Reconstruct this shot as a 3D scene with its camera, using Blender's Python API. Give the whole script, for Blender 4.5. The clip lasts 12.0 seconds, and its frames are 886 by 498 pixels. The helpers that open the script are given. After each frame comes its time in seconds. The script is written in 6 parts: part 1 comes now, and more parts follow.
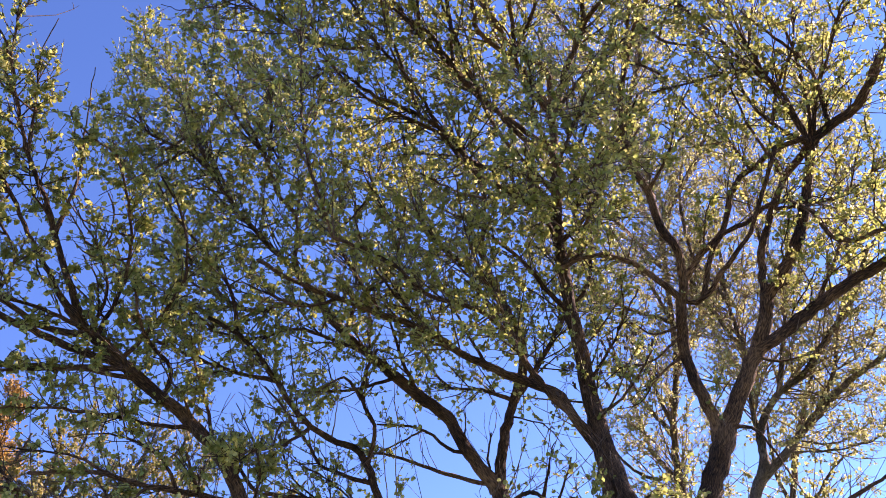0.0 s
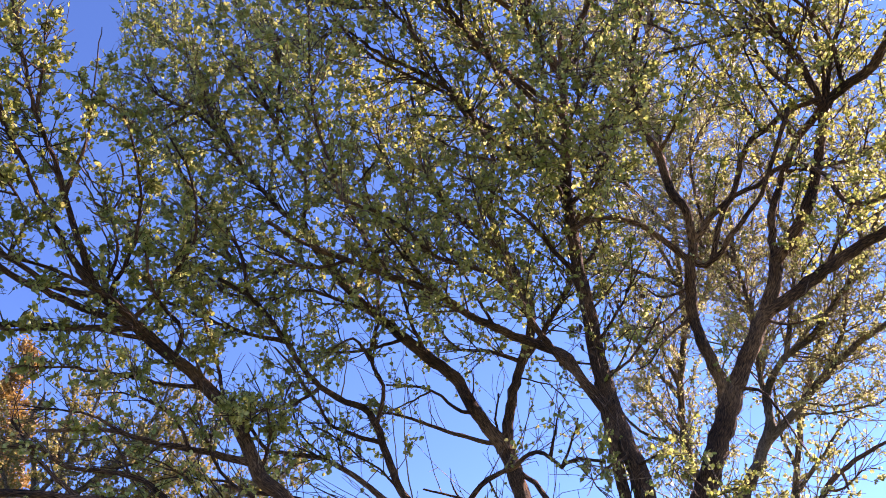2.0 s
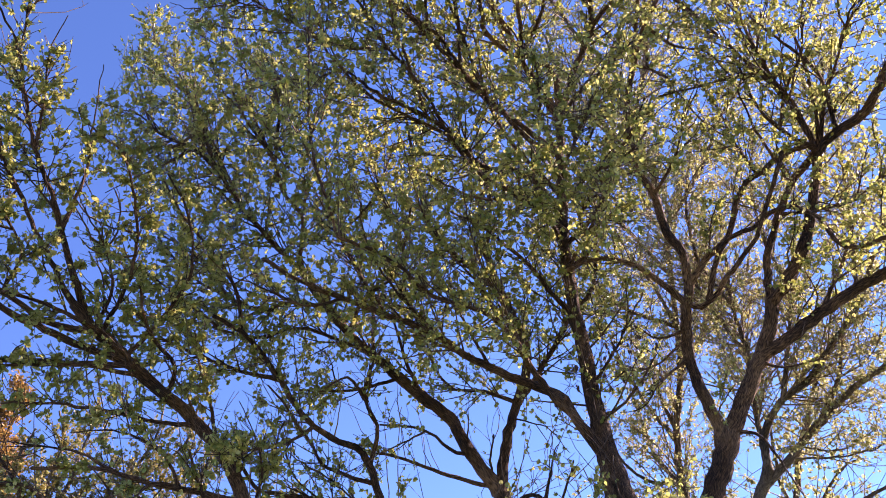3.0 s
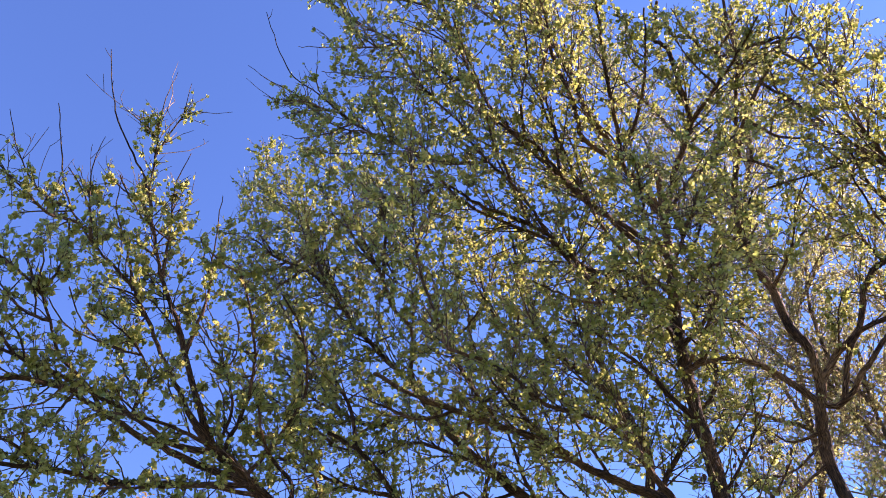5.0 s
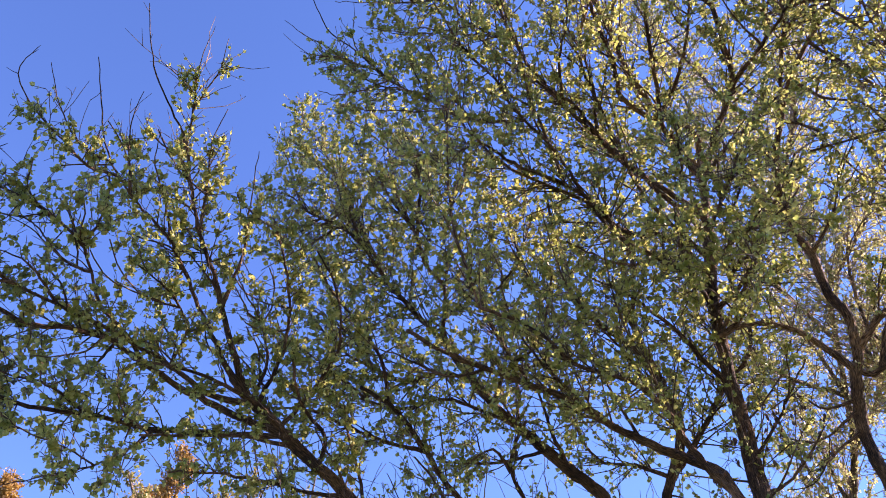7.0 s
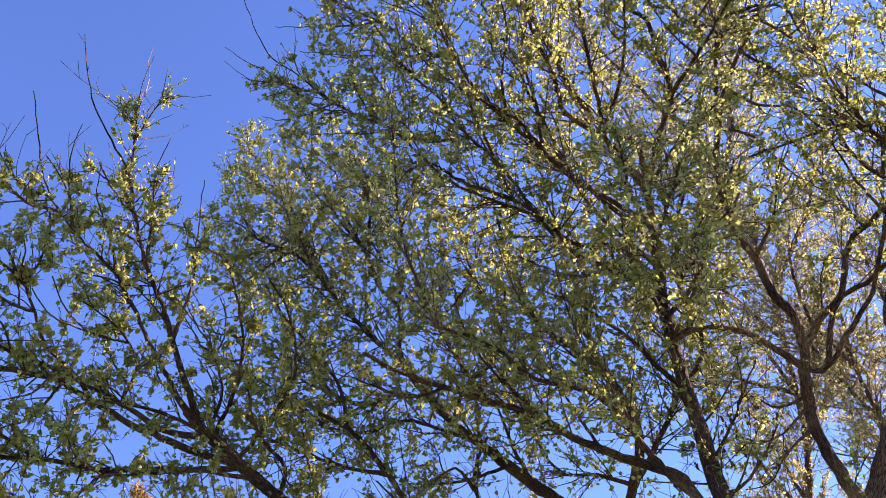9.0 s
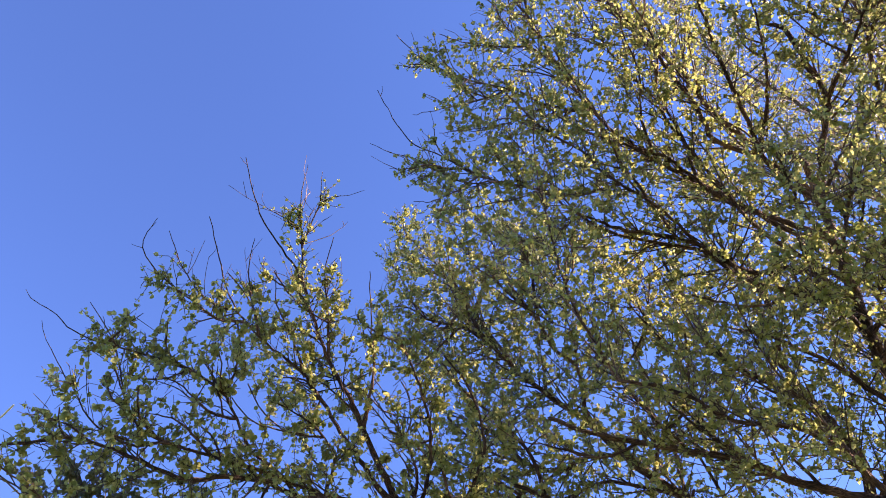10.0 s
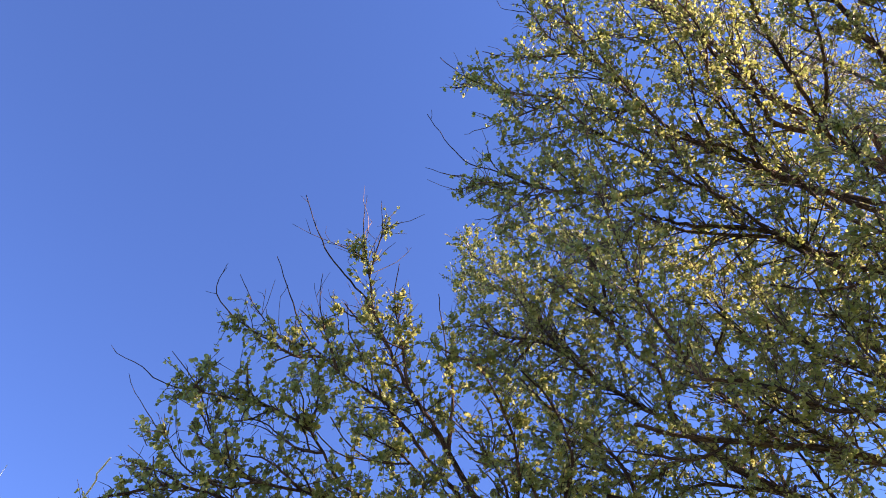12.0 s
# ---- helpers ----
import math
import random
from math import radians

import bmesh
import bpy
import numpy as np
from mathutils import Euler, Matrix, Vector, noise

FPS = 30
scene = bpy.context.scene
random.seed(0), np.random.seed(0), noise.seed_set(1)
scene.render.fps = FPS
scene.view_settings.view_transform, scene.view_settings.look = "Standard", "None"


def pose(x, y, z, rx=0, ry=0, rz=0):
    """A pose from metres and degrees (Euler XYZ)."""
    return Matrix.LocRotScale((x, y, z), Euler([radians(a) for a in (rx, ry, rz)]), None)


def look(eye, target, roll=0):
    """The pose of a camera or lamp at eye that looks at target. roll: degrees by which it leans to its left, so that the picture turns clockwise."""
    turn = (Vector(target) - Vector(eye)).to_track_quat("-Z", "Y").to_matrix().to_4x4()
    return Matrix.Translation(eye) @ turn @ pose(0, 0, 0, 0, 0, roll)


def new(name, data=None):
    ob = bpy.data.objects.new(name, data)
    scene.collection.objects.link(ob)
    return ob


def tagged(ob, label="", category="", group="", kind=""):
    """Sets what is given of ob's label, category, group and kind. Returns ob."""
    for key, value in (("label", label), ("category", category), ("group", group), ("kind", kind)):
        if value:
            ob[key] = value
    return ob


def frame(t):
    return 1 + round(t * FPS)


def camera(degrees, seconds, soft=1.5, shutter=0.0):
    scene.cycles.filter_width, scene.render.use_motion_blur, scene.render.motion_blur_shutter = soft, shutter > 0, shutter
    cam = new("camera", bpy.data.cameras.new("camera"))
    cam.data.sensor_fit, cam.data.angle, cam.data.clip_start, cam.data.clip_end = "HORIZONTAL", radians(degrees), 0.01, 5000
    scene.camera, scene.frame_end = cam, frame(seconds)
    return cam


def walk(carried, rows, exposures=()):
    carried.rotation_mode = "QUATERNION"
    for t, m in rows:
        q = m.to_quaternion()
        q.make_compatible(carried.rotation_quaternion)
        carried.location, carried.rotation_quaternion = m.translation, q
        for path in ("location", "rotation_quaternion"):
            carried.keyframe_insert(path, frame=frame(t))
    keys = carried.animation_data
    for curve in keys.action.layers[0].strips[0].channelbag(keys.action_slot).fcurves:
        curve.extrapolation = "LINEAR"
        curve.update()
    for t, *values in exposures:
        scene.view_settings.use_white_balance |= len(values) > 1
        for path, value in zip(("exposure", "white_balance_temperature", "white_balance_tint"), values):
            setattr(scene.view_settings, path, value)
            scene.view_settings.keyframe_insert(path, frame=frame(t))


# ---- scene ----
FOV = 57.59
cam = camera(FOV, 12.0, soft=0.9)
walk(cam, [
    (0, pose(0, 0, 1.6, 128.145, 5.631, -8.752)),
    (0.5, pose(0, 0, 1.6, 125.537, 5.461, -8.435)),
    (1, pose(0, 0, 1.6, 122.534, 5.284, -6.960)),
    (1.2, pose(0, 0, 1.6, 122.490, 5.314, -6.674)),
    (1.5, pose(0, 0, 1.6, 123.482, 5.213, -7.205)),
    (2, pose(0, 0, 1.6, 125.494, 5.145, -8.348)),
    (2.5, pose(0, 0, 1.6, 126.963, 4.866, -8.600)),
    (3, pose(0, 0, 1.6, 128.213, 4.831, -8.927)),
    (3.5, pose(0, 0, 1.6, 129.630, 4.421, -8.671)),
    (3.7, pose(0, 0, 1.6, 131.483, 4.135, -8.425)),
    (5.3, pose(0, 0, 1.6, 136.445, 1.655, 0.312)),
    (5.5, pose(0, 0, 1.6, 135.671, 1.471, 0.859)),
    (6, pose(0, 0, 1.6, 134.482, 0.619, 0.259)),
    (6.5, pose(0, 0, 1.6, 134.000, -0.000, 0.000)),
    (7, pose(0, 0, 1.6, 133.473, -0.439, -0.271)),
    (7.2, pose(0, 0, 1.6, 133.066, -0.235, -0.472)),
    (8.8, pose(0, 0, 1.6, 134.245, 4.232, -1.877)),
    (9, pose(0, 0, 1.6, 134.841, 3.927, -0.777)),
    (9.5, pose(0, 0, 1.6, 137.494, 2.242, 6.574)),
    (10, pose(0, 0, 1.6, 140.165, 1.827, 13.984)),
    (10.5, pose(0, 0, 1.6, 141.896, 2.793, 16.952)),
    (11, pose(0, 0, 1.6, 142.527, 2.979, 18.564)),
    (11.5, pose(0, 0, 1.6, 142.260, 2.718, 20.031)),
    (12, pose(0, 0, 1.6, 141.745, 2.064, 21.595)),
], exposures=[(0.0, 1.96, 6450, 39), (3.7, 2.02, 6450, 39), (5.3, 2.10, 6400, 38), (9.0, 2.08, 6400, 38), (11.0, 2.02, 6350, 36), (12.0, 1.88, 6300, 35)])

# ---- light ----
SUN_AZ, SUN_EL = radians(80), radians(30)     # clockwise from +y, and above the horizon
world = bpy.data.worlds.new("sky")
scene.world = world
world.use_nodes = True
nt = world.node_tree
sky = nt.nodes.new("ShaderNodeTexSky")
sky.sky_type, sky.sun_disc = "NISHITA", False
sky.sun_elevation, sky.sun_rotation = SUN_EL, SUN_AZ
sky.altitude, sky.air_density, sky.dust_density, sky.ozone_density = 2000, 0.9, 0.0, 8.0
nt.nodes["Background"].inputs["Strength"].default_value = 0.102
nt.links.new(sky.outputs[0], nt.nodes["Background"].inputs["Color"])
sun = new("sun", bpy.data.lights.new("sun", "SUN"))
sun.data.energy, sun.data.angle, sun.data.color = 5.0, radians(0.5), (1.0, 0.89, 0.71)
sun_dir = Vector((math.sin(SUN_AZ) * math.cos(SUN_EL), math.cos(SUN_AZ) * math.cos(SUN_EL), math.sin(SUN_EL)))
sun.matrix_world = look(sun_dir * 60, (0, 0, 0))


# ---- materials ----
def material(name, rough=0.8):
    m = bpy.data.materials.new(name)
    m.use_nodes = True
    t = m.node_tree
    b = t.nodes["Principled BSDF"]
    b.inputs["Roughness"].default_value = rough
    b.inputs["Specular IOR Level"].default_value = 0.3
    return m, t, b


def ramp(t, source, stops):
    r = t.nodes.new("ShaderNodeValToRGB")
    el = r.color_ramp.elements
    while len(el) < len(stops):
        el.new(0.5)
    for e, (p, c) in zip(el, stops):
        e.position, e.color = p, (*c, 1)
    t.links.new(source, r.inputs[0])
    return r.outputs[0]


def bark(name, dark, mid, light, ridge=0.035):
    """Fissured bark: ridges run along the limb (UV v), with lichen-pale and darker patches."""
    m, t, b = material(name, 0.9)
    uv = t.nodes.new("ShaderNodeTexCoord")
    mp = t.nodes.new("ShaderNodeMapping")
    mp.inputs["Scale"].default_value = (46, 17, 1)
    t.links.new(uv.outputs["UV"], mp.inputs[0])
    n = t.nodes.new("ShaderNodeTexNoise")
    n.inputs["Scale"].default_value, n.inputs["Detail"].default_value, n.inputs["Distortion"].default_value = 1.0, 6, 0.6
    t.links.new(mp.outputs[0], n.inputs["Vector"])
    p = t.nodes.new("ShaderNodeTexNoise")
    p.inputs["Scale"].default_value, p.inputs["Detail"].default_value = 2.3, 4
    t.links.new(uv.outputs["Object"], p.inputs["Vector"])
    mix = t.nodes.new("ShaderNodeMath")
    mix.operation = "MULTIPLY_ADD"
    t.links.new(p.outputs["Fac"], mix.inputs[0])
    mix.inputs[1].default_value = 0.5
    add = t.nodes.new("ShaderNodeMath")
    add.operation = "MULTIPLY_ADD"
    t.links.new(n.outputs["Fac"], add.inputs[0])
    add.inputs[1].default_value, add.inputs[2].default_value = 0.75, -0.12
    t.links.new(add.outputs[0], mix.inputs[2])
    col = ramp(t, mix.outputs[0], [(0.36, dark), (0.5, mid), (0.68, light)])
    t.links.new(col, b.inputs["Base Color"])
    bump = t.nodes.new("ShaderNodeBump")
    bump.inputs["Strength"].default_value, bump.inputs["Distance"].default_value = 1.0, ridge
    t.links.new(n.outputs["Fac"], bump.inputs["Height"])
    t.links.new(bump.outputs[0], b.inputs["Normal"])
    return m


def leaf_material(name, stops, through_stops, share=0.5):
    """A thin leaf: part of the light is scattered back, part goes through."""
    m, t, b = material(name, 0.5)
    g = t.nodes.new("ShaderNodeNewGeometry")
    info = t.nodes.new("ShaderNodeObjectInfo")
    s = t.nodes.new("ShaderNodeMath")
    s.operation = "ADD"
    t.links.new(g.outputs["Random Per Island"], s.inputs[0])
    t.links.new(info.outputs["Random"], s.inputs[1])
    fr = t.nodes.new("ShaderNodeMath")
    fr.operation = "FRACT"
    t.links.new(s.outputs[0], fr.inputs[0])
    n = t.nodes.new("ShaderNodeTexNoise")
    n.inputs["Scale"].default_value, n.inputs["Detail"].default_value = 60, 3
    tc = t.nodes.new("ShaderNodeTexCoord")
    t.links.new(tc.outputs["Object"], n.inputs["Vector"])
    v = t.nodes.new("ShaderNodeMath")
    v.operation = "MULTIPLY_ADD"
    t.links.new(n.outputs["Fac"], v.inputs[0])
    v.inputs[1].default_value = 0.25
    t.links.new(fr.outputs[0], v.inputs[2])
    t.links.new(ramp(t, v.outputs[0], stops), b.inputs["Base Color"])
    b.inputs["Specular IOR Level"].default_value = 0.35
    tr = t.nodes.new("ShaderNodeBsdfTranslucent")
    t.links.new(ramp(t, v.outputs[0], through_stops), tr.inputs[0])
    mx = t.nodes.new("ShaderNodeMixShader")
    mx.inputs[0].default_value = share
    t.links.new(b.outputs[0], mx.inputs[1])
    t.links.new(tr.outputs[0], mx.inputs[2])
    t.links.new(mx.outputs[0], t.nodes["Material Output"].inputs[0])
    return m


BARK = bark("bark_brown", (0.014, 0.008, 0.006), (0.105, 0.055, 0.031), (0.42, 0.24, 0.115), 0.06)
BARK_GREY = bark("bark_grey", (0.03, 0.022, 0.016), (0.13, 0.098, 0.066), (0.36, 0.28, 0.19), 0.05)
TWIG = bark("twig_bark", (0.022, 0.013, 0.009), (0.085, 0.052, 0.034), (0.27, 0.17, 0.105), 0.004)
TWIG_FINE = bark("shoot_bark", (0.035, 0.022, 0.016), (0.13, 0.082, 0.056), (0.36, 0.25, 0.165), 0.004)
TWIG_TAN = bark("twig_tan", (0.12, 0.08, 0.05), (0.26, 0.18, 0.11), (0.42, 0.32, 0.20), 0.004)
# near-white: a weathered stub, and bare twigs with bright sunlight painted into their colour
BLEACHED_SUNLIT = bark("bleached_sunlit_wood", (0.5, 0.47, 0.40), (0.72, 0.69, 0.60), (0.8, 0.78, 0.70), 0.003)
LEAF = leaf_material("young_leaf", [(0.0, (0.135, 0.175, 0.042)), (0.5, (0.255, 0.285, 0.070)), (1.0, (0.45, 0.42, 0.12))],
                     [(0.0, (0.27, 0.33, 0.06)), (0.5, (0.45, 0.46, 0.11)), (1.0, (0.66, 0.59, 0.19))], 0.45)
# yellower copy of LEAF: the sun behind these crowns is put into the colour
LEAF_BACKLIT = leaf_material("backlit_leaf", [(0.0, (0.22, 0.245, 0.075)), (0.6, (0.335, 0.335, 0.11)), (1.0, (0.46, 0.42, 0.16))],
                            [(0.0, (0.34, 0.36, 0.11)), (0.5, (0.49, 0.47, 0.17)), (1.0, (0.64, 0.58, 0.26))], 0.4)
LEAF_DARK = leaf_material("dark_leaf", [(0.0, (0.07, 0.085, 0.03)), (0.6, (0.125, 0.13, 0.045)), (1.0, (0.22, 0.18, 0.07))],
                          [(0.0, (0.14, 0.17, 0.04)), (1.0, (0.32, 0.28, 0.09))], 0.4)
LEAF_DRY = leaf_material("dry_leaf", [(0.0, (0.035, 0.022, 0.014)), (1.0, (0.11, 0.06, 0.03))], [(0.0, (0.06, 0.03, 0.015)), (1.0, (0.14, 0.07, 0.03))], 0.25)
LEAF_OLIVE = leaf_material("olive_leaf", [(0.0, (0.13, 0.135, 0.035)), (0.6, (0.235, 0.215, 0.055)), (1.0, (0.36, 0.27, 0.085))],
                           [(0.0, (0.22, 0.24, 0.05)), (0.5, (0.36, 0.32, 0.08)), (1.0, (0.48, 0.36, 0.12))], 0.35)
NEEDLE = leaf_material("rusty_needles", [(0.0, (0.17, 0.09, 0.022)), (0.6, (0.31, 0.17, 0.040)), (1.0, (0.43, 0.27, 0.075))],
                       [(0.0, (0.25, 0.13, 0.025)), (1.0, (0.46, 0.28, 0.06))], 0.35)


# ---- building helpers ----
rng = np.random.default_rng(11)


def part(name, me, mat, parent, label=""):
    ob = new(name, me)
    me.materials.append(mat)
    ob.parent = parent
    if label:
        ob["label"] = label
    return ob


def mesh_from(name, verts, faces, uvs=None, smooth=True):
    me = bpy.data.meshes.new(name)
    me.from_pydata([tuple(v) for v in verts], [], faces)
    if uvs is not None:
        layer = me.uv_layers.new(name="UVMap")
        idx = np.empty(len(me.loops), dtype=np.int32)
        me.loops.foreach_get("vertex_index", idx)
        layer.data.foreach_set("uv", np.asarray(uvs, dtype=np.float32)[idx].ravel())
    if smooth:
        me.polygons.foreach_set("use_smooth", np.ones(len(me.polygons), dtype=bool))
    return me


def unit(v):
    return v / (math.sqrt(v[0] * v[0] + v[1] * v[1] + v[2] * v[2]) + 1e-9)


def spline(points, step):
    """Catmull-Rom through the points, about one sample a step."""
    P = np.asarray(points, dtype=float)
    Q = np.vstack([2 * P[0] - P[1], P, 2 * P[-1] - P[-2]])
    out = []
    for i in range(1, len(Q) - 2):
        n = max(2, int(np.linalg.norm(Q[i + 1] - Q[i]) / step))
        for s in np.arange(n) / n:
            a, b, c, d = Q[i - 1], Q[i], Q[i + 1], Q[i + 2]
            out.append(0.5 * (2 * b + (c - a) * s + (2 * a - 5 * b + 4 * c - d) * s ** 2 + (3 * b - a - 3 * c + d) * s ** 3))
    out.append(Q[-2])
    return np.array(out)


def tri_mesh(name, V, F, uvs=None, smooth=True):
    """A mesh of triangles from arrays."""
    me = bpy.data.meshes.new(name)
    me.vertices.add(len(V))
    me.vertices.foreach_set("co", V.astype(np.float32).ravel())
    me.loops.add(len(F) * 3)
    me.loops.foreach_set("vertex_index", F.astype(np.int32).ravel())
    me.polygons.add(len(F))
    me.polygons.foreach_set("loop_start", np.arange(len(F), dtype=np.int32) * 3)
    if uvs is not None:
        me.uv_layers.new(name="UVMap").data.foreach_set("uv", uvs[F.ravel()].astype(np.float32).ravel())
    if smooth:
        me.polygons.foreach_set("use_smooth", np.ones(len(F), dtype=bool))
    me.update(calc_edges=True)
    return me


def cross(a, b):
    return np.array((a[1] * b[2] - a[2] * b[1], a[2] * b[0] - a[0] * b[2], a[0] * b[1] - a[1] * b[0]))


class Tubes:
    """Collects tapered tubes into one mesh."""

    def __init__(self):
        self.v, self.f, self.uv, self.n = [], [], [], 0

    def add(self, path, radii, sides, rough=0.0, tip=True):
        path, radii = np.asarray(path, dtype=float), np.asarray(radii, dtype=float)
        n = len(path)
        step = np.diff(path, axis=0)
        gap = np.sqrt((step ** 2).sum(1)) + 1e-9
        tang = np.empty_like(path)
        tang[1:-1] = step[1:] + step[:-1]
        tang[0], tang[-1] = step[0], step[-1]
        tang /= np.sqrt((tang ** 2).sum(1))[:, None] + 1e-9
        side = cross(tang[0], (0.31, 0.2, 0.93))
        sides_v, ups = np.empty_like(path), np.empty_like(path)
        for i in range(n):
            side = side - tang[i] * (side @ tang[i])
            side = side / (math.sqrt(side @ side) + 1e-9)
            sides_v[i], ups[i] = side, cross(tang[i], side)
        ang = np.arange(sides) * 2 * np.pi / sides
        rr = np.repeat(radii[:, None], sides, 1)
        if rough:
            rr = rr * (1 + rough * rng.normal(0, 1, rr.shape))
        ring = path[:, None] + rr[..., None] * (np.cos(ang)[None, :, None] * sides_v[:, None] + np.sin(ang)[None, :, None] * ups[:, None])
        along = np.r_[0, np.cumsum(gap)]
        turn = 2 * np.pi * max(radii[0], 0.004)
        uv = np.empty((n, sides, 2))
        uv[..., 0] = np.abs(np.arange(sides) / sides - 0.5)[None] * 2 * turn
        uv[..., 1] = along[:, None]
        i, k = np.meshgrid(np.arange(n - 1), np.arange(sides), indexing="ij")
        a0 = (self.n + i * sides + k).ravel()
        b0 = (self.n + i * sides + (k + 1) % sides).ravel()
        end = self.n + n * sides
        last = self.n + (n - 1) * sides
        kk = np.arange(sides)
        self.f += [np.stack([a0, b0, b0 + sides], 1), np.stack([a0, b0 + sides, a0 + sides], 1),
                   np.stack([last + kk, last + (kk + 1) % sides, np.full(sides, end)], 1)][:3 if tip else 2]
        self.v += [ring.reshape(-1, 3), (path[-1] + tang[-1] * radii[-1])[None]]
        self.uv += [uv.reshape(-1, 2), np.array([[0, along[-1]]])]
        self.n = end + 1

    def mesh(self, name):
        return tri_mesh(name, np.vstack(self.v), np.vstack(self.f), np.vstack(self.uv))


# an ovate leaf, one unit long, folded along its rib: x across, y along, z off the blade
LEAF_V = np.array([(0, 0, 0), (-0.40, 0.20, 0.10), (0.40, 0.20, 0.10), (0, 0.48, -0.04), (-0.41, 0.62, 0.08), (0.41, 0.62, 0.08), (0, 0.98, -0.08)])
LEAF_SMALL = np.array([(0, 0, 0), (-0.44, 0.26, 0.12), (-0.36, 0.72, 0.08), (0, 0.98, -0.10), (0.36, 0.72, 0.08), (0.44, 0.26, 0.12)])
LEAF_SMALL_F = [(0, 2, 1), (0, 3, 2), (0, 4, 3), (0, 5, 4)]
LEAF_F = [(0, 3, 1), (0, 2, 3), (1, 3, 4), (2, 5, 3), (4, 3, 6), (3, 5, 6)]


def leaf_frames(axes):
    """An orthonormal frame a leaf: y along the axis, turned at random about it."""
    n = len(axes)
    y = axes / (np.linalg.norm(axes, axis=1)[:, None] + 1e-9)
    r = rng.normal(0, 1, (n, 3)) + np.array([0, 0, 0.5])
    x = np.cross(y, r)
    x /= np.linalg.norm(x, axis=1)[:, None] + 1e-9
    return x, y, np.cross(x, y)


def leaf_mesh(name, pos, axes, size, width=1.0, simple=False):
    shape, faces = (LEAF_SMALL, LEAF_SMALL_F) if simple else (LEAF_V, LEAF_F)
    n, k = len(pos), len(shape)
    x, y, z = leaf_frames(axes)
    wide = rng.uniform(0.8, 1.15, n)[:, None] * width
    cup = rng.uniform(0.3, 2.6, n)[:, None]
    V = np.empty((n, k, 3))
    for i, (a, b, c) in enumerate(shape):
        V[:, i] = pos + size[:, None] * (x * a * wide + y * b + z * c * cup)
    F = (np.array(faces)[None] + (np.arange(n) * k)[:, None, None]).reshape(-1, 3)
    return tri_mesh(name, V.reshape(-1, 3), F, smooth=False)


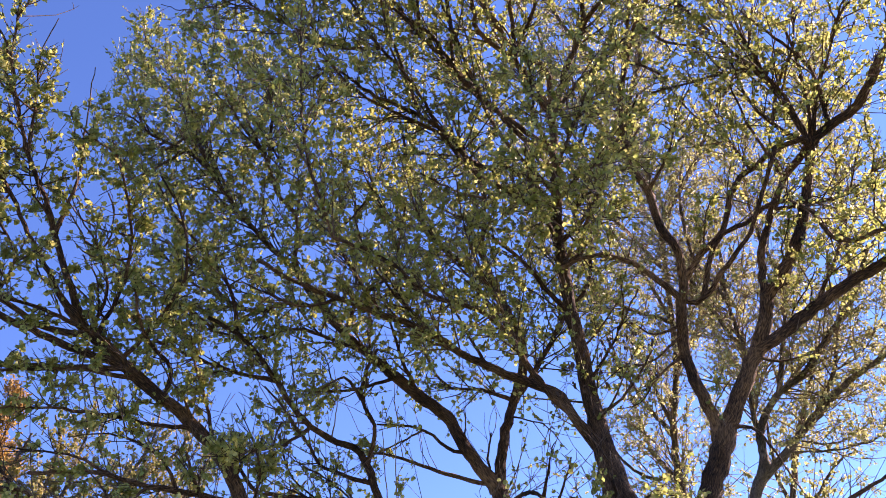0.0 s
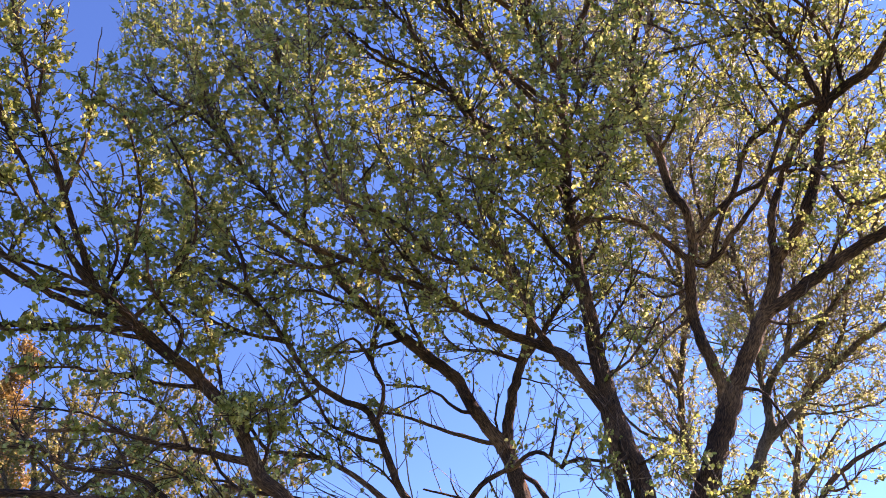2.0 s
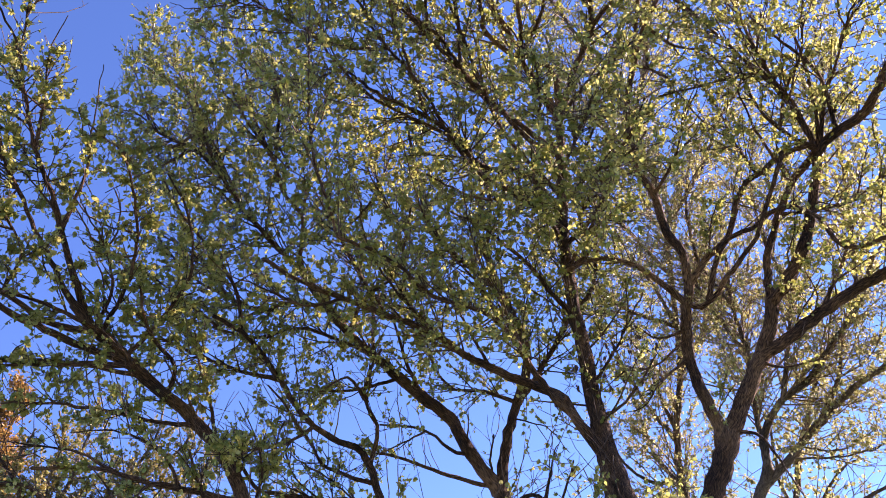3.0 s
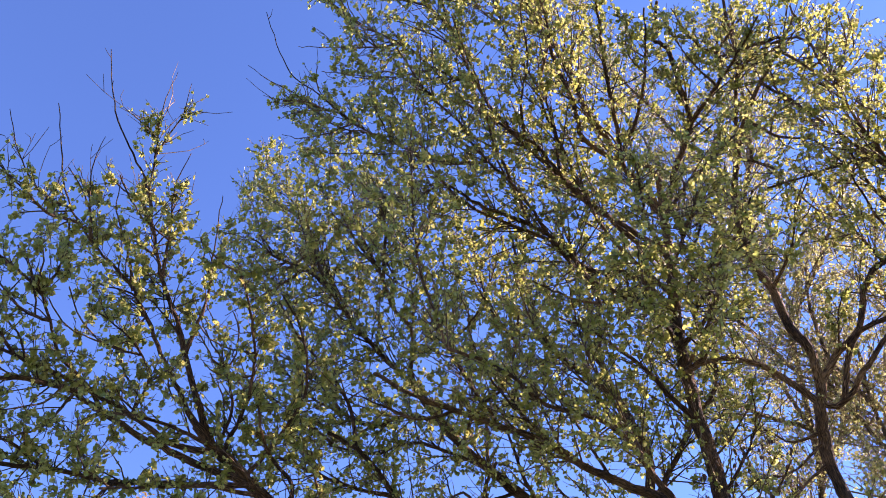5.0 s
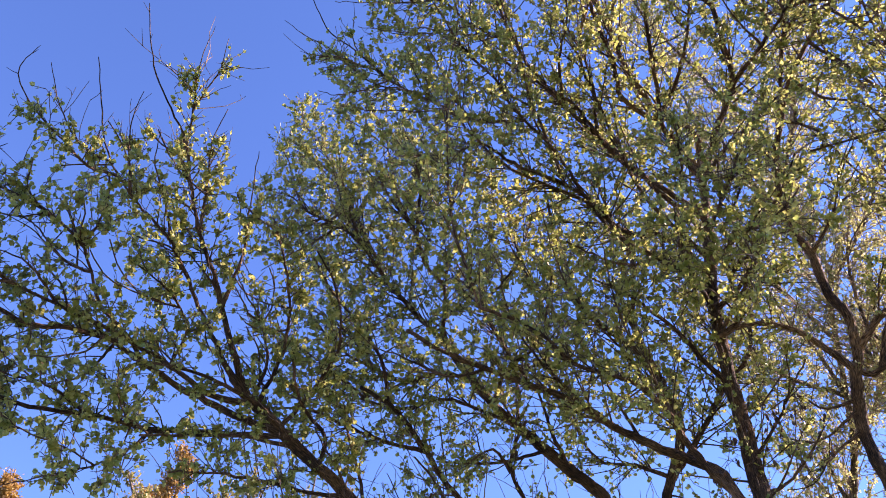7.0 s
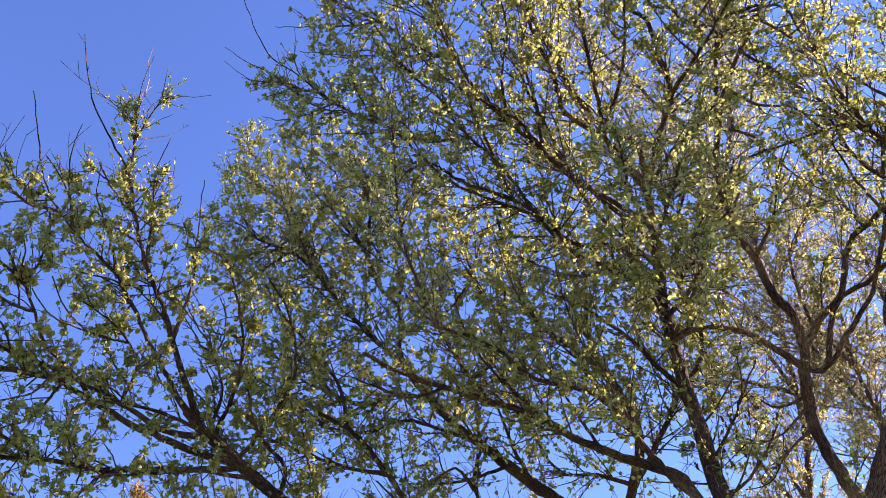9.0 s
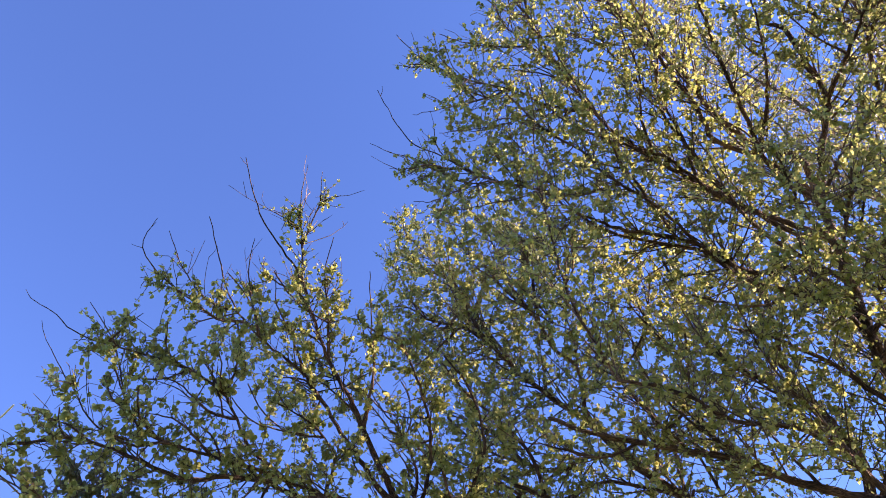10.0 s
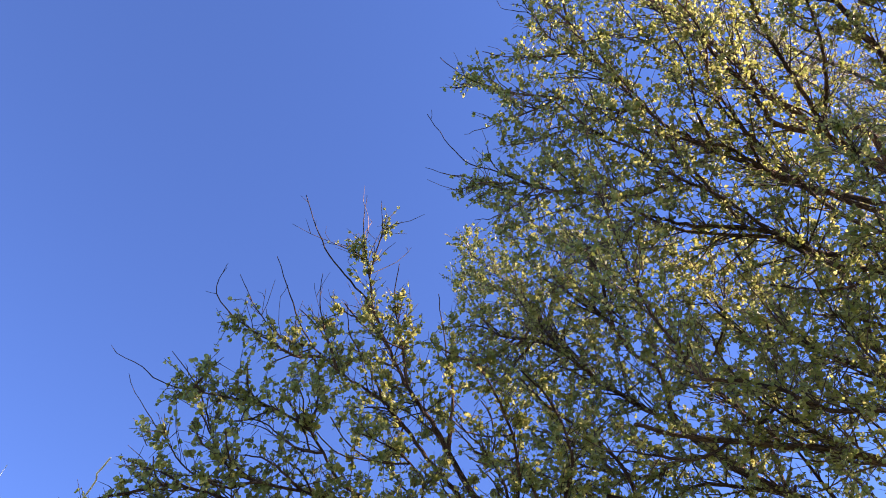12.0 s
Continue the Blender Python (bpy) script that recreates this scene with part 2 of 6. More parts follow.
# ---- trees ----
class Tree:
    """A broadleaf tree: trunk, limbs, branches, twigs and leaves, gathered limb by limb and finished at the end."""

    def __init__(self, name, label, bark_mat, leaf_mat, twig_mat, base, leaf_size=0.065, parted=True, density=1.0, full=14, bare=3.0, reach=1.0):
        self.ob = tagged(new(name), label, "tree", "stand of trees")
        self.ob.empty_display_size = 0.3
        self.ob.location = base
        self.base = np.array(base, dtype=float)
        self.bark, self.leaf_mat, self.twig_mat = bark_mat, leaf_mat, twig_mat
        self.fine_mat = TWIG_FINE if twig_mat is TWIG and reach > 0.6 else twig_mat
        self.size, self.parted, self.density = leaf_size, parted, density
        self.full, self.bare, self.reach, self.cells = full, bare, reach, {}
        self.branches, self.twigs = [], Tubes()
        self.lp, self.la, self.ls = [], [], []

    def local(self, path):
        return np.asarray(path) - self.base

    def trunk(self, points, r0, r1, leafy=0, start=0.5):
        """The stem, carried down to its flared foot."""
        p = [np.array(q) for q in points]
        slope = (p[0] - p[1]) / max(0.3, abs(p[1][2] - p[0][2]))
        slope[2] = 0
        z = p[0][2]
        mid = p[0] + slope * z * 0.4 - np.array([0, 0, z * 0.5])
        foot = p[0] + slope * z * 0.6 - np.array([0, 0, z + 0.1])
        self.limb([foot, mid] + p, r0, r1, leafy, start, "trunk", len(p))

    def limb(self, points, r0, r1, leafy=1.0, start=0.2, name="limb", upper=0, mat=None):
        path = spline(points, 0.09 if r0 > 0.02 else 0.07)
        n = len(path)
        path[1:-1] += rng.normal(0, 0.004 + min(r0, 0.06) * 0.05, (n - 2, 3))
        s = np.linspace(0, 1, n)
        rad = 0.5 * (r0 + (r1 - r0) * s ** 0.85) + 0.5 * r0 * (r1 / r0) ** s
        rad *= 1 + 0.05 * np.sin(s * n * 0.35 + rng.uniform(0, 6)) + rng.normal(0, 0.02, n)
        if upper:      # a trunk: full girth up to its first free point, and a flared foot
            low = path[:, 2] < points[-upper][2]
            k = low.sum()
            rad[:k] = r0 * np.linspace(1.15, 1.0, k) * (1 + 0.5 * np.exp(-(path[:k, 2] / 0.35).clip(0)))
            rad[k:] = r0 + (r1 - r0) * np.linspace(0, 1, n - k) ** 0.85
        else:
            rad[:3] *= (1.15, 1.08, 1.03)
        t = Tubes()
        t.add(self.local(path), rad, 12 if r0 > 0.06 else 8 if r0 > 0.02 else 6, 0.07 if r0 > 0.03 else 0.03)
        self.bearer = part(name, t.mesh(name), mat or self.bark, self.ob)
        if mat is None:
            self.grow(path, rad, leafy, start)

    def grow(self, path, rad, leafy, start, depth=0):
        """Side growth along the outer part of a limb: slender boughs first, then branches, shorter towards the tip."""
        seg = np.linalg.norm(np.diff(path, axis=0), axis=1)
        length = seg.sum()
        cum = np.r_[0, np.cumsum(seg)] / length
        tang = np.gradient(path, axis=0)

        bare_tip = rad[-1] < 0.0045 and depth == 0
        high = 0.58 if bare_tip else 0.9

        def spot(low):
            s = low + (high - low) * rng.uniform() ** 0.85
            return s, int(np.searchsorted(cum, s).clip(1, len(path) - 1))

        if depth == 0:
            for _ in range(rng.poisson(self.bare * length * (1.0 if leafy < 0.6 else 0.3))):
                s, i = spot(0.25)
                self.bare_shoot(path[i], unit(unit(tang[i]) * 0.8 + rng.normal(0, 0.45, 3) + np.array([0, 0, 0.45])), rng.uniform(0.25, 1.1) if leafy < 0.6 else rng.uniform(0.15, 0.5))
        if leafy <= 0:
            return
        if depth == 0:
            for _ in range(rng.poisson(leafy * self.density * 4.4 * length * (1 - start))):
                s, i = spot(start)
                size = min(2.2, 0.16 + 48 * rad[i], 0.1 + 0.55 * length * (1 - s)) * rng.uniform(0.45, 1.0) * self.reach
                d = unit(unit(tang[i]) * (0.8 + 0.5 * s) + rng.normal(0, 0.68, 3) + np.array([0, 0, 0.10]))
                bough, r = self.shoot(path[i], d, size, min(rad[i] * 0.65, 0.005 + size * 0.006), 0.13)
                if self.crowded(bough[-1]):
                    continue
                self.branches.append((bough, r, self.bearer))
                self.grow(bough, r, min(1.3, 0.5 + leafy * 0.5), 0.15, 1)
        for _ in range(rng.poisson(max(0.2, leafy * self.density * 4.6 * length * (1 - start)))):
            s, i = spot(start)
            size = min(1.2, 0.18 + 26 * rad[i], 0.11 + 0.55 * length * (1 - s)) * rng.uniform(0.5, 1.3) * (0.4 + 0.6 * self.reach)
            d = unit(unit(tang[i]) * (0.8 + 0.5 * s) + rng.normal(0, 0.70, 3) + np.array([0, 0, 0.10]))
            self.branch(path[i], d, size, min(rad[i] * 0.65, 0.004 + size * 0.006))
        # thin ends carry leaves themselves, but for the bare tip
        for i in range(1, len(path)):
            if rad[i] < 0.014 and cum[i] < (0.55 if bare_tip else 0.9) and rng.uniform() < 0.75 * min(1, leafy):
                self.leaves(path[i], unit(tang[i]), 3)
            if rad[i] < 0.014 and rng.uniform() < 0.15:
                self.twig(path[i], unit(unit(tang[i]) + rng.normal(0, 0.6, 3)), rng.uniform(0.06, 0.2) * (1.2 - 0.6 * cum[i]), cum[i] < 0.8)

    def crowded(self, at):
        """Inner growth dies back where the crown is already full."""
        return self.cells.get((at[0] // 0.3, at[1] // 0.3, at[2] // 0.3), 0) >= self.full

    def shoot(self, at, d, size, r, wander):
        n = max(4, int(size / 0.18))
        pts = [at]
        for k in range(n - 1):
            d = unit(d + rng.normal(0, wander, 3) + np.array([0, 0, 0.03]))
            pts.append(pts[-1] + d * size / (n - 1))
        return np.array(pts), np.linspace(r, 0.0026, n)

    def bare_shoot(self, at, d, size):
        """A dead or leafless shoot with a few side spurs."""
        path, rad = self.shoot(at, d, size, 0.003 + 0.003 * size, 0.17)
        self.branches.append((path, rad, self.bearer))
        for k in range(1, len(path)):
            if rng.uniform() < 0.3:
                dd = unit(path[k] - path[k - 1])
                self.twig(path[k], unit(dd * 0.9 + rng.normal(0, 0.45, 3)), rng.uniform(0.06, 0.34), False)
            if rng.uniform() < 0.07:
                self.leaves(path[k], d, 2)

    def branch(self, at, d, size, r):
        path, rad = self.shoot(at, d, size, r, 0.13)
        n = len(path)
        if self.crowded(path[n // 2]):
            return
        self.branches.append((path, rad, self.bearer))
        bare = rng.uniform(0.5, 1.05)
        for k in range(1, n):
            s = k / (n - 1)
            dd = unit(path[k] - path[k - 1])
            for f in (0.0, 0.33, 0.67):
                if s - f / (n - 1) < bare and rng.uniform() < 0.45:
                    self.leaves(path[k] + (path[k - 1] - path[k]) * f + rng.normal(0, 0.012, 3), dd, 4)
            if rng.uniform() < 0.45:
                self.twig(path[k], unit(dd * 0.8 + rng.normal(0, 0.5, 3)), rng.uniform(0.06, 0.30) * (1.2 - 0.5 * s), rng.uniform() < 0.75)

    def twig(self, at, d, size, leafy):
        n = 3
        pts = [at]
        for k in range(n - 1):
            d = unit(d + rng.normal(0, 0.2, 3) + np.array([0, 0, 0.06]))
            pts.append(pts[-1] + d * size / (n - 1))
        path = np.array(pts)
        self.twigs.add(self.local(path), np.linspace(0.0042, 0.0022, n), 3, tip=False)
        if not leafy:
            return
        m = max(1, int(size / 0.09))
        for s in (np.arange(m) + 0.7) / m * rng.uniform(0.7, 1.0):
            i = min(int(s * (n - 1)), n - 2)
            q = path[i] + (path[i + 1] - path[i]) * (s * (n - 1) - i)
            self.leaves(q, d, 3)

    def leaves(self, at, d, n):
        """A tuft of young leaves that hang from one bud."""
        cell = (at[0] // 0.3, at[1] // 0.3, at[2] // 0.3)
        if self.cells.get(cell, 0) > self.full * 1.3:
            return
        self.cells[cell] = self.cells.get(cell, 0) + n
        side = rng.normal(0, 0.25, 3)
        for _ in range(n):
            if rng.uniform() < 0.15:
                continue
            self.lp.append(at + rng.normal(0, 0.009, 3))
            self.la.append(d * 0.35 + side + rng.normal(0, 0.6, 3) + np.array([0, 0, -0.3]))
            self.ls.append(self.size * rng.uniform(0.55, 1.2))

    def dead_tufts(self, points, n):
        """Dry brown leaves and pods left hanging along a few twigs."""
        path = spline(points, 0.05)
        P, A, S = [], [], []
        for _ in range(n):
            at = path[rng.integers(len(path))] + rng.normal(0, 0.13, 3)
            for _ in range(rng.integers(1, 4)):
                P.append(at + rng.normal(0, 0.015, 3)), A.append(rng.normal(0, 0.25, 3) + np.array([0, 0, -1.0])), S.append(rng.uniform(0.04, 0.085))
            self.twigs.add(self.local(np.array([at + rng.normal(0, 0.07, 3) + np.array([0, 0, 0.1]), at + np.array([0, 0, 0.03]), at])), (0.003, 0.003, 0.002), 3)
        P = np.array(P)
        tagged(part("dry_foliage", leaf_mesh("dry_foliage", P - self.base, np.array(A), np.array(S), 0.45), LEAF_DRY, self.ob, "dry brown leaves left from last year"), kind="stuff")

    def finish(self):
        keep = 300 if self.parted else 0
        order = sorted(range(len(self.branches)), key=lambda i: -self.branches[i][1][0])
        rest = Tubes()
        for rank, i in enumerate(order):
            path, rad, bearer = self.branches[i]
            if rank < keep:
                t = Tubes()
                t.add(self.local(path), rad, 5)
                part("branch", t.mesh("branch"), self.twig_mat, bearer)
            else:
                rest.add(self.local(path), rad, 3)
        if rest.v:
            tagged(part("brushwood", rest.mesh("brushwood"), self.fine_mat, self.ob), kind="stuff")
        if self.twigs.v:
            tagged(part("twig_spray", self.twigs.mesh("twig_spray"), self.fine_mat, self.ob), kind="stuff")
        if not self.lp:
            return
        P, A, S = np.array(self.lp), np.array(self.la), np.array(self.ls)
        near = np.zeros(len(P), dtype=bool)
        if self.parted:
            # the leaves that hang furthest out over the open side are single pieces
            near[np.argsort(P[:, 1] + P[:, 2] * 0.3)[:300]] = True
            blade = leaf_mesh("leaf", np.zeros((1, 3)), np.array([[0, 1.0, 0]]), np.ones(1))
            blade.materials.append(self.leaf_mat)
            x, y, z = leaf_frames(A[near])
            for q, a, b, c, s in zip(P[near], x, y, z, S[near]):
                o = new("leaf", blade)
                o.parent = self.ob
                o.matrix_basis = Matrix.Translation(q - self.base) @ Matrix((a, b, c)).transposed().to_4x4() @ Matrix.Scale(s, 4)
        far = ~near
        tagged(part("foliage", leaf_mesh("foliage", P[far] - self.base, A[far], S[far], simple=True), self.leaf_mat, self.ob), kind="stuff")


# ---- ground ----
def ground():
    n = 48
    ax = np.sign(np.linspace(-1, 1, n)) * np.abs(np.linspace(-1, 1, n)) ** 2.4 * 1500
    v = [(x, y, 0.25 * noise.noise(Vector((x * 0.06, y * 0.06, 0))) * (1 if abs(x) + abs(y) > 14 else 0.3) - 0.02) for y in ax for x in ax]
    f = [(j * n + i, j * n + i + 1, (j + 1) * n + i + 1, (j + 1) * n + i) for j in range(n - 1) for i in range(n - 1)]
    m, t, b = material("grass", 0.95)
    tc = t.nodes.new("ShaderNodeTexCoord")
    a = t.nodes.new("ShaderNodeTexNoise")
    a.inputs["Scale"].default_value, a.inputs["Detail"].default_value = 0.6, 8
    t.links.new(tc.outputs["Object"], a.inputs["Vector"])
    t.links.new(ramp(t, a.outputs["Fac"], [(0.3, (0.05, 0.075, 0.02)), (0.55, (0.09, 0.10, 0.03)), (0.75, (0.16, 0.13, 0.07))]), b.inputs["Base Color"])
    ob = new("ground", mesh_from("ground", v, f))
    ob.data.materials.append(m)
    tagged(ob, "rough spring grass with bare earthy patches under the trees", "ground", kind="structure")


ground()


tree = Tree("twin_stemmed_tree", "tall twin-stemmed tree with a dense crown of young green leaves", BARK, LEAF, TWIG, (3.24, 7.32, 0), 0.046, True, 1.35, 48, 3, 0.85)
tree.trunk([(3.24, 7.32, 3.49), (3.24, 7.25, 4.01), (3.16, 7.22, 4.48), (3.09, 7.19, 4.83), (3.02, 7.12, 5.31), (2.99, 7.02, 5.87), (2.94, 6.90, 6.45), (2.91, 6.73, 7.08), (2.95, 6.46, 7.93), (2.99, 6.22, 8.62)], 0.111, 0.047, 0.3, 0.5)
tree.trunk([(3.04, 7.31, 3.49), (3.04, 7.27, 3.98), (3.02, 7.23, 4.48), (3.01, 7.20, 4.84), (3.00, 7.17, 5.14)], 0.064, 0.053, 0, 0.5)
tree.limb([(3.13, 7.20, 4.66), (2.95, 7.17, 4.92), (2.81, 7.13, 5.13), (2.69, 7.07, 5.36), (2.52, 7.06, 5.46), (2.23, 7.05, 5.57), (1.95, 7.02, 5.69), (1.60, 6.95, 5.86), (1.21, 6.85, 6.07), (0.85, 6.77, 6.16), (0.43, 6.65, 6.27), (0.03, 6.51, 6.34), (-0.36, 6.31, 6.47)], 0.057, 0.021, 1.2, 0.35)
tree.limb([(3.09, 7.19, 4.83), (2.83, 7.10, 5.08), (2.56, 6.95, 5.30), (2.34, 6.80, 5.48), (2.16, 6.61, 5.69), (1.93, 6.41, 5.84), (1.66, 6.26, 5.91), (1.32, 6.09, 5.88), (1.13, 5.98, 5.90), (0.88, 5.72, 5.98), (0.64, 5.53, 5.99), (0.34, 5.29, 5.92)], 0.043, 0.014, 1.5, 0.3)
tree.limb([(0.35, 5.30, 5.92), (0.29, 5.28, 5.98), (0.20, 5.16, 6.25), (0.08, 5.00, 6.57), (0.03, 4.78, 6.99), (0.01, 4.44, 7.62), (0.03, 4.25, 7.97), (0.10, 4.06, 8.34), (0.11, 3.89, 8.67)], 0.016, 0.004, 1.3, 0)
tree.limb([(2.92, 6.61, 7.47), (2.50, 6.43, 7.91), (1.99, 6.38, 7.94), (1.68, 6.17, 8.18), (1.23, 5.96, 8.33), (0.84, 5.81, 8.34), (0.53, 5.62, 8.40), (0.28, 5.43, 8.46), (0.10, 5.22, 8.57)], 0.042, 0.012, 2, 0.2)
tree.limb([(2.97, 6.39, 8.14), (2.58, 6.27, 8.48), (2.08, 6.10, 8.78), (1.82, 5.94, 8.99), (1.63, 5.77, 9.20), (1.43, 5.63, 9.34), (0.96, 5.41, 9.48), (0.56, 5.18, 9.59)], 0.037, 0.013, 2, 0.2)
tree.limb([(2.99, 6.22, 8.62), (2.93, 5.93, 9.09), (2.78, 5.88, 9.24), (2.47, 5.79, 9.45), (2.22, 5.61, 9.77), (2.09, 5.44, 10.00), (1.90, 5.15, 10.42), (1.33, 4.64, 11.17), (1.05, 4.38, 11.57), (0.70, 4.08, 12.02)], 0.040, 0.016, 2.2, 0.2)
tree.limb([(2.99, 6.22, 8.62), (3.14, 5.82, 9.05), (3.29, 5.40, 9.36), (3.18, 5.07, 9.78), (3.07, 4.83, 10.12), (2.93, 4.79, 10.22), (2.96, 4.44, 10.52)], 0.044, 0.021, 2, 0.15)
tree.limb([(2.94, 6.54, 7.68), (2.28, 6.22, 8.32), (1.85, 5.68, 8.98), (1.52, 5.14, 9.53), (1.60, 4.59, 9.94), (1.44, 4.14, 10.38)], 0.027, 0.010, 2.2, 0.2)
tree.limb([(2.95, 6.46, 7.93), (2.74, 6.36, 8.23), (2.47, 6.27, 8.46), (2.27, 6.17, 8.66), (2.01, 6.05, 8.88), (1.69, 5.88, 9.13), (1.40, 5.72, 9.34), (1.07, 5.48, 9.63), (0.81, 5.23, 9.93), (0.50, 4.76, 10.49), (0.29, 4.35, 10.99), (0.12, 4.10, 11.30), (-0.01, 3.86, 11.63)], 0.034, 0.011, 2, 0.15)
tree.limb([(2.92, 6.66, 7.29), (2.57, 6.56, 7.60), (2.30, 6.51, 7.72), (2.02, 6.43, 7.83), (1.68, 6.23, 8.09), (1.45, 6.00, 8.34), (1.26, 5.80, 8.56), (1.08, 5.65, 8.68), (0.75, 5.40, 8.87), (0.59, 5.20, 9.03), (0.16, 4.83, 9.23), (-0.14, 4.45, 9.45)], 0.033, 0.009, 2, 0.2)
tree.limb([(0.89, 5.50, 8.80), (0.33, 5.45, 8.70), (-0.06, 5.29, 8.78), (-0.61, 5.02, 8.84), (-0.95, 4.74, 8.96), (-1.20, 4.54, 8.98), (-1.34, 4.33, 9.12), (-1.43, 4.13, 9.29), (-1.47, 4.01, 9.38)], 0.019, 0.004, 1.8, 0)
tree.limb([(-0.33, 5.15, 8.81), (-0.74, 4.97, 8.70), (-1.03, 4.72, 8.70), (-1.19, 4.54, 8.71), (-1.40, 4.34, 8.60), (-1.56, 4.14, 8.55)], 0.012, 0.003, 1.5, 0)
tree.limb([(0.81, 5.23, 9.93), (0.32, 5.06, 10.02), (-0.07, 4.81, 10.15), (-0.60, 4.48, 10.06), (-0.89, 4.22, 10.03), (-1.10, 3.96, 10.07), (-1.20, 3.78, 10.12)], 0.020, 0.004, 1.8, 0)
tree.limb([(0.55, 4.83, 10.41), (0.24, 4.58, 10.68), (-0.01, 4.31, 10.85), (-0.09, 4.09, 11.03), (-0.41, 3.84, 10.96), (-0.41, 3.70, 11.07)], 0.018, 0.003, 1.5, 0)
tree.limb([(1.76, 6.22, 8.12), (1.41, 6.11, 8.25), (1.03, 5.99, 8.32), (0.66, 5.81, 8.40), (0.37, 5.61, 8.52), (0.16, 5.36, 8.69), (-0.39, 5.10, 8.41), (-0.73, 4.91, 8.15), (-1.01, 4.70, 7.95)], 0.024, 0.003, 2, 0.1)
tree.limb([(2.16, 6.61, 5.69), (1.96, 6.33, 6.02), (1.73, 6.04, 6.26), (1.55, 5.66, 6.49), (1.42, 5.26, 6.69), (1.13, 4.93, 6.78)], 0.019, 0.003, 1.6, 0)
tree.limb([(1.93, 6.41, 5.84), (1.75, 6.24, 6.14), (1.48, 6.07, 6.35), (1.21, 5.84, 6.57), (1.05, 5.59, 6.78), (0.93, 5.29, 7.01), (0.82, 5.07, 7.17)], 0.019, 0.003, 1.6, 0)
tree.limb([(2.91, 6.73, 7.08), (3.11, 6.50, 7.20), (3.26, 6.23, 7.36), (3.34, 5.88, 7.62), (3.46, 5.55, 7.77), (3.53, 5.23, 7.93)], 0.029, 0.009, 2.2, 0.1)
tree.limb([(2.92, 6.69, 7.21), (2.60, 6.51, 7.39), (2.27, 6.30, 7.44), (1.98, 6.20, 7.27), (1.64, 6.01, 7.17), (1.19, 5.64, 7.06)], 0.029, 0.008, 2.2, 0.1)
tree.limb([(2.93, 6.80, 6.83), (3.10, 6.51, 6.89), (2.96, 6.23, 7.12), (3.08, 5.79, 7.20), (2.83, 5.58, 7.31), (2.85, 5.13, 7.39)], 0.026, 0.009, 2.2, 0.1)
tree.limb([(1.62, 6.95, 5.86), (1.21, 6.74, 6.12), (0.81, 6.38, 6.38), (0.58, 6.00, 6.64), (0.52, 5.70, 6.81), (0.30, 5.41, 6.90)], 0.022, 0.004, 1.8, 0.05)
tree.limb([(0.87, 6.77, 6.16), (0.55, 6.55, 6.58), (0.32, 6.31, 6.90), (0.09, 6.05, 7.21), (-0.14, 5.90, 7.30), (-0.48, 5.64, 7.45)], 0.019, 0.004, 1.6, 0.05)
tree.limb([(0.43, 6.65, 6.27), (0.09, 6.57, 6.11), (-0.35, 6.32, 6.13), (-0.70, 6.05, 6.13), (-0.95, 5.71, 6.26)], 0.017, 0.003, 1.2, 0.05)
tree.limb([(2.95, 6.93, 6.27), (2.64, 6.76, 6.50), (2.40, 6.54, 6.65), (2.08, 6.29, 6.74), (1.69, 5.99, 6.77), (1.32, 5.72, 6.69)], 0.032, 0.008, 2, 0.15)
tree.limb([(3.20, 7.24, 4.23), (3.24, 6.90, 4.21), (3.27, 6.65, 4.12), (3.14, 6.25, 3.77), (3.03, 5.80, 3.47)], 0.017, 0.003, 0.7, 0.2)
tree.limb([(3.18, 7.23, 4.36), (2.88, 6.98, 4.19), (2.52, 6.56, 3.91), (2.25, 6.12, 3.62)], 0.017, 0.003, 0.7, 0.2)
tree.limb([(3.23, 7.25, 4.09), (3.11, 7.02, 3.84), (2.83, 6.62, 3.51), (2.57, 6.25, 3.28)], 0.017, 0.003, 0.7, 0.2)
tree.limb([(2.99, 6.22, 8.62), (2.61, 5.94, 9.00), (2.46, 5.53, 9.31), (2.29, 4.98, 9.63), (2.18, 4.53, 9.84), (2.06, 3.98, 10.04)], 0.036, 0.013, 2, 0.1)
tree.limb([(3.29, 5.40, 9.36), (3.48, 4.89, 9.38), (3.57, 4.43, 9.30), (3.61, 3.93, 9.19)], 0.029, 0.010, 2, 0.1)
tree.limb([(2.99, 6.23, 8.59), (2.85, 6.07, 8.88), (2.69, 5.98, 9.04), (2.48, 5.86, 9.24), (2.09, 5.68, 9.47), (1.98, 5.40, 9.76), (1.70, 4.92, 10.24), (1.51, 4.63, 10.53), (1.29, 4.39, 10.78), (1.04, 4.05, 11.13)], 0.038, 0.015, 2, 0.15)
tree.limb([(1.77, 5.92, 9.07), (1.70, 5.48, 9.55), (1.52, 5.16, 9.81), (1.21, 4.77, 10.06), (0.98, 4.35, 10.31), (0.87, 3.96, 10.53)], 0.023, 0.005, 2, 0.05)
tree.limb([(2.48, 5.86, 9.24), (2.65, 5.35, 9.39), (2.66, 4.72, 9.54), (2.54, 4.07, 9.63)], 0.026, 0.010, 2, 0.05)
tree.limb([(1.40, 5.72, 9.34), (1.32, 5.31, 9.69), (1.38, 4.84, 9.90), (1.29, 4.44, 10.07), (1.26, 3.94, 10.23)], 0.023, 0.005, 2, 0.05)
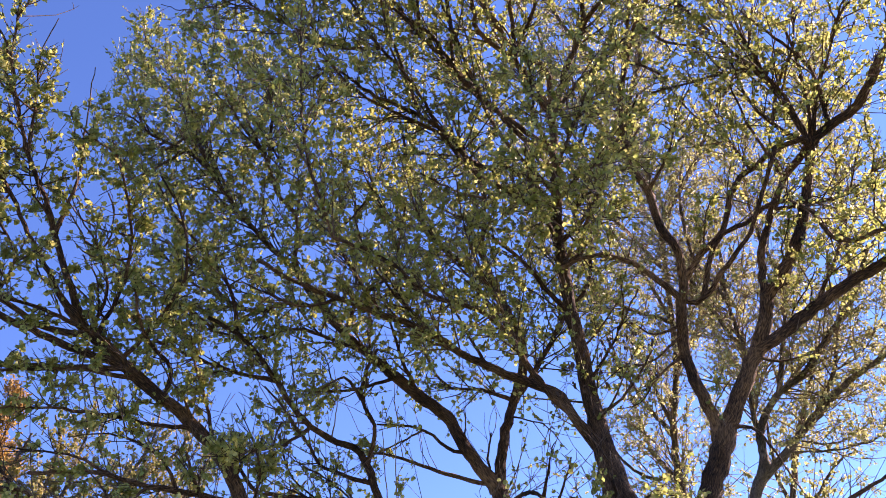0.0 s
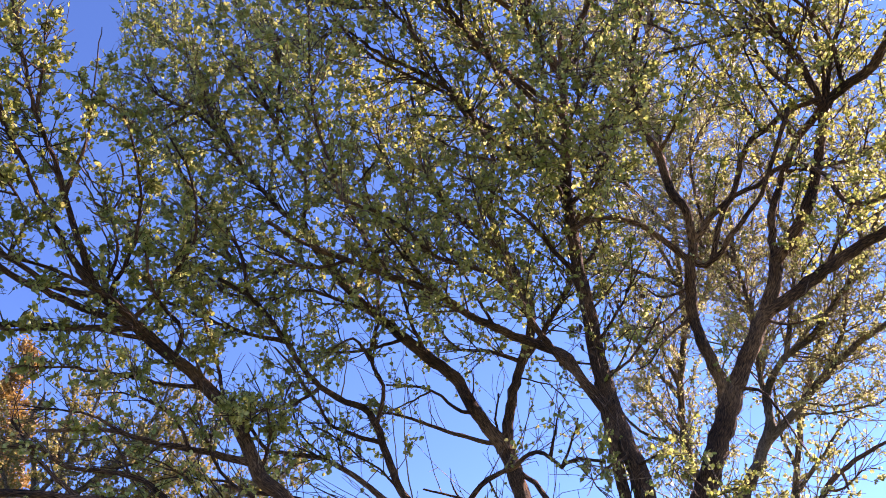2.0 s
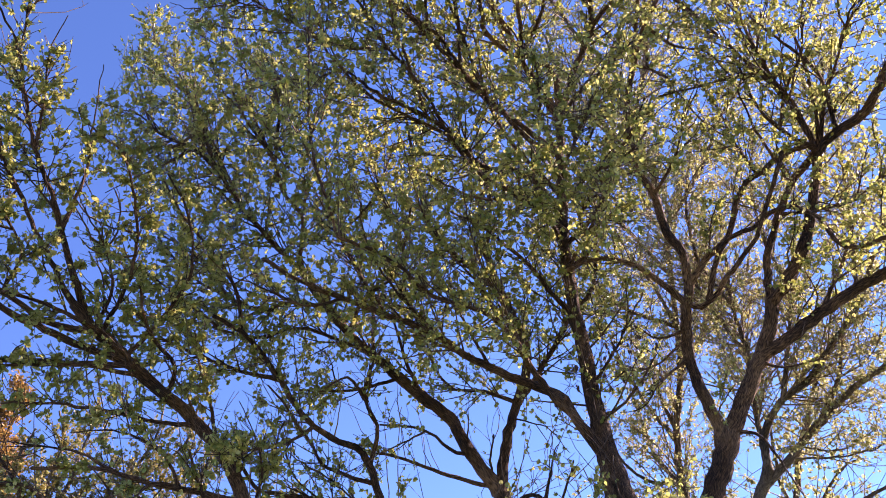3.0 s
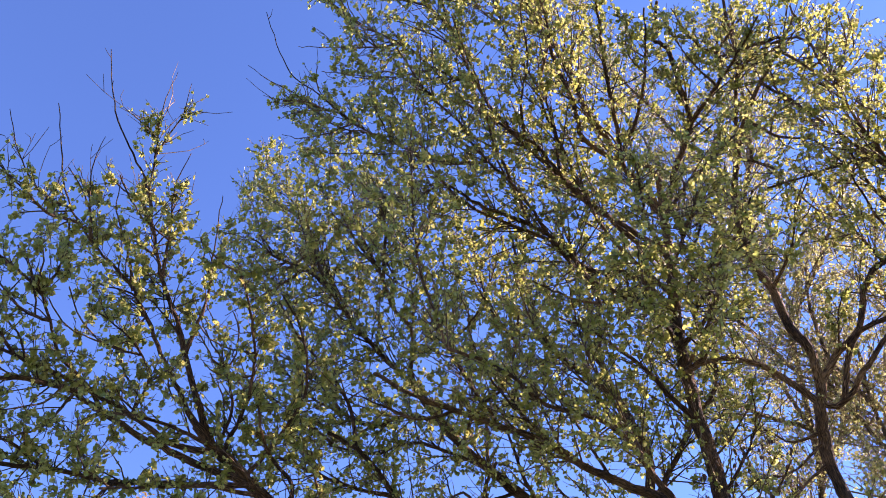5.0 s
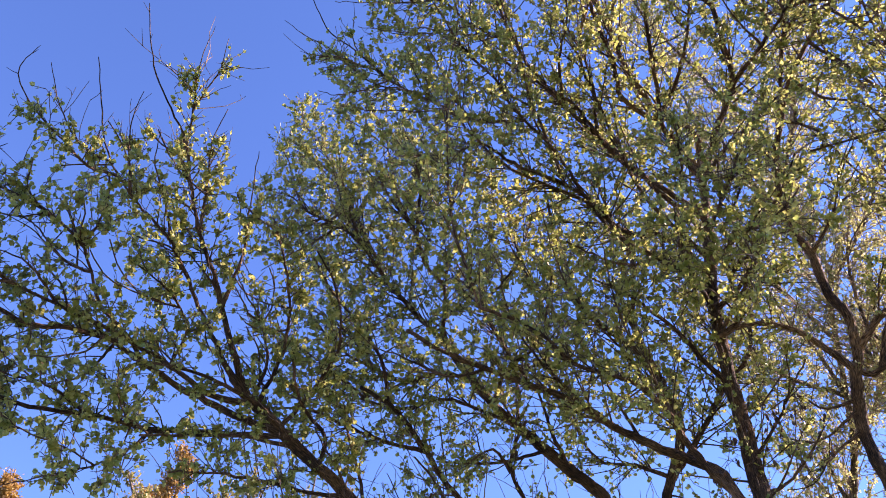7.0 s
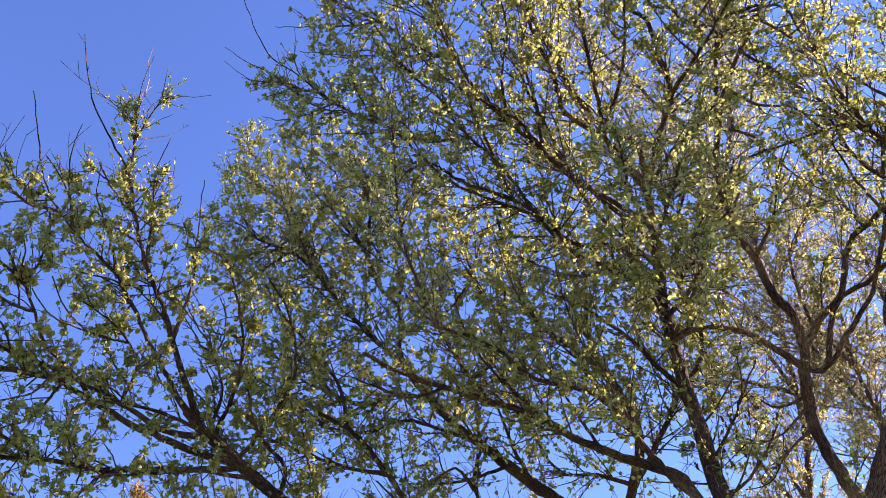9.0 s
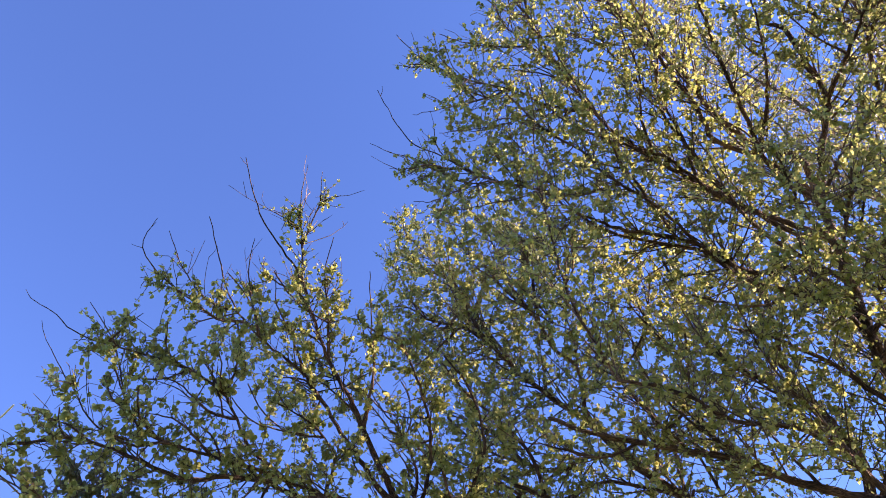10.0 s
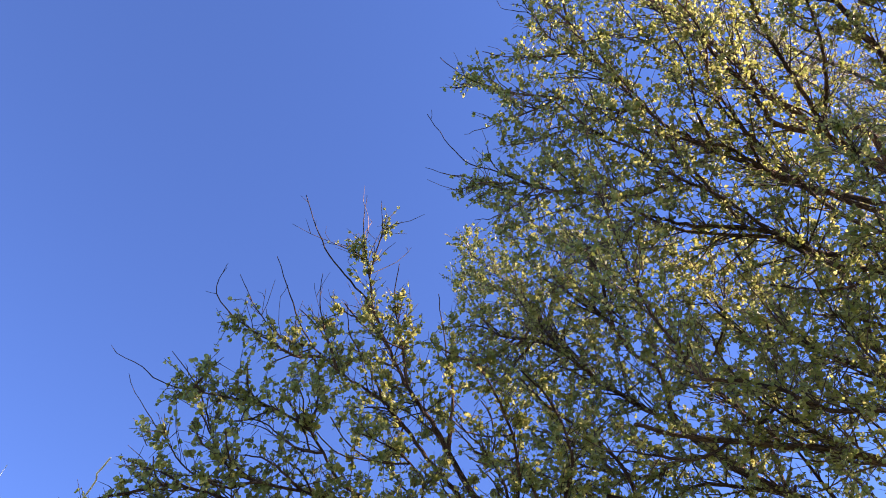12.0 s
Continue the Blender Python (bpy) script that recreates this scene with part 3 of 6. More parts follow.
tree.limb([(1.34, 6.02, 8.29), (1.11, 5.65, 8.74), (0.92, 5.31, 9.00), (0.78, 4.85, 9.30), (0.59, 4.48, 9.50), (0.46, 4.17, 9.66)], 0.021, 0.005, 2, 0.05)
tree.limb([(1.95, 7.02, 5.69), (1.78, 6.90, 5.95), (1.61, 6.73, 6.20), (1.42, 6.57, 6.41), (1.23, 6.35, 6.67)], 0.020, 0.004, 1.6, 0.05)
tree.limb([(0.37, 5.61, 8.52), (0.01, 5.44, 8.11), (-0.34, 5.15, 7.76), (-0.61, 4.86, 7.31)], 0.016, 0.003, 1.6, 0)
tree.limb([(2.93, 6.80, 6.83), (2.83, 5.99, 6.61), (2.61, 5.02, 6.18), (2.39, 4.41, 5.86)], 0.026, 0.007, 2, 0.2)
tree.limb([(2.91, 6.73, 7.08), (2.54, 6.09, 7.01), (2.14, 5.28, 6.70), (1.83, 4.44, 6.27)], 0.027, 0.007, 2, 0.2)
tree.limb([(2.95, 6.46, 7.93), (2.79, 5.61, 7.59), (2.56, 4.77, 7.06), (2.32, 4.11, 6.57)], 0.028, 0.007, 2, 0.2)
tree.limb([(2.97, 6.39, 8.14), (2.53, 5.69, 7.93), (2.26, 5.01, 7.58), (1.92, 4.16, 7.01)], 0.028, 0.007, 2, 0.2)
tree.limb([(2.93, 6.57, 7.60), (2.98, 5.88, 7.36), (2.93, 4.95, 6.74), (2.74, 4.19, 6.26)], 0.027, 0.007, 2, 0.2)
tree.limb([(2.99, 6.22, 8.62), (2.98, 5.45, 8.29), (2.88, 4.60, 7.66), (2.72, 3.92, 7.07)], 0.029, 0.008, 2, 0.2)
tree.limb([(-0.14, 5.90, 7.30), (-0.25, 5.74, 7.47), (-0.37, 5.59, 7.56), (-0.53, 5.37, 7.66)], 0.014, 0.003, 1.6, 0)
tree.limb([(-0.07, 4.81, 10.15), (-0.48, 4.62, 9.74), (-0.84, 4.35, 9.27), (-1.10, 4.09, 8.83)], 0.014, 0.003, 1.6, 0)
tree.limb([(0.32, 5.06, 10.02), (-0.19, 4.85, 9.50), (-0.55, 4.56, 9.06), (-0.86, 4.22, 8.58)], 0.014, 0.003, 1.6, 0)
tree.limb([(-0.61, 5.02, 8.84), (-0.86, 4.83, 8.38), (-1.06, 4.60, 8.00), (-1.18, 4.40, 7.77)], 0.012, 0.003, 1.6, 0)
tree.limb([(0.24, 4.58, 10.68), (-0.16, 4.38, 10.47), (-0.51, 4.08, 10.18), (-0.72, 3.84, 10.00)], 0.014, 0.004, 1.6, 0)
tree.limb([(0.29, 4.35, 10.99), (0.30, 4.03, 11.12), (0.23, 3.70, 11.13)], 0.018, 0.004, 1.6, 0)
# a bare tip, painted white for the sun on it
tree.limb([(-0.02, 4.29, 10.87), (-0.27, 4.18, 10.23), (-0.13, 3.97, 10.12)], 0.007, 0.003, 0, 0, mat=BLEACHED_SUNLIT)
tree.limb([(3.01, 7.08, 5.51), (3.20, 6.90, 5.72), (3.38, 6.68, 6.01), (3.54, 6.45, 6.27)], 0.020, 0.009, 0.4, 0.2)
tree.limb([(3.04, 7.14, 5.19), (3.24, 6.98, 5.23), (3.43, 6.71, 5.41), (3.52, 6.53, 5.56)], 0.018, 0.009, 0.4, 0.2)
tree.limb([(0.53, 4.82, 10.42), (0.56, 4.60, 10.43), (0.57, 4.46, 10.55), (0.49, 4.28, 10.68)], 0.010, 0.006, 1.5, 0.12)
tree.limb([(0.16, 5.29, 8.53), (-0.05, 5.04, 8.43), (-0.24, 4.81, 8.41), (-0.36, 4.51, 8.43)], 0.009, 0.006, 1.5, 0.12)
tree.limb([(-0.38, 4.67, 9.85), (-0.59, 4.53, 9.93), (-0.73, 4.33, 10.11), (-0.85, 4.13, 10.29)], 0.008, 0.006, 1.5, 0.12)
tree.limb([(3.48, 4.89, 9.38), (3.27, 4.77, 9.61), (3.06, 4.59, 9.90), (2.94, 4.45, 10.26)], 0.014, 0.006, 1.5, 0.12)
tree.limb([(1.21, 4.28, 10.89), (0.95, 4.18, 10.80), (0.72, 4.05, 10.80), (0.51, 3.84, 10.80)], 0.012, 0.006, 1.5, 0.12)
tree.limb([(-0.74, 4.92, 8.88), (-0.86, 4.77, 8.71), (-1.06, 4.68, 8.57), (-1.19, 4.64, 8.46)], 0.007, 0.006, 1.5, 0.12)
tree.limb([(0.61, 4.94, 10.27), (0.37, 4.82, 10.32), (0.12, 4.72, 10.34), (-0.14, 4.64, 10.39)], 0.012, 0.006, 1.5, 0.12)
tree.limb([(0.03, 4.36, 10.82), (0.10, 4.14, 10.73), (0.09, 3.81, 10.69), (0.05, 3.58, 10.72)], 0.008, 0.006, 1.5, 0.12)
tree.limb([(0.88, 5.50, 8.79), (0.72, 5.50, 8.87), (0.56, 5.44, 8.99), (0.44, 5.40, 9.21)], 0.010, 0.006, 1.5, 0.12)
tree.limb([(0.23, 4.89, 9.20), (0.05, 4.83, 9.29), (-0.16, 4.73, 9.40), (-0.39, 4.76, 9.44)], 0.009, 0.006, 1.5, 0.12)
tree.limb([(1.08, 4.56, 10.19), (0.92, 4.43, 10.10), (0.73, 4.26, 10.07), (0.53, 4.19, 10.03)], 0.007, 0.006, 1.5, 0.12)
tree.limb([(-0.19, 5.23, 8.79), (-0.23, 5.14, 8.97), (-0.34, 5.10, 9.22), (-0.45, 5.00, 9.41)], 0.009, 0.006, 1.5, 0.12)
tree.limb([(-0.38, 4.67, 9.85), (-0.51, 4.53, 9.96), (-0.68, 4.34, 10.13), (-0.72, 4.15, 10.31)], 0.008, 0.006, 1.5, 0.12)
tree.limb([(1.22, 4.54, 11.33), (1.08, 4.47, 11.41), (0.83, 4.41, 11.53), (0.59, 4.43, 11.62)], 0.011, 0.006, 1.5, 0.12)
tree.limb([(2.65, 4.63, 9.56), (2.48, 4.51, 9.55), (2.41, 4.31, 9.60), (2.26, 4.17, 9.66)], 0.010, 0.006, 1.5, 0.12)
tree.limb([(0.64, 5.23, 9.57), (0.44, 5.13, 9.75), (0.29, 4.99, 9.97), (0.28, 4.84, 10.29)], 0.010, 0.006, 1.5, 0.12)
tree.limb([(-0.74, 4.92, 8.88), (-0.88, 4.72, 8.68), (-1.09, 4.53, 8.54), (-1.25, 4.46, 8.40)], 0.007, 0.006, 1.5, 0.12)
tree.limb([(0.45, 4.86, 10.31), (0.25, 4.76, 10.48), (0.00, 4.78, 10.67), (-0.26, 4.82, 10.86)], 0.007, 0.006, 1.5, 0.12)
tree.limb([(0.29, 4.35, 10.99), (0.07, 4.24, 11.04), (-0.08, 4.13, 11.15), (-0.16, 3.91, 11.29)], 0.010, 0.006, 1.5, 0.12)
tree.limb([(1.03, 5.52, 8.86), (0.93, 5.30, 8.75), (0.75, 5.11, 8.66), (0.54, 4.94, 8.61)], 0.011, 0.006, 1.5, 0.12)
tree.limb([(-0.19, 4.85, 9.50), (-0.36, 4.83, 9.44), (-0.60, 4.82, 9.44), (-0.76, 4.72, 9.48)], 0.007, 0.006, 1.5, 0.12)
tree.limb([(-0.37, 4.63, 10.11), (-0.64, 4.48, 10.14), (-0.91, 4.32, 10.24), (-1.19, 4.26, 10.30)], 0.008, 0.006, 1.5, 0.12)
tree.limb([(1.67, 5.39, 9.63), (1.43, 5.21, 9.52), (1.23, 4.99, 9.50), (1.12, 4.69, 9.51)], 0.012, 0.006, 1.5, 0.12)
tree.limb([(0.05, 4.90, 6.76), (0.14, 4.83, 6.86), (0.16, 4.82, 6.98), (0.20, 4.72, 7.18)], 0.008, 0.006, 1.5, 0.12)
tree.limb([(3.35, 6.73, 5.95), (3.34, 6.54, 6.00), (3.31, 6.38, 6.11), (3.27, 6.23, 6.26)], 0.010, 0.006, 1.5, 0.12)
tree.limb([(1.52, 4.33, 10.19), (1.57, 4.18, 10.22), (1.51, 3.94, 10.30), (1.45, 3.82, 10.41)], 0.008, 0.006, 1.5, 0.12)
tree.limb([(1.08, 4.23, 10.84), (0.88, 4.15, 10.76), (0.72, 4.03, 10.78), (0.61, 3.86, 10.80)], 0.007, 0.006, 1.5, 0.12)
tree.limb([(0.16, 5.36, 8.69), (0.19, 5.12, 8.67), (0.20, 4.88, 8.71), (0.14, 4.64, 8.79)], 0.009, 0.006, 1.5, 0.12)
tree.limb([(2.76, 6.60, 7.31), (2.53, 6.57, 7.18), (2.34, 6.51, 7.08), (2.14, 6.46, 7.07)], 0.011, 0.006, 1.5, 0.12)
tree.limb([(0.70, 6.66, 6.38), (0.55, 6.53, 6.54), (0.41, 6.49, 6.70), (0.22, 6.44, 6.88)], 0.011, 0.006, 1.5, 0.12)
tree.limb([(3.27, 5.28, 9.49), (3.13, 5.07, 9.47), (2.99, 4.88, 9.51), (2.78, 4.77, 9.51)], 0.011, 0.006, 1.5, 0.12)
tree.limb([(2.67, 4.81, 9.52), (2.47, 4.60, 9.44), (2.33, 4.32, 9.35), (2.31, 4.04, 9.32)], 0.011, 0.006, 1.5, 0.12)
tree.limb([(-0.50, 4.55, 10.08), (-0.73, 4.41, 10.15), (-0.95, 4.31, 10.20), (-1.21, 4.27, 10.28)], 0.007, 0.006, 1.5, 0.12)
tree.limb([(1.08, 4.23, 10.84), (0.96, 4.11, 10.88), (0.77, 4.00, 10.92), (0.61, 3.96, 11.00)], 0.007, 0.006, 1.5, 0.12)
tree.limb([(-0.61, 5.02, 8.84), (-0.75, 4.91, 8.91), (-0.94, 4.85, 9.11), (-1.04, 4.69, 9.31)], 0.008, 0.006, 1.5, 0.12)
tree.limb([(1.46, 6.87, 5.96), (1.40, 6.79, 6.09), (1.37, 6.78, 6.25), (1.28, 6.75, 6.41)], 0.009, 0.006, 1.5, 0.12)
tree.limb([(2.92, 6.84, 6.70), (2.88, 6.83, 6.89), (2.81, 6.88, 7.06), (2.77, 6.85, 7.30)], 0.010, 0.006, 1.5, 0.12)
tree.limb([(1.08, 4.56, 10.19), (0.89, 4.37, 10.09), (0.64, 4.22, 10.00), (0.42, 4.15, 9.96)], 0.007, 0.006, 1.5, 0.12)
tree.limb([(0.33, 5.45, 8.70), (0.11, 5.25, 8.78), (-0.07, 4.94, 8.95), (-0.24, 4.69, 9.13)], 0.011, 0.006, 1.5, 0.12)
tree.limb([(-0.74, 4.92, 8.88), (-0.92, 4.86, 8.89), (-1.13, 4.82, 8.92), (-1.30, 4.77, 8.98)], 0.007, 0.006, 1.5, 0.12)
tree.limb([(-0.48, 4.62, 9.74), (-0.63, 4.38, 9.75), (-0.80, 4.21, 9.84), (-0.98, 4.00, 9.87)], 0.007, 0.006, 1.5, 0.12)
tree.finish()

tree = Tree("forked_tree", "dark-barked tree with forked, looping limbs and sparse yellow-green leaves", BARK, LEAF, TWIG, (3.76, 7.67, 0), 0.044, True, 1.7, 48, 3, 1.0)
tree.trunk([(3.76, 7.67, 3.55), (3.93, 7.54, 3.96), (4.21, 7.31, 4.53), (4.42, 7.11, 5.00)], 0.123, 0.106, 0, 0.5)
tree.limb([(4.37, 7.15, 4.90), (4.29, 7.11, 5.17), (4.21, 7.04, 5.44), (4.13, 6.95, 5.80), (4.13, 6.76, 6.19), (4.18, 6.59, 6.48)], 0.071, 0.054, 0.2, 0.5)
tree.limb([(4.18, 6.59, 6.48), (4.15, 6.47, 6.83), (4.03, 6.44, 7.09), (3.94, 6.30, 7.54), (3.80, 6.24, 7.85), (3.74, 6.05, 8.36), (3.74, 5.91, 8.65), (3.83, 5.65, 9.05), (3.95, 5.37, 9.42)], 0.052, 0.030, 1.2, 0.45)
tree.limb([(3.95, 5.37, 9.42), (4.12, 5.02, 9.69), (4.30, 4.58, 9.92), (3.64, 4.85, 9.95), (3.85, 4.41, 10.10)], 0.030, 0.014, 2, 0.1)
tree.limb([(3.83, 5.65, 9.05), (3.86, 5.25, 9.58), (3.89, 4.89, 9.96), (3.80, 4.56, 10.42), (3.75, 4.21, 10.83)], 0.027, 0.015, 2, 0.1)
tree.limb([(4.18, 6.59, 6.48), (4.40, 6.37, 6.73), (4.59, 6.20, 6.86), (4.70, 6.01, 7.19), (4.80, 5.86, 7.37), (4.91, 5.76, 7.40), (5.12, 5.53, 7.49), (5.36, 5.31, 7.48)], 0.039, 0.028, 0.5, 0.4)
tree.limb([(4.15, 6.68, 6.32), (4.26, 6.61, 6.22), (4.42, 6.46, 6.31), (4.49, 6.34, 6.43), (4.65, 6.12, 6.57), (4.79, 5.88, 6.77), (4.89, 5.59, 7.09), (4.96, 5.34, 7.34)], 0.029, 0.022, 0.5, 0.5)
tree.limb([(4.33, 6.55, 6.26), (4.43, 6.33, 6.63), (4.56, 6.16, 6.81), (4.75, 5.97, 6.81), (4.93, 5.76, 6.90), (5.08, 5.62, 6.83), (5.21, 5.54, 6.61), (5.27, 5.54, 6.31), (5.38, 5.44, 6.16), (5.59, 5.17, 6.10)], 0.029, 0.023, 0.4, 0.4)
tree.limb([(4.15, 6.69, 6.31), (3.89, 6.65, 6.57), (3.59, 6.60, 6.76), (3.20, 6.57, 6.81), (2.80, 6.59, 6.64)], 0.037, 0.023, 1, 0.3)
tree.limb([(4.42, 7.11, 5.00), (4.54, 6.99, 5.20), (4.78, 6.74, 5.63), (4.91, 6.57, 5.91), (4.98, 6.45, 6.19)], 0.091, 0.071, 0, 0.5)
tree.limb([(4.97, 6.47, 6.13), (5.03, 6.29, 6.66), (5.18, 6.04, 7.07), (5.33, 5.81, 7.35), (5.54, 5.52, 7.57)], 0.045, 0.038, 0.5, 0.5)
tree.limb([(4.98, 6.46, 6.16), (5.16, 6.24, 6.37), (5.36, 5.92, 6.76), (5.44, 5.68, 7.13), (5.51, 5.44, 7.48), (5.64, 5.22, 7.57), (5.83, 4.95, 7.63), (6.00, 4.49, 7.95)], 0.066, 0.044, 0.7, 0.4)
tree.limb([(4.79, 6.72, 5.66), (5.06, 6.53, 5.77), (5.37, 6.27, 5.94), (5.69, 6.00, 6.07), (6.04, 5.68, 6.18), (6.49, 5.20, 6.42)], 0.067, 0.049, 0.7, 0.3)
tree.limb([(4.78, 6.74, 5.63), (4.91, 6.56, 5.45), (4.99, 6.33, 5.36), (5.04, 6.14, 5.30)], 0.022, 0.005, 0.4, 0.2)
tree.limb([(5.50, 5.46, 7.44), (5.50, 5.22, 7.87), (5.43, 4.98, 8.32), (5.33, 4.80, 8.72)], 0.031, 0.014, 1.6, 0.2)
tree.limb([(5.51, 5.44, 7.48), (5.19, 5.47, 7.86), (4.98, 5.40, 8.22), (4.81, 5.19, 8.69)], 0.028, 0.011, 2, 0.1)
tree.limb([(4.91, 5.76, 7.40), (4.73, 5.67, 7.76), (4.56, 5.50, 8.20), (4.34, 5.38, 8.59)], 0.022, 0.004, 2, 0.1)
tree.limb([(3.94, 6.30, 7.54), (4.13, 5.92, 7.82), (4.19, 5.57, 8.16), (4.29, 5.26, 8.35)], 0.025, 0.004, 2, 0.1)
tree.limb([(5.18, 6.04, 7.07), (5.55, 5.86, 7.03), (5.90, 5.69, 7.03), (6.30, 5.42, 7.28)], 0.025, 0.011, 1.5, 0.1)
tree.limb([(5.37, 6.27, 5.94), (5.66, 6.04, 6.39), (5.90, 5.83, 6.83), (6.15, 5.61, 7.22)], 0.025, 0.011, 1.5, 0.1)
tree.limb([(4.42, 7.11, 5.00), (4.62, 6.97, 4.92), (4.69, 6.91, 4.70), (4.76, 6.84, 4.31), (4.79, 6.79, 4.10)], 0.024, 0.005, 0.3, 0.3)
tree.limb([(3.93, 7.54, 3.96), (4.05, 7.08, 3.94), (4.07, 6.72, 3.86), (4.07, 6.44, 3.79)], 0.015, 0.003, 1, 0.1)
tree.limb([(5.51, 5.44, 7.48), (5.27, 5.23, 8.12), (5.04, 5.20, 8.45), (4.71, 5.36, 8.51), (4.40, 5.51, 8.51), (4.01, 5.66, 8.50)], 0.028, 0.010, 1.6, 0.1)
tree.limb([(5.51, 5.44, 7.48), (5.27, 5.27, 8.06), (4.98, 5.05, 8.75), (4.79, 4.82, 9.27), (4.62, 4.61, 9.72), (4.45, 4.34, 10.24)], 0.026, 0.011, 2, 0.1)
tree.limb([(5.51, 5.44, 7.48), (5.27, 5.27, 8.06), (4.92, 5.18, 8.62), (4.49, 5.08, 9.21), (4.25, 5.00, 9.54), (4.17, 4.73, 9.95)], 0.026, 0.011, 2, 0.1)
tree.limb([(5.33, 5.81, 7.35), (5.13, 5.69, 7.71), (4.95, 5.55, 8.02), (4.79, 5.35, 8.33)], 0.026, 0.010, 1.6, 0.1)
tree.limb([(5.51, 5.44, 7.48), (5.51, 5.05, 7.86), (5.54, 4.66, 8.11), (5.54, 4.25, 8.35)], 0.028, 0.010, 1.6, 0.1)
tree.limb([(5.64, 5.22, 7.57), (5.47, 4.92, 8.16), (5.17, 4.84, 8.56), (4.86, 4.78, 8.91)], 0.028, 0.011, 1.8, 0.1)
tree.limb([(5.19, 5.47, 7.86), (5.22, 5.16, 8.16), (5.29, 4.85, 8.32), (5.24, 4.48, 8.65)], 0.023, 0.010, 1.8, 0.1)
tree.limb([(4.12, 5.02, 9.69), (4.23, 4.88, 9.02), (4.30, 4.69, 8.43)], 0.024, 0.005, 2, 0.05)
tree.limb([(3.95, 5.37, 9.42), (4.15, 5.26, 8.94), (4.36, 5.05, 8.55), (4.44, 4.97, 8.06)], 0.024, 0.005, 2, 0.05)
tree.limb([(3.83, 5.65, 9.05), (4.09, 5.53, 8.68), (4.24, 5.50, 8.07), (4.37, 5.42, 7.71)], 0.024, 0.005, 1.8, 0.05)
tree.limb([(3.89, 4.98, 9.87), (4.09, 4.64, 9.79), (4.27, 4.35, 9.50), (4.33, 4.22, 8.82)], 0.025, 0.005, 2, 0.05)
tree.limb([(4.26, 4.69, 9.87), (4.34, 4.49, 9.05), (4.32, 4.36, 8.52)], 0.025, 0.005, 2, 0.05)
tree.limb([(4.13, 6.81, 6.07), (3.83, 6.90, 5.99), (3.54, 6.88, 6.13), (3.19, 6.91, 5.94)], 0.019, 0.004, 0.3, 0.2)
tree.limb([(4.13, 6.86, 5.98), (3.73, 7.00, 5.71), (3.42, 7.04, 5.67), (3.07, 7.08, 5.43)], 0.019, 0.004, 0.3, 0.2)
tree.limb([(4.13, 6.95, 5.80), (3.75, 7.03, 5.52), (3.51, 7.05, 5.26), (3.25, 7.05, 5.20)], 0.019, 0.004, 0.3, 0.2)
tree.dead_tufts([(3.81, 6.64, 5.82), (3.55, 6.70, 5.67), (3.30, 6.73, 5.62)], 16)
tree.dead_tufts([(3.65, 6.80, 5.46), (3.40, 6.93, 5.47), (3.12, 6.97, 5.84)], 16)
tree.dead_tufts([(3.23, 6.70, 5.88), (2.76, 6.91, 5.40), (2.54, 7.01, 5.28)], 16)
tree.limb([(5.54, 4.58, 8.16), (5.57, 4.48, 8.31), (5.62, 4.31, 8.38), (5.71, 4.19, 8.50)], 0.010, 0.006, 1.5, 0.12)
tree.limb([(5.24, 4.48, 8.65), (5.21, 4.41, 8.87), (5.26, 4.34, 9.04), (5.23, 4.25, 9.24)], 0.007, 0.006, 1.5, 0.12)
tree.limb([(6.16, 5.51, 7.19), (6.05, 5.31, 7.20), (5.94, 5.13, 7.32), (5.83, 4.96, 7.42)], 0.009, 0.006, 1.5, 0.12)
tree.limb([(5.54, 4.41, 8.25), (5.57, 4.20, 8.31), (5.67, 4.03, 8.39), (5.58, 3.86, 8.53)], 0.009, 0.006, 1.5, 0.12)
tree.limb([(5.86, 4.88, 7.67), (5.94, 4.77, 7.72), (5.93, 4.64, 7.83), (5.95, 4.53, 7.96)], 0.009, 0.006, 1.5, 0.12)
tree.limb([(4.75, 4.78, 9.36), (4.76, 4.51, 9.29), (4.69, 4.22, 9.30), (4.55, 4.00, 9.36)], 0.011, 0.006, 1.5, 0.12)
tree.limb([(4.40, 6.37, 6.73), (4.33, 6.20, 6.75), (4.26, 5.95, 6.82), (4.26, 5.75, 6.91)], 0.011, 0.006, 1.5, 0.12)
tree.limb([(5.54, 4.25, 8.35), (5.51, 3.92, 8.26), (5.40, 3.64, 8.19), (5.24, 3.32, 8.25)], 0.007, 0.006, 1.5, 0.12)
tree.limb([(5.15, 6.09, 7.00), (5.21, 5.90, 6.99), (5.18, 5.70, 7.06), (5.13, 5.51, 7.18)], 0.010, 0.006, 1.5, 0.12)
tree.limb([(4.32, 7.13, 5.08), (4.29, 6.98, 5.17), (4.31, 6.83, 5.23), (4.36, 6.64, 5.30)], 0.010, 0.006, 1.1, 0.12)
tree.limb([(6.16, 5.51, 7.19), (6.31, 5.40, 7.25), (6.34, 5.23, 7.38), (6.40, 5.10, 7.59)], 0.009, 0.006, 1.5, 0.12)
tree.limb([(5.86, 4.88, 7.67), (5.82, 4.55, 7.62), (5.73, 4.17, 7.69), (5.55, 3.89, 7.80)], 0.013, 0.006, 1.5, 0.12)
tree.limb([(5.27, 4.63, 8.51), (5.13, 4.47, 8.45), (5.06, 4.22, 8.47), (5.06, 4.02, 8.43)], 0.009, 0.006, 1.5, 0.12)
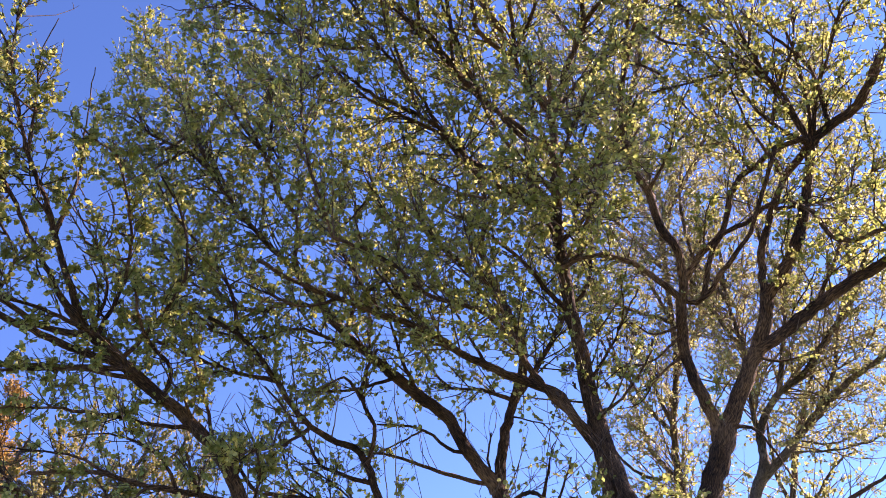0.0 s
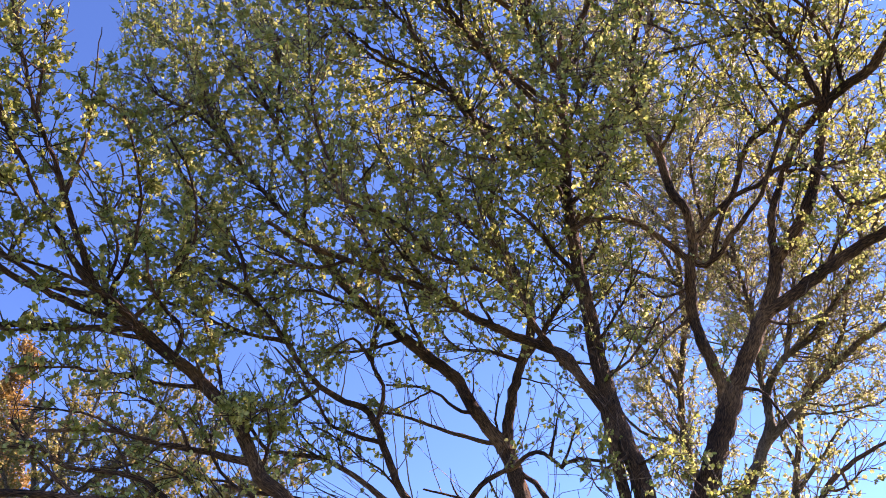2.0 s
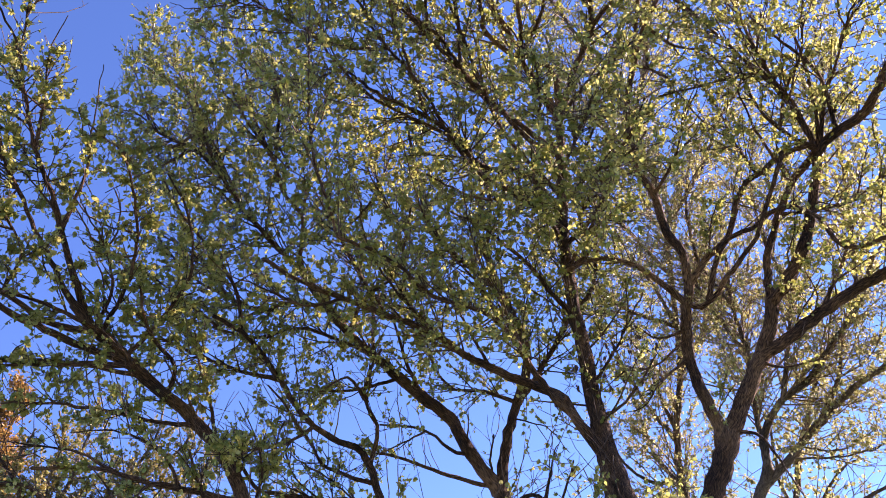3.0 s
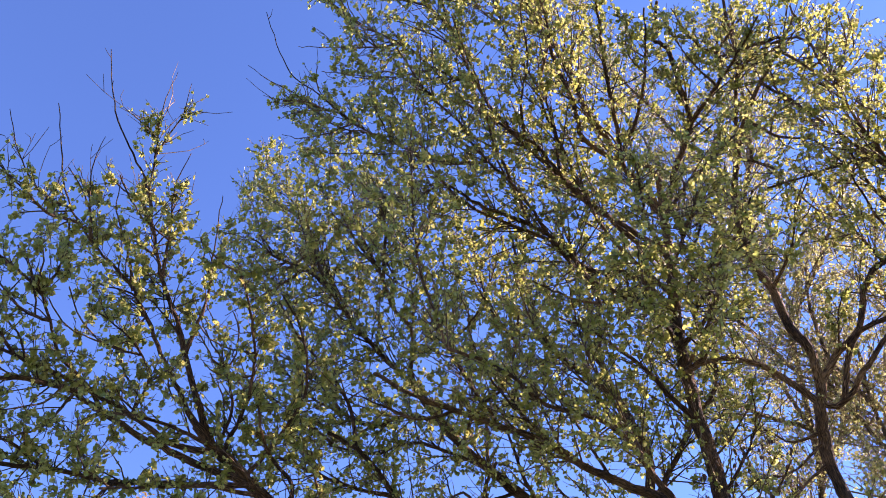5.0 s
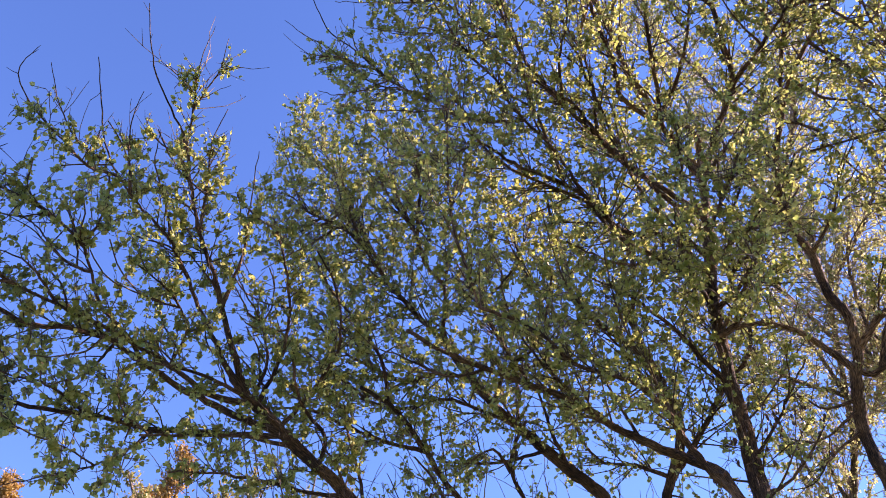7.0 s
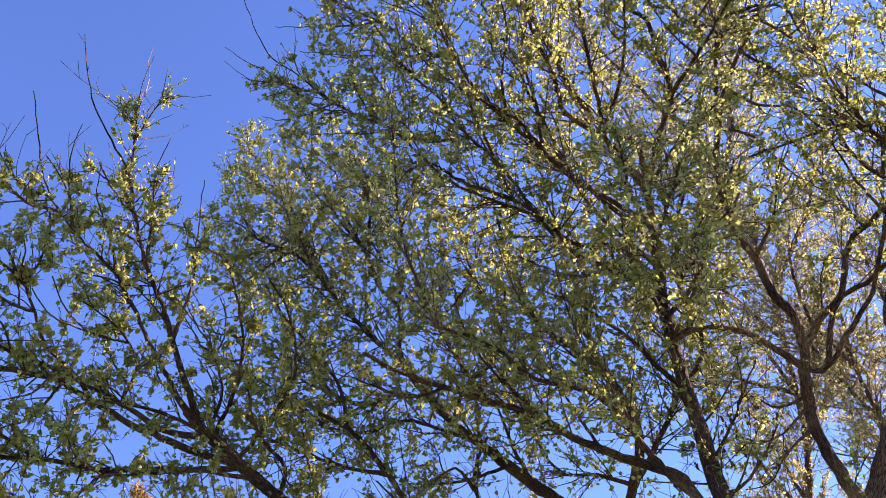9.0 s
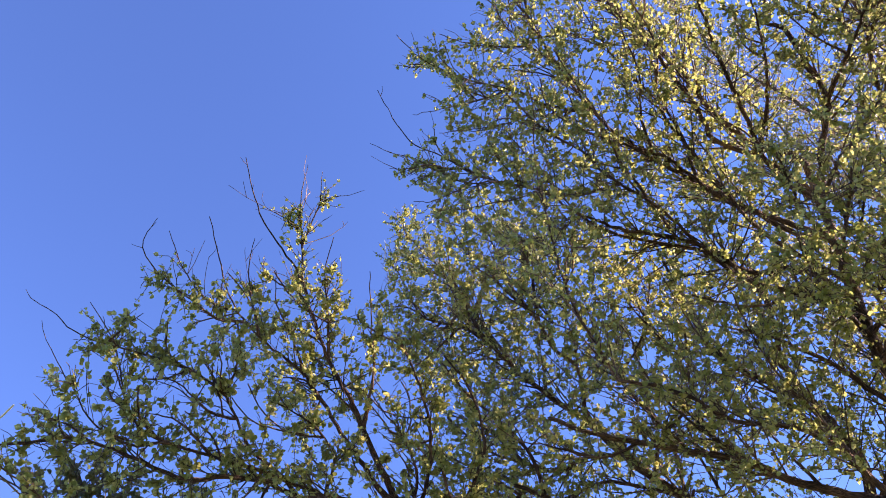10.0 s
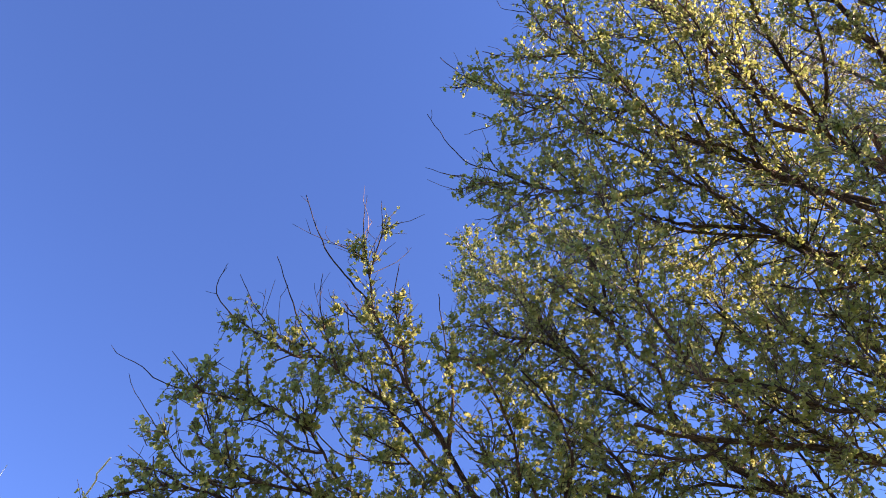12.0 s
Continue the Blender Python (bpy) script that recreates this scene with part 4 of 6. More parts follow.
tree.limb([(3.63, 4.81, 9.97), (3.35, 4.66, 9.85), (3.13, 4.44, 9.82), (2.91, 4.18, 9.84)], 0.012, 0.006, 1.5, 0.12)
tree.limb([(5.13, 6.47, 5.81), (5.21, 6.41, 5.99), (5.37, 6.31, 6.17), (5.50, 6.21, 6.35)], 0.011, 0.006, 1.5, 0.12)
tree.limb([(5.59, 5.17, 6.10), (5.40, 5.06, 6.13), (5.30, 4.87, 6.20), (5.22, 4.68, 6.27)], 0.010, 0.006, 1.5, 0.12)
tree.limb([(5.54, 4.41, 8.25), (5.64, 4.34, 8.30), (5.81, 4.26, 8.36), (5.89, 4.17, 8.42)], 0.009, 0.006, 1.5, 0.12)
tree.limb([(4.82, 4.86, 9.19), (4.85, 4.71, 9.26), (4.97, 4.53, 9.33), (5.06, 4.43, 9.40)], 0.010, 0.006, 1.5, 0.12)
tree.limb([(5.77, 5.06, 7.59), (5.82, 5.00, 7.72), (5.84, 4.93, 7.92), (5.79, 4.92, 8.14)], 0.010, 0.006, 1.5, 0.12)
tree.limb([(4.17, 5.71, 8.03), (4.27, 5.57, 8.24), (4.36, 5.45, 8.41), (4.36, 5.34, 8.69)], 0.009, 0.006, 1.5, 0.12)
tree.limb([(4.11, 5.29, 9.03), (4.16, 5.18, 9.18), (4.27, 4.99, 9.38), (4.42, 4.87, 9.59)], 0.011, 0.006, 1.5, 0.12)
tree.limb([(5.29, 6.34, 5.90), (5.29, 6.19, 5.99), (5.25, 6.07, 6.08), (5.15, 5.98, 6.24)], 0.010, 0.006, 1.5, 0.12)
tree.limb([(5.27, 4.63, 8.51), (5.25, 4.41, 8.57), (5.28, 4.14, 8.65), (5.37, 3.88, 8.78)], 0.009, 0.006, 1.5, 0.12)
tree.limb([(6.03, 5.61, 7.09), (6.11, 5.49, 7.14), (6.19, 5.39, 7.15), (6.26, 5.29, 7.20)], 0.009, 0.006, 1.5, 0.12)
tree.limb([(5.29, 5.87, 7.29), (5.27, 5.73, 7.36), (5.11, 5.57, 7.44), (5.04, 5.45, 7.58)], 0.010, 0.006, 1.5, 0.12)
tree.limb([(5.19, 6.19, 6.42), (5.09, 6.05, 6.53), (5.05, 5.86, 6.55), (5.05, 5.71, 6.68)], 0.010, 0.006, 1.5, 0.12)
tree.limb([(5.97, 4.57, 7.89), (5.90, 4.26, 7.91), (5.82, 4.08, 7.98), (5.68, 3.85, 8.17)], 0.012, 0.006, 1.5, 0.12)
tree.limb([(4.34, 4.51, 9.13), (4.43, 4.34, 9.11), (4.43, 4.15, 9.22), (4.41, 4.01, 9.33)], 0.010, 0.006, 1.5, 0.12)
tree.limb([(5.24, 4.48, 8.65), (5.35, 4.35, 8.82), (5.35, 4.24, 9.08), (5.29, 4.19, 9.35)], 0.007, 0.006, 1.5, 0.12)
tree.limb([(5.54, 4.25, 8.35), (5.51, 3.93, 8.31), (5.36, 3.69, 8.35), (5.22, 3.42, 8.42)], 0.007, 0.006, 1.5, 0.12)
tree.limb([(5.82, 4.55, 7.62), (5.85, 4.41, 7.75), (5.88, 4.28, 7.87), (5.83, 4.20, 8.08)], 0.007, 0.006, 1.5, 0.12)
tree.limb([(5.24, 4.48, 8.65), (5.19, 4.31, 8.75), (5.08, 4.20, 8.84), (4.99, 4.05, 8.97)], 0.007, 0.006, 1.5, 0.12)
tree.limb([(5.54, 4.41, 8.25), (5.36, 4.18, 8.35), (5.33, 3.88, 8.46), (5.33, 3.58, 8.57)], 0.009, 0.006, 1.5, 0.12)
tree.limb([(5.90, 5.69, 7.03), (5.85, 5.49, 7.06), (5.81, 5.29, 7.17), (5.79, 5.11, 7.25)], 0.010, 0.006, 1.5, 0.12)
tree.limb([(5.60, 5.13, 7.74), (5.57, 5.00, 7.76), (5.61, 4.84, 7.81), (5.65, 4.69, 7.88)], 0.009, 0.006, 1.5, 0.12)
tree.limb([(4.75, 4.78, 9.36), (4.78, 4.46, 9.24), (4.72, 4.19, 9.19), (4.59, 3.94, 9.26)], 0.011, 0.006, 1.5, 0.12)
tree.finish()

tree = Tree("leaning_tree", "brown-barked tree with a leaning forked trunk and crooked dead limbs", BARK, LEAF, TWIG, (2.68, 8.71, 0), 0.046, True, 3.0, 50, 3.5, 0.95)
tree.trunk([(2.68, 8.71, 3.21), (2.57, 8.68, 3.91), (2.44, 8.65, 4.43), (2.35, 8.61, 4.85), (2.27, 8.59, 5.09)], 0.104, 0.091, 0, 0.5)
tree.limb([(2.30, 8.60, 5.00), (2.00, 8.54, 5.43), (1.77, 8.45, 5.84), (1.44, 8.39, 6.12), (1.19, 8.32, 6.31), (0.87, 8.24, 6.57), (0.60, 8.15, 6.80), (0.34, 8.03, 7.08), (0.07, 7.87, 7.42), (-0.02, 7.77, 7.63)], 0.083, 0.041, 0.5, 0.5)
tree.limb([(0.07, 7.87, 7.42), (-0.22, 7.73, 7.68), (-0.62, 7.48, 8.01), (-0.96, 7.19, 8.39), (-1.16, 6.92, 8.74), (-1.30, 6.62, 9.15)], 0.031, 0.014, 1.6, 0.1)
tree.limb([(0.34, 8.03, 7.08), (-0.07, 7.94, 7.09), (-0.45, 7.85, 6.93), (-0.89, 7.64, 7.00), (-1.25, 7.40, 7.12), (-1.53, 7.10, 7.34)], 0.026, 0.010, 1.6, 0.1)
tree.limb([(0.87, 8.24, 6.57), (0.47, 8.16, 6.72), (0.01, 8.02, 6.80), (-0.44, 7.94, 6.60), (-0.93, 7.73, 6.60), (-1.33, 7.53, 6.60)], 0.025, 0.010, 1.6, 0.1)
tree.limb([(0.60, 8.15, 6.80), (0.74, 7.94, 7.13), (1.12, 7.62, 7.32), (1.22, 7.28, 7.65), (1.27, 6.99, 7.92)], 0.028, 0.010, 1.8, 0.1)
tree.limb([(-0.02, 7.77, 7.63), (0.01, 7.56, 8.07), (-0.24, 7.37, 8.34), (-0.38, 7.15, 8.67), (-0.66, 6.91, 8.96), (-0.86, 6.66, 9.25)], 0.029, 0.011, 1.8, 0.1)
tree.limb([(-0.76, 7.37, 8.16), (-1.22, 7.34, 9.33), (-1.56, 7.31, 10.09), (-1.87, 7.28, 10.65), (-2.08, 7.25, 11.05), (-2.12, 7.22, 11.54)], 0.026, 0.005, 2.2, 0)
tree.limb([(-0.98, 7.16, 8.42), (-1.32, 7.15, 8.77), (-1.81, 7.14, 9.08), (-2.12, 7.08, 9.94), (-2.33, 7.04, 10.24)], 0.023, 0.005, 2, 0)
tree.limb([(-0.41, 7.13, 8.70), (-0.65, 6.99, 9.37), (-0.79, 6.84, 10.09), (-0.95, 6.76, 10.46), (-1.06, 6.70, 10.71)], 0.024, 0.005, 2, 0)
tree.limb([(-0.35, 7.21, 8.59), (-0.32, 6.80, 9.22), (-0.52, 6.42, 9.57), (-0.69, 5.97, 9.94)], 0.024, 0.004, 2, 0)
tree.limb([(2.30, 8.60, 5.00), (2.40, 8.51, 5.48), (2.56, 8.41, 5.94), (2.75, 8.28, 6.41), (2.74, 8.21, 6.86), (2.56, 8.16, 7.44), (2.39, 8.10, 8.02)], 0.069, 0.038, 0.6, 0.4)
tree.limb([(2.60, 8.39, 6.01), (3.00, 8.17, 6.50), (3.25, 8.01, 6.89), (3.63, 7.78, 7.34), (3.77, 7.55, 8.09)], 0.040, 0.019, 1.6, 0.1)
tree.limb([(2.56, 8.16, 7.44), (2.08, 8.11, 7.91), (1.65, 8.00, 8.37), (1.50, 7.72, 9.09), (1.35, 7.43, 9.82)], 0.033, 0.016, 1.8, 0.1)
tree.limb([(2.39, 8.10, 8.02), (2.49, 7.86, 8.78), (2.30, 7.72, 9.46), (2.09, 7.54, 10.23)], 0.033, 0.016, 1.8, 0.1)
tree.limb([(2.28, 8.59, 5.05), (1.82, 8.63, 5.20), (1.47, 8.63, 5.33), (1.14, 8.60, 5.45), (0.81, 8.58, 5.49)], 0.030, 0.013, 0.2, 0.4)
tree.limb([(2.36, 8.61, 4.79), (2.56, 8.50, 4.56), (2.69, 8.37, 4.23), (2.81, 8.22, 3.92), (2.95, 8.01, 3.59)], 0.030, 0.039, 0.1, 0.5)
tree.limb([(2.64, 8.70, 3.46), (2.06, 8.74, 3.67), (1.58, 8.71, 3.90), (1.35, 8.63, 4.17), (1.12, 8.53, 4.45), (0.94, 8.39, 4.80), (0.82, 8.25, 5.11), (0.71, 8.17, 5.31), (0.46, 8.09, 5.40), (0.19, 7.98, 5.53), (-0.01, 7.86, 5.72), (-0.18, 7.72, 5.94), (-0.38, 7.55, 6.16), (-0.59, 7.41, 6.33), (-0.88, 7.25, 6.43)], 0.068, 0.021, 0.7, 0.7)
tree.limb([(-0.18, 7.72, 5.94), (-0.58, 7.58, 5.97), (-0.97, 7.38, 6.02), (-1.34, 7.15, 6.07), (-1.73, 6.91, 5.97)], 0.026, 0.009, 1.3, 0.2)
tree.limb([(-0.59, 7.41, 6.33), (-0.66, 7.23, 6.72), (-0.91, 7.01, 7.07), (-1.21, 6.79, 7.33), (-1.44, 6.53, 7.64)], 0.023, 0.009, 1.4, 0.2)
tree.limb([(0.79, 8.23, 5.16), (0.85, 8.11, 5.35), (0.87, 7.97, 5.53), (0.72, 7.76, 5.73), (0.77, 7.51, 5.95), (0.87, 7.31, 6.08)], 0.026, 0.015, 0.1, 0.5)
tree.limb([(0.72, 7.76, 5.73), (0.53, 7.58, 5.90), (0.29, 7.44, 5.68)], 0.021, 0.009, 0.2, 0.3)
tree.limb([(1.21, 8.57, 4.34), (0.87, 8.50, 4.46), (0.63, 8.40, 4.63), (0.27, 8.24, 4.81), (-0.09, 8.10, 4.83), (-0.37, 7.97, 4.86), (-0.59, 7.71, 5.15)], 0.037, 0.018, 0.3, 0.4)
tree.limb([(1.55, 8.69, 3.94), (1.70, 8.39, 4.28), (1.92, 8.09, 4.48), (2.12, 7.84, 4.50), (2.33, 7.55, 4.56), (2.43, 7.40, 4.42), (2.48, 7.30, 4.29), (2.56, 7.15, 4.32), (2.74, 6.84, 4.17)], 0.038, 0.014, 0.15, 0.4)
tree.limb([(2.42, 7.42, 4.44), (2.43, 7.22, 4.56), (2.41, 6.86, 4.70), (2.42, 6.77, 4.72)], 0.020, 0.004, 0.15, 0.4)
tree.limb([(1.67, 8.43, 4.23), (1.76, 7.92, 3.98), (1.81, 7.10, 3.72)], 0.021, 0.004, 0.15, 0.4)
tree.limb([(1.24, 8.58, 4.30), (1.13, 8.38, 4.66), (1.07, 7.95, 5.20), (1.09, 7.59, 5.55)], 0.010, 0.004, 0.05, 0.4, mat=TWIG_TAN)
tree.limb([(1.81, 7.27, 3.77), (1.68, 7.28, 3.68), (1.60, 7.29, 3.64), (1.56, 7.28, 3.53)], 0.016, 0.013, 0, 0.4, mat=BLEACHED_SUNLIT)
tree.limb([(1.70, 8.40, 4.27), (1.22, 8.41, 4.39), (0.73, 8.37, 4.40), (0.13, 8.27, 4.39), (-0.32, 8.15, 4.44), (-0.77, 8.00, 4.49)], 0.030, 0.020, 0.1, 0.4)
tree.limb([(0.19, 7.98, 5.53), (-0.09, 7.87, 5.28), (-0.43, 7.65, 5.12), (-0.77, 7.34, 5.04)], 0.021, 0.009, 1.2, 0.15)
tree.limb([(1.19, 8.32, 6.31), (0.77, 8.22, 6.12), (0.30, 8.02, 5.97), (-0.06, 7.79, 5.86)], 0.023, 0.009, 1.3, 0.15)
tree.limb([(1.44, 8.39, 6.12), (1.25, 8.14, 6.44), (1.11, 7.85, 6.70), (1.02, 7.48, 6.97)], 0.025, 0.010, 1.6, 0.1)
tree.limb([(0.87, 8.24, 6.57), (0.88, 8.01, 7.02), (0.73, 7.78, 7.42), (0.44, 7.52, 7.80), (0.43, 7.20, 8.23)], 0.023, 0.010, 1.6, 0.1)
tree.limb([(2.60, 8.39, 6.01), (2.21, 8.40, 6.18), (1.87, 8.43, 6.21), (1.62, 8.35, 6.48), (1.51, 8.19, 6.93)], 0.026, 0.010, 1.4, 0.1)
tree.limb([(1.22, 7.28, 7.65), (0.96, 7.15, 8.05), (0.82, 6.97, 8.50), (0.74, 6.77, 8.94)], 0.020, 0.005, 1.8, 0)
tree.limb([(0.44, 7.52, 7.80), (0.77, 7.30, 8.08), (0.96, 7.05, 8.40), (1.08, 6.79, 8.71)], 0.020, 0.005, 1.8, 0)
# three bare tips whose sunlit white is put into the colour
tree.limb([(-2.08, 7.24, 11.10), (-2.10, 7.19, 11.28), (-2.10, 7.13, 11.53)], 0.009, 0.004, 0, 0, mat=BLEACHED_SUNLIT)
tree.limb([(-1.93, 7.27, 10.77), (-1.73, 7.24, 11.07), (-1.62, 7.17, 11.14)], 0.008, 0.004, 0, 0, mat=BLEACHED_SUNLIT)
tree.limb([(-2.32, 7.05, 10.23), (-2.30, 7.00, 10.43), (-2.30, 6.95, 10.58)], 0.008, 0.004, 0, 0, mat=BLEACHED_SUNLIT)
tree.limb([(1.03, 8.46, 4.62), (0.98, 8.19, 5.04), (0.93, 7.83, 5.42), (0.93, 7.59, 5.63)], 0.008, 0.003, 0, 0, mat=TWIG_TAN)
tree.limb([(0.41, 8.07, 5.43), (0.47, 7.82, 5.76), (0.42, 7.56, 6.01)], 0.008, 0.003, 0, 0, mat=TWIG_TAN)
tree.limb([(0.86, 7.96, 5.54), (0.75, 7.79, 5.64), (0.75, 7.39, 5.78)], 0.016, 0.009, 0.1, 0.5)
tree.limb([(0.85, 8.30, 5.02), (0.52, 8.23, 5.09), (0.28, 8.12, 5.17), (0.18, 8.01, 5.33), (-0.01, 7.83, 5.51), (-0.15, 7.66, 5.67), (-0.29, 7.53, 5.77)], 0.024, 0.009, 0.45, 0.2)
tree.limb([(0.16, 7.96, 5.56), (-0.07, 7.67, 5.43), (-0.18, 7.51, 5.35)], 0.012, 0.004, 0.1, 0.3)
tree.limb([(-0.11, 7.61, 5.41), (-0.19, 7.62, 5.16), (-0.30, 7.63, 4.68)], 0.009, 0.003, 0.3, 0.1)
tree.limb([(0.67, 8.37, 4.41), (0.35, 8.06, 4.20), (0.12, 7.74, 4.03)], 0.012, 0.003, 0.3, 0.2)
tree.limb([(1.13, 8.53, 4.44), (0.87, 8.38, 4.70), (0.57, 8.21, 4.85), (0.39, 8.08, 4.96), (0.09, 7.87, 5.07), (-0.19, 7.64, 5.17)], 0.016, 0.004, 0.35, 0.1)
tree.limb([(1.49, 8.67, 4.00), (1.08, 8.48, 3.95), (0.93, 8.22, 4.10), (0.82, 7.99, 4.19), (0.50, 7.64, 4.03)], 0.024, 0.011, 0.1, 0.5)
tree.limb([(2.01, 8.54, 5.41), (1.74, 8.49, 5.49), (1.49, 8.37, 5.65), (1.19, 8.27, 5.66), (0.92, 8.16, 5.63)], 0.025, 0.010, 0.3, 0.3)
tree.limb([(1.46, 8.36, 5.65), (1.18, 8.33, 5.49), (0.87, 8.23, 5.30), (0.70, 8.17, 5.21)], 0.013, 0.005, 0.3, 0.2)
tree.limb([(1.96, 8.53, 5.51), (1.93, 8.24, 5.66), (1.87, 7.99, 5.71)], 0.013, 0.004, 0.1, 0.5)
tree.limb([(2.28, 8.59, 5.06), (2.22, 8.55, 5.35), (2.28, 8.48, 5.65)], 0.017, 0.010, 0.1, 0.5)
tree.limb([(2.46, 8.65, 4.35), (2.02, 8.69, 4.43), (1.72, 8.69, 4.51), (1.33, 8.67, 4.61)], 0.022, 0.010, 0.15, 0.4)
tree.limb([(1.93, 8.07, 4.48), (1.92, 7.64, 4.05), (1.79, 7.29, 3.78)], 0.012, 0.008, 0.1, 0.5)
tree.limb([(2.76, 8.27, 4.04), (2.61, 8.20, 4.20), (2.37, 8.13, 4.16)], 0.021, 0.012, 0.1, 0.5)
tree.limb([(2.48, 7.30, 4.29), (2.53, 7.08, 4.42), (2.54, 6.75, 4.56)], 0.014, 0.008, 0.1, 0.5)
tree.limb([(2.52, 8.43, 5.82), (2.86, 8.27, 5.63), (3.03, 8.14, 5.27)], 0.012, 0.004, 0.15, 0.4)
tree.limb([(2.56, 7.15, 4.32), (2.70, 6.96, 3.94), (2.81, 6.79, 3.69)], 0.008, 0.003, 0.15, 0.4)
tree.limb([(1.72, 8.69, 4.51), (1.64, 8.65, 4.67), (1.63, 8.59, 4.81)], 0.011, 0.004, 0.1, 0.4)
tree.limb([(0.27, 8.24, 4.81), (0.03, 8.08, 4.98), (-0.08, 7.89, 5.16), (-0.14, 7.70, 5.32)], 0.012, 0.004, 0.4, 0.1)
tree.limb([(0.44, 8.33, 4.71), (0.38, 8.12, 4.91), (0.47, 7.90, 5.07), (0.44, 7.72, 5.19)], 0.012, 0.004, 0.4, 0.1)
tree.limb([(-1.22, 7.34, 9.33), (-1.61, 7.45, 9.07), (-1.88, 7.51, 8.93), (-2.11, 7.49, 9.01)], 0.022, 0.005, 1.8, 0)
tree.limb([(-1.32, 7.15, 8.77), (-1.68, 7.22, 8.49), (-2.01, 7.26, 8.29), (-2.23, 7.30, 8.13)], 0.021, 0.004, 1.8, 0)
tree.limb([(-0.78, 7.69, 6.98), (-1.15, 7.47, 7.36), (-1.53, 7.20, 7.46), (-1.78, 6.98, 7.55)], 0.019, 0.004, 1.6, 0)
tree.limb([(-0.85, 7.76, 6.60), (-1.37, 7.50, 6.92), (-1.74, 7.25, 7.02), (-1.98, 7.05, 7.11)], 0.019, 0.004, 1.6, 0)
tree.limb([(0.93, 7.13, 8.11), (0.79, 6.97, 8.26), (0.67, 6.77, 8.51), (0.61, 6.60, 8.71)], 0.010, 0.006, 1.5, 0.12)
tree.limb([(-1.74, 7.14, 9.00), (-1.92, 6.93, 9.04), (-2.10, 6.80, 9.00), (-2.30, 6.72, 8.97)], 0.011, 0.006, 1.5, 0.12)
tree.limb([(0.17, 7.93, 7.29), (0.12, 7.82, 7.43), (-0.04, 7.64, 7.61), (-0.17, 7.53, 7.82)], 0.011, 0.006, 1.5, 0.12)
tree.limb([(-0.76, 6.87, 9.93), (-0.96, 6.80, 10.10), (-1.19, 6.76, 10.30), (-1.46, 6.73, 10.47)], 0.009, 0.006, 1.5, 0.12)
tree.limb([(3.25, 8.01, 6.89), (3.08, 7.82, 6.99), (2.92, 7.60, 7.11), (2.84, 7.42, 7.28)], 0.012, 0.006, 1.5, 0.12)
tree.limb([(0.85, 7.02, 8.37), (0.69, 6.92, 8.62), (0.58, 6.76, 8.92), (0.58, 6.60, 9.28)], 0.008, 0.006, 1.5, 0.12)
tree.limb([(-0.62, 7.48, 8.01), (-0.81, 7.29, 8.02), (-1.00, 7.11, 8.12), (-1.25, 6.97, 8.16)], 0.012, 0.006, 1.5, 0.12)
tree.limb([(0.48, 8.11, 6.03), (0.41, 8.13, 6.23), (0.36, 8.21, 6.52), (0.17, 8.25, 6.71)], 0.010, 0.006, 1.1, 0.12)
tree.limb([(-0.07, 7.81, 7.55), (-0.22, 7.72, 7.63), (-0.40, 7.62, 7.76), (-0.54, 7.55, 7.87)], 0.010, 0.006, 1.5, 0.12)
tree.limb([(0.96, 7.05, 8.40), (0.97, 6.93, 8.60), (0.98, 6.90, 8.80), (1.01, 6.83, 9.07)], 0.007, 0.006, 1.5, 0.12)
tree.limb([(0.85, 7.02, 8.37), (0.62, 7.06, 8.48), (0.43, 7.06, 8.70), (0.25, 6.98, 9.01)], 0.008, 0.006, 1.5, 0.12)
tree.limb([(-0.02, 7.77, 7.63), (-0.18, 7.70, 7.75), (-0.33, 7.57, 8.01), (-0.40, 7.45, 8.22)], 0.011, 0.006, 1.5, 0.12)
tree.limb([(-0.77, 6.79, 9.11), (-0.96, 6.59, 9.16), (-1.06, 6.37, 9.28), (-1.15, 6.12, 9.45)], 0.009, 0.006, 1.5, 0.12)
tree.limb([(2.69, 8.19, 7.04), (2.80, 8.16, 7.25), (2.85, 8.19, 7.50), (2.81, 8.20, 7.78)], 0.011, 0.006, 1.5, 0.12)
tree.limb([(2.14, 7.58, 10.06), (2.13, 7.44, 10.29), (2.07, 7.35, 10.60), (1.92, 7.28, 10.86)], 0.012, 0.006, 1.5, 0.12)
tree.limb([(-1.42, 7.32, 9.79), (-1.59, 7.23, 9.91), (-1.87, 7.15, 10.07), (-2.09, 7.12, 10.21)], 0.011, 0.006, 1.5, 0.12)
tree.limb([(-0.35, 7.66, 7.78), (-0.63, 7.56, 7.64), (-0.86, 7.41, 7.66), (-1.08, 7.20, 7.75)], 0.012, 0.006, 1.5, 0.12)
tree.finish()

tree = Tree("spreading_tree", "spreading tree with a slanting limb and airy crown of young leaves", BARK, LEAF, TWIG, (0.68, 7.66, 0), 0.046, True, 4.6, 56, 3.5, 0.50)
tree.trunk([(0.68, 7.66, 2.85), (0.61, 7.63, 3.23), (0.42, 7.60, 3.64)], 0.096, 0.084, 0, 0.5)
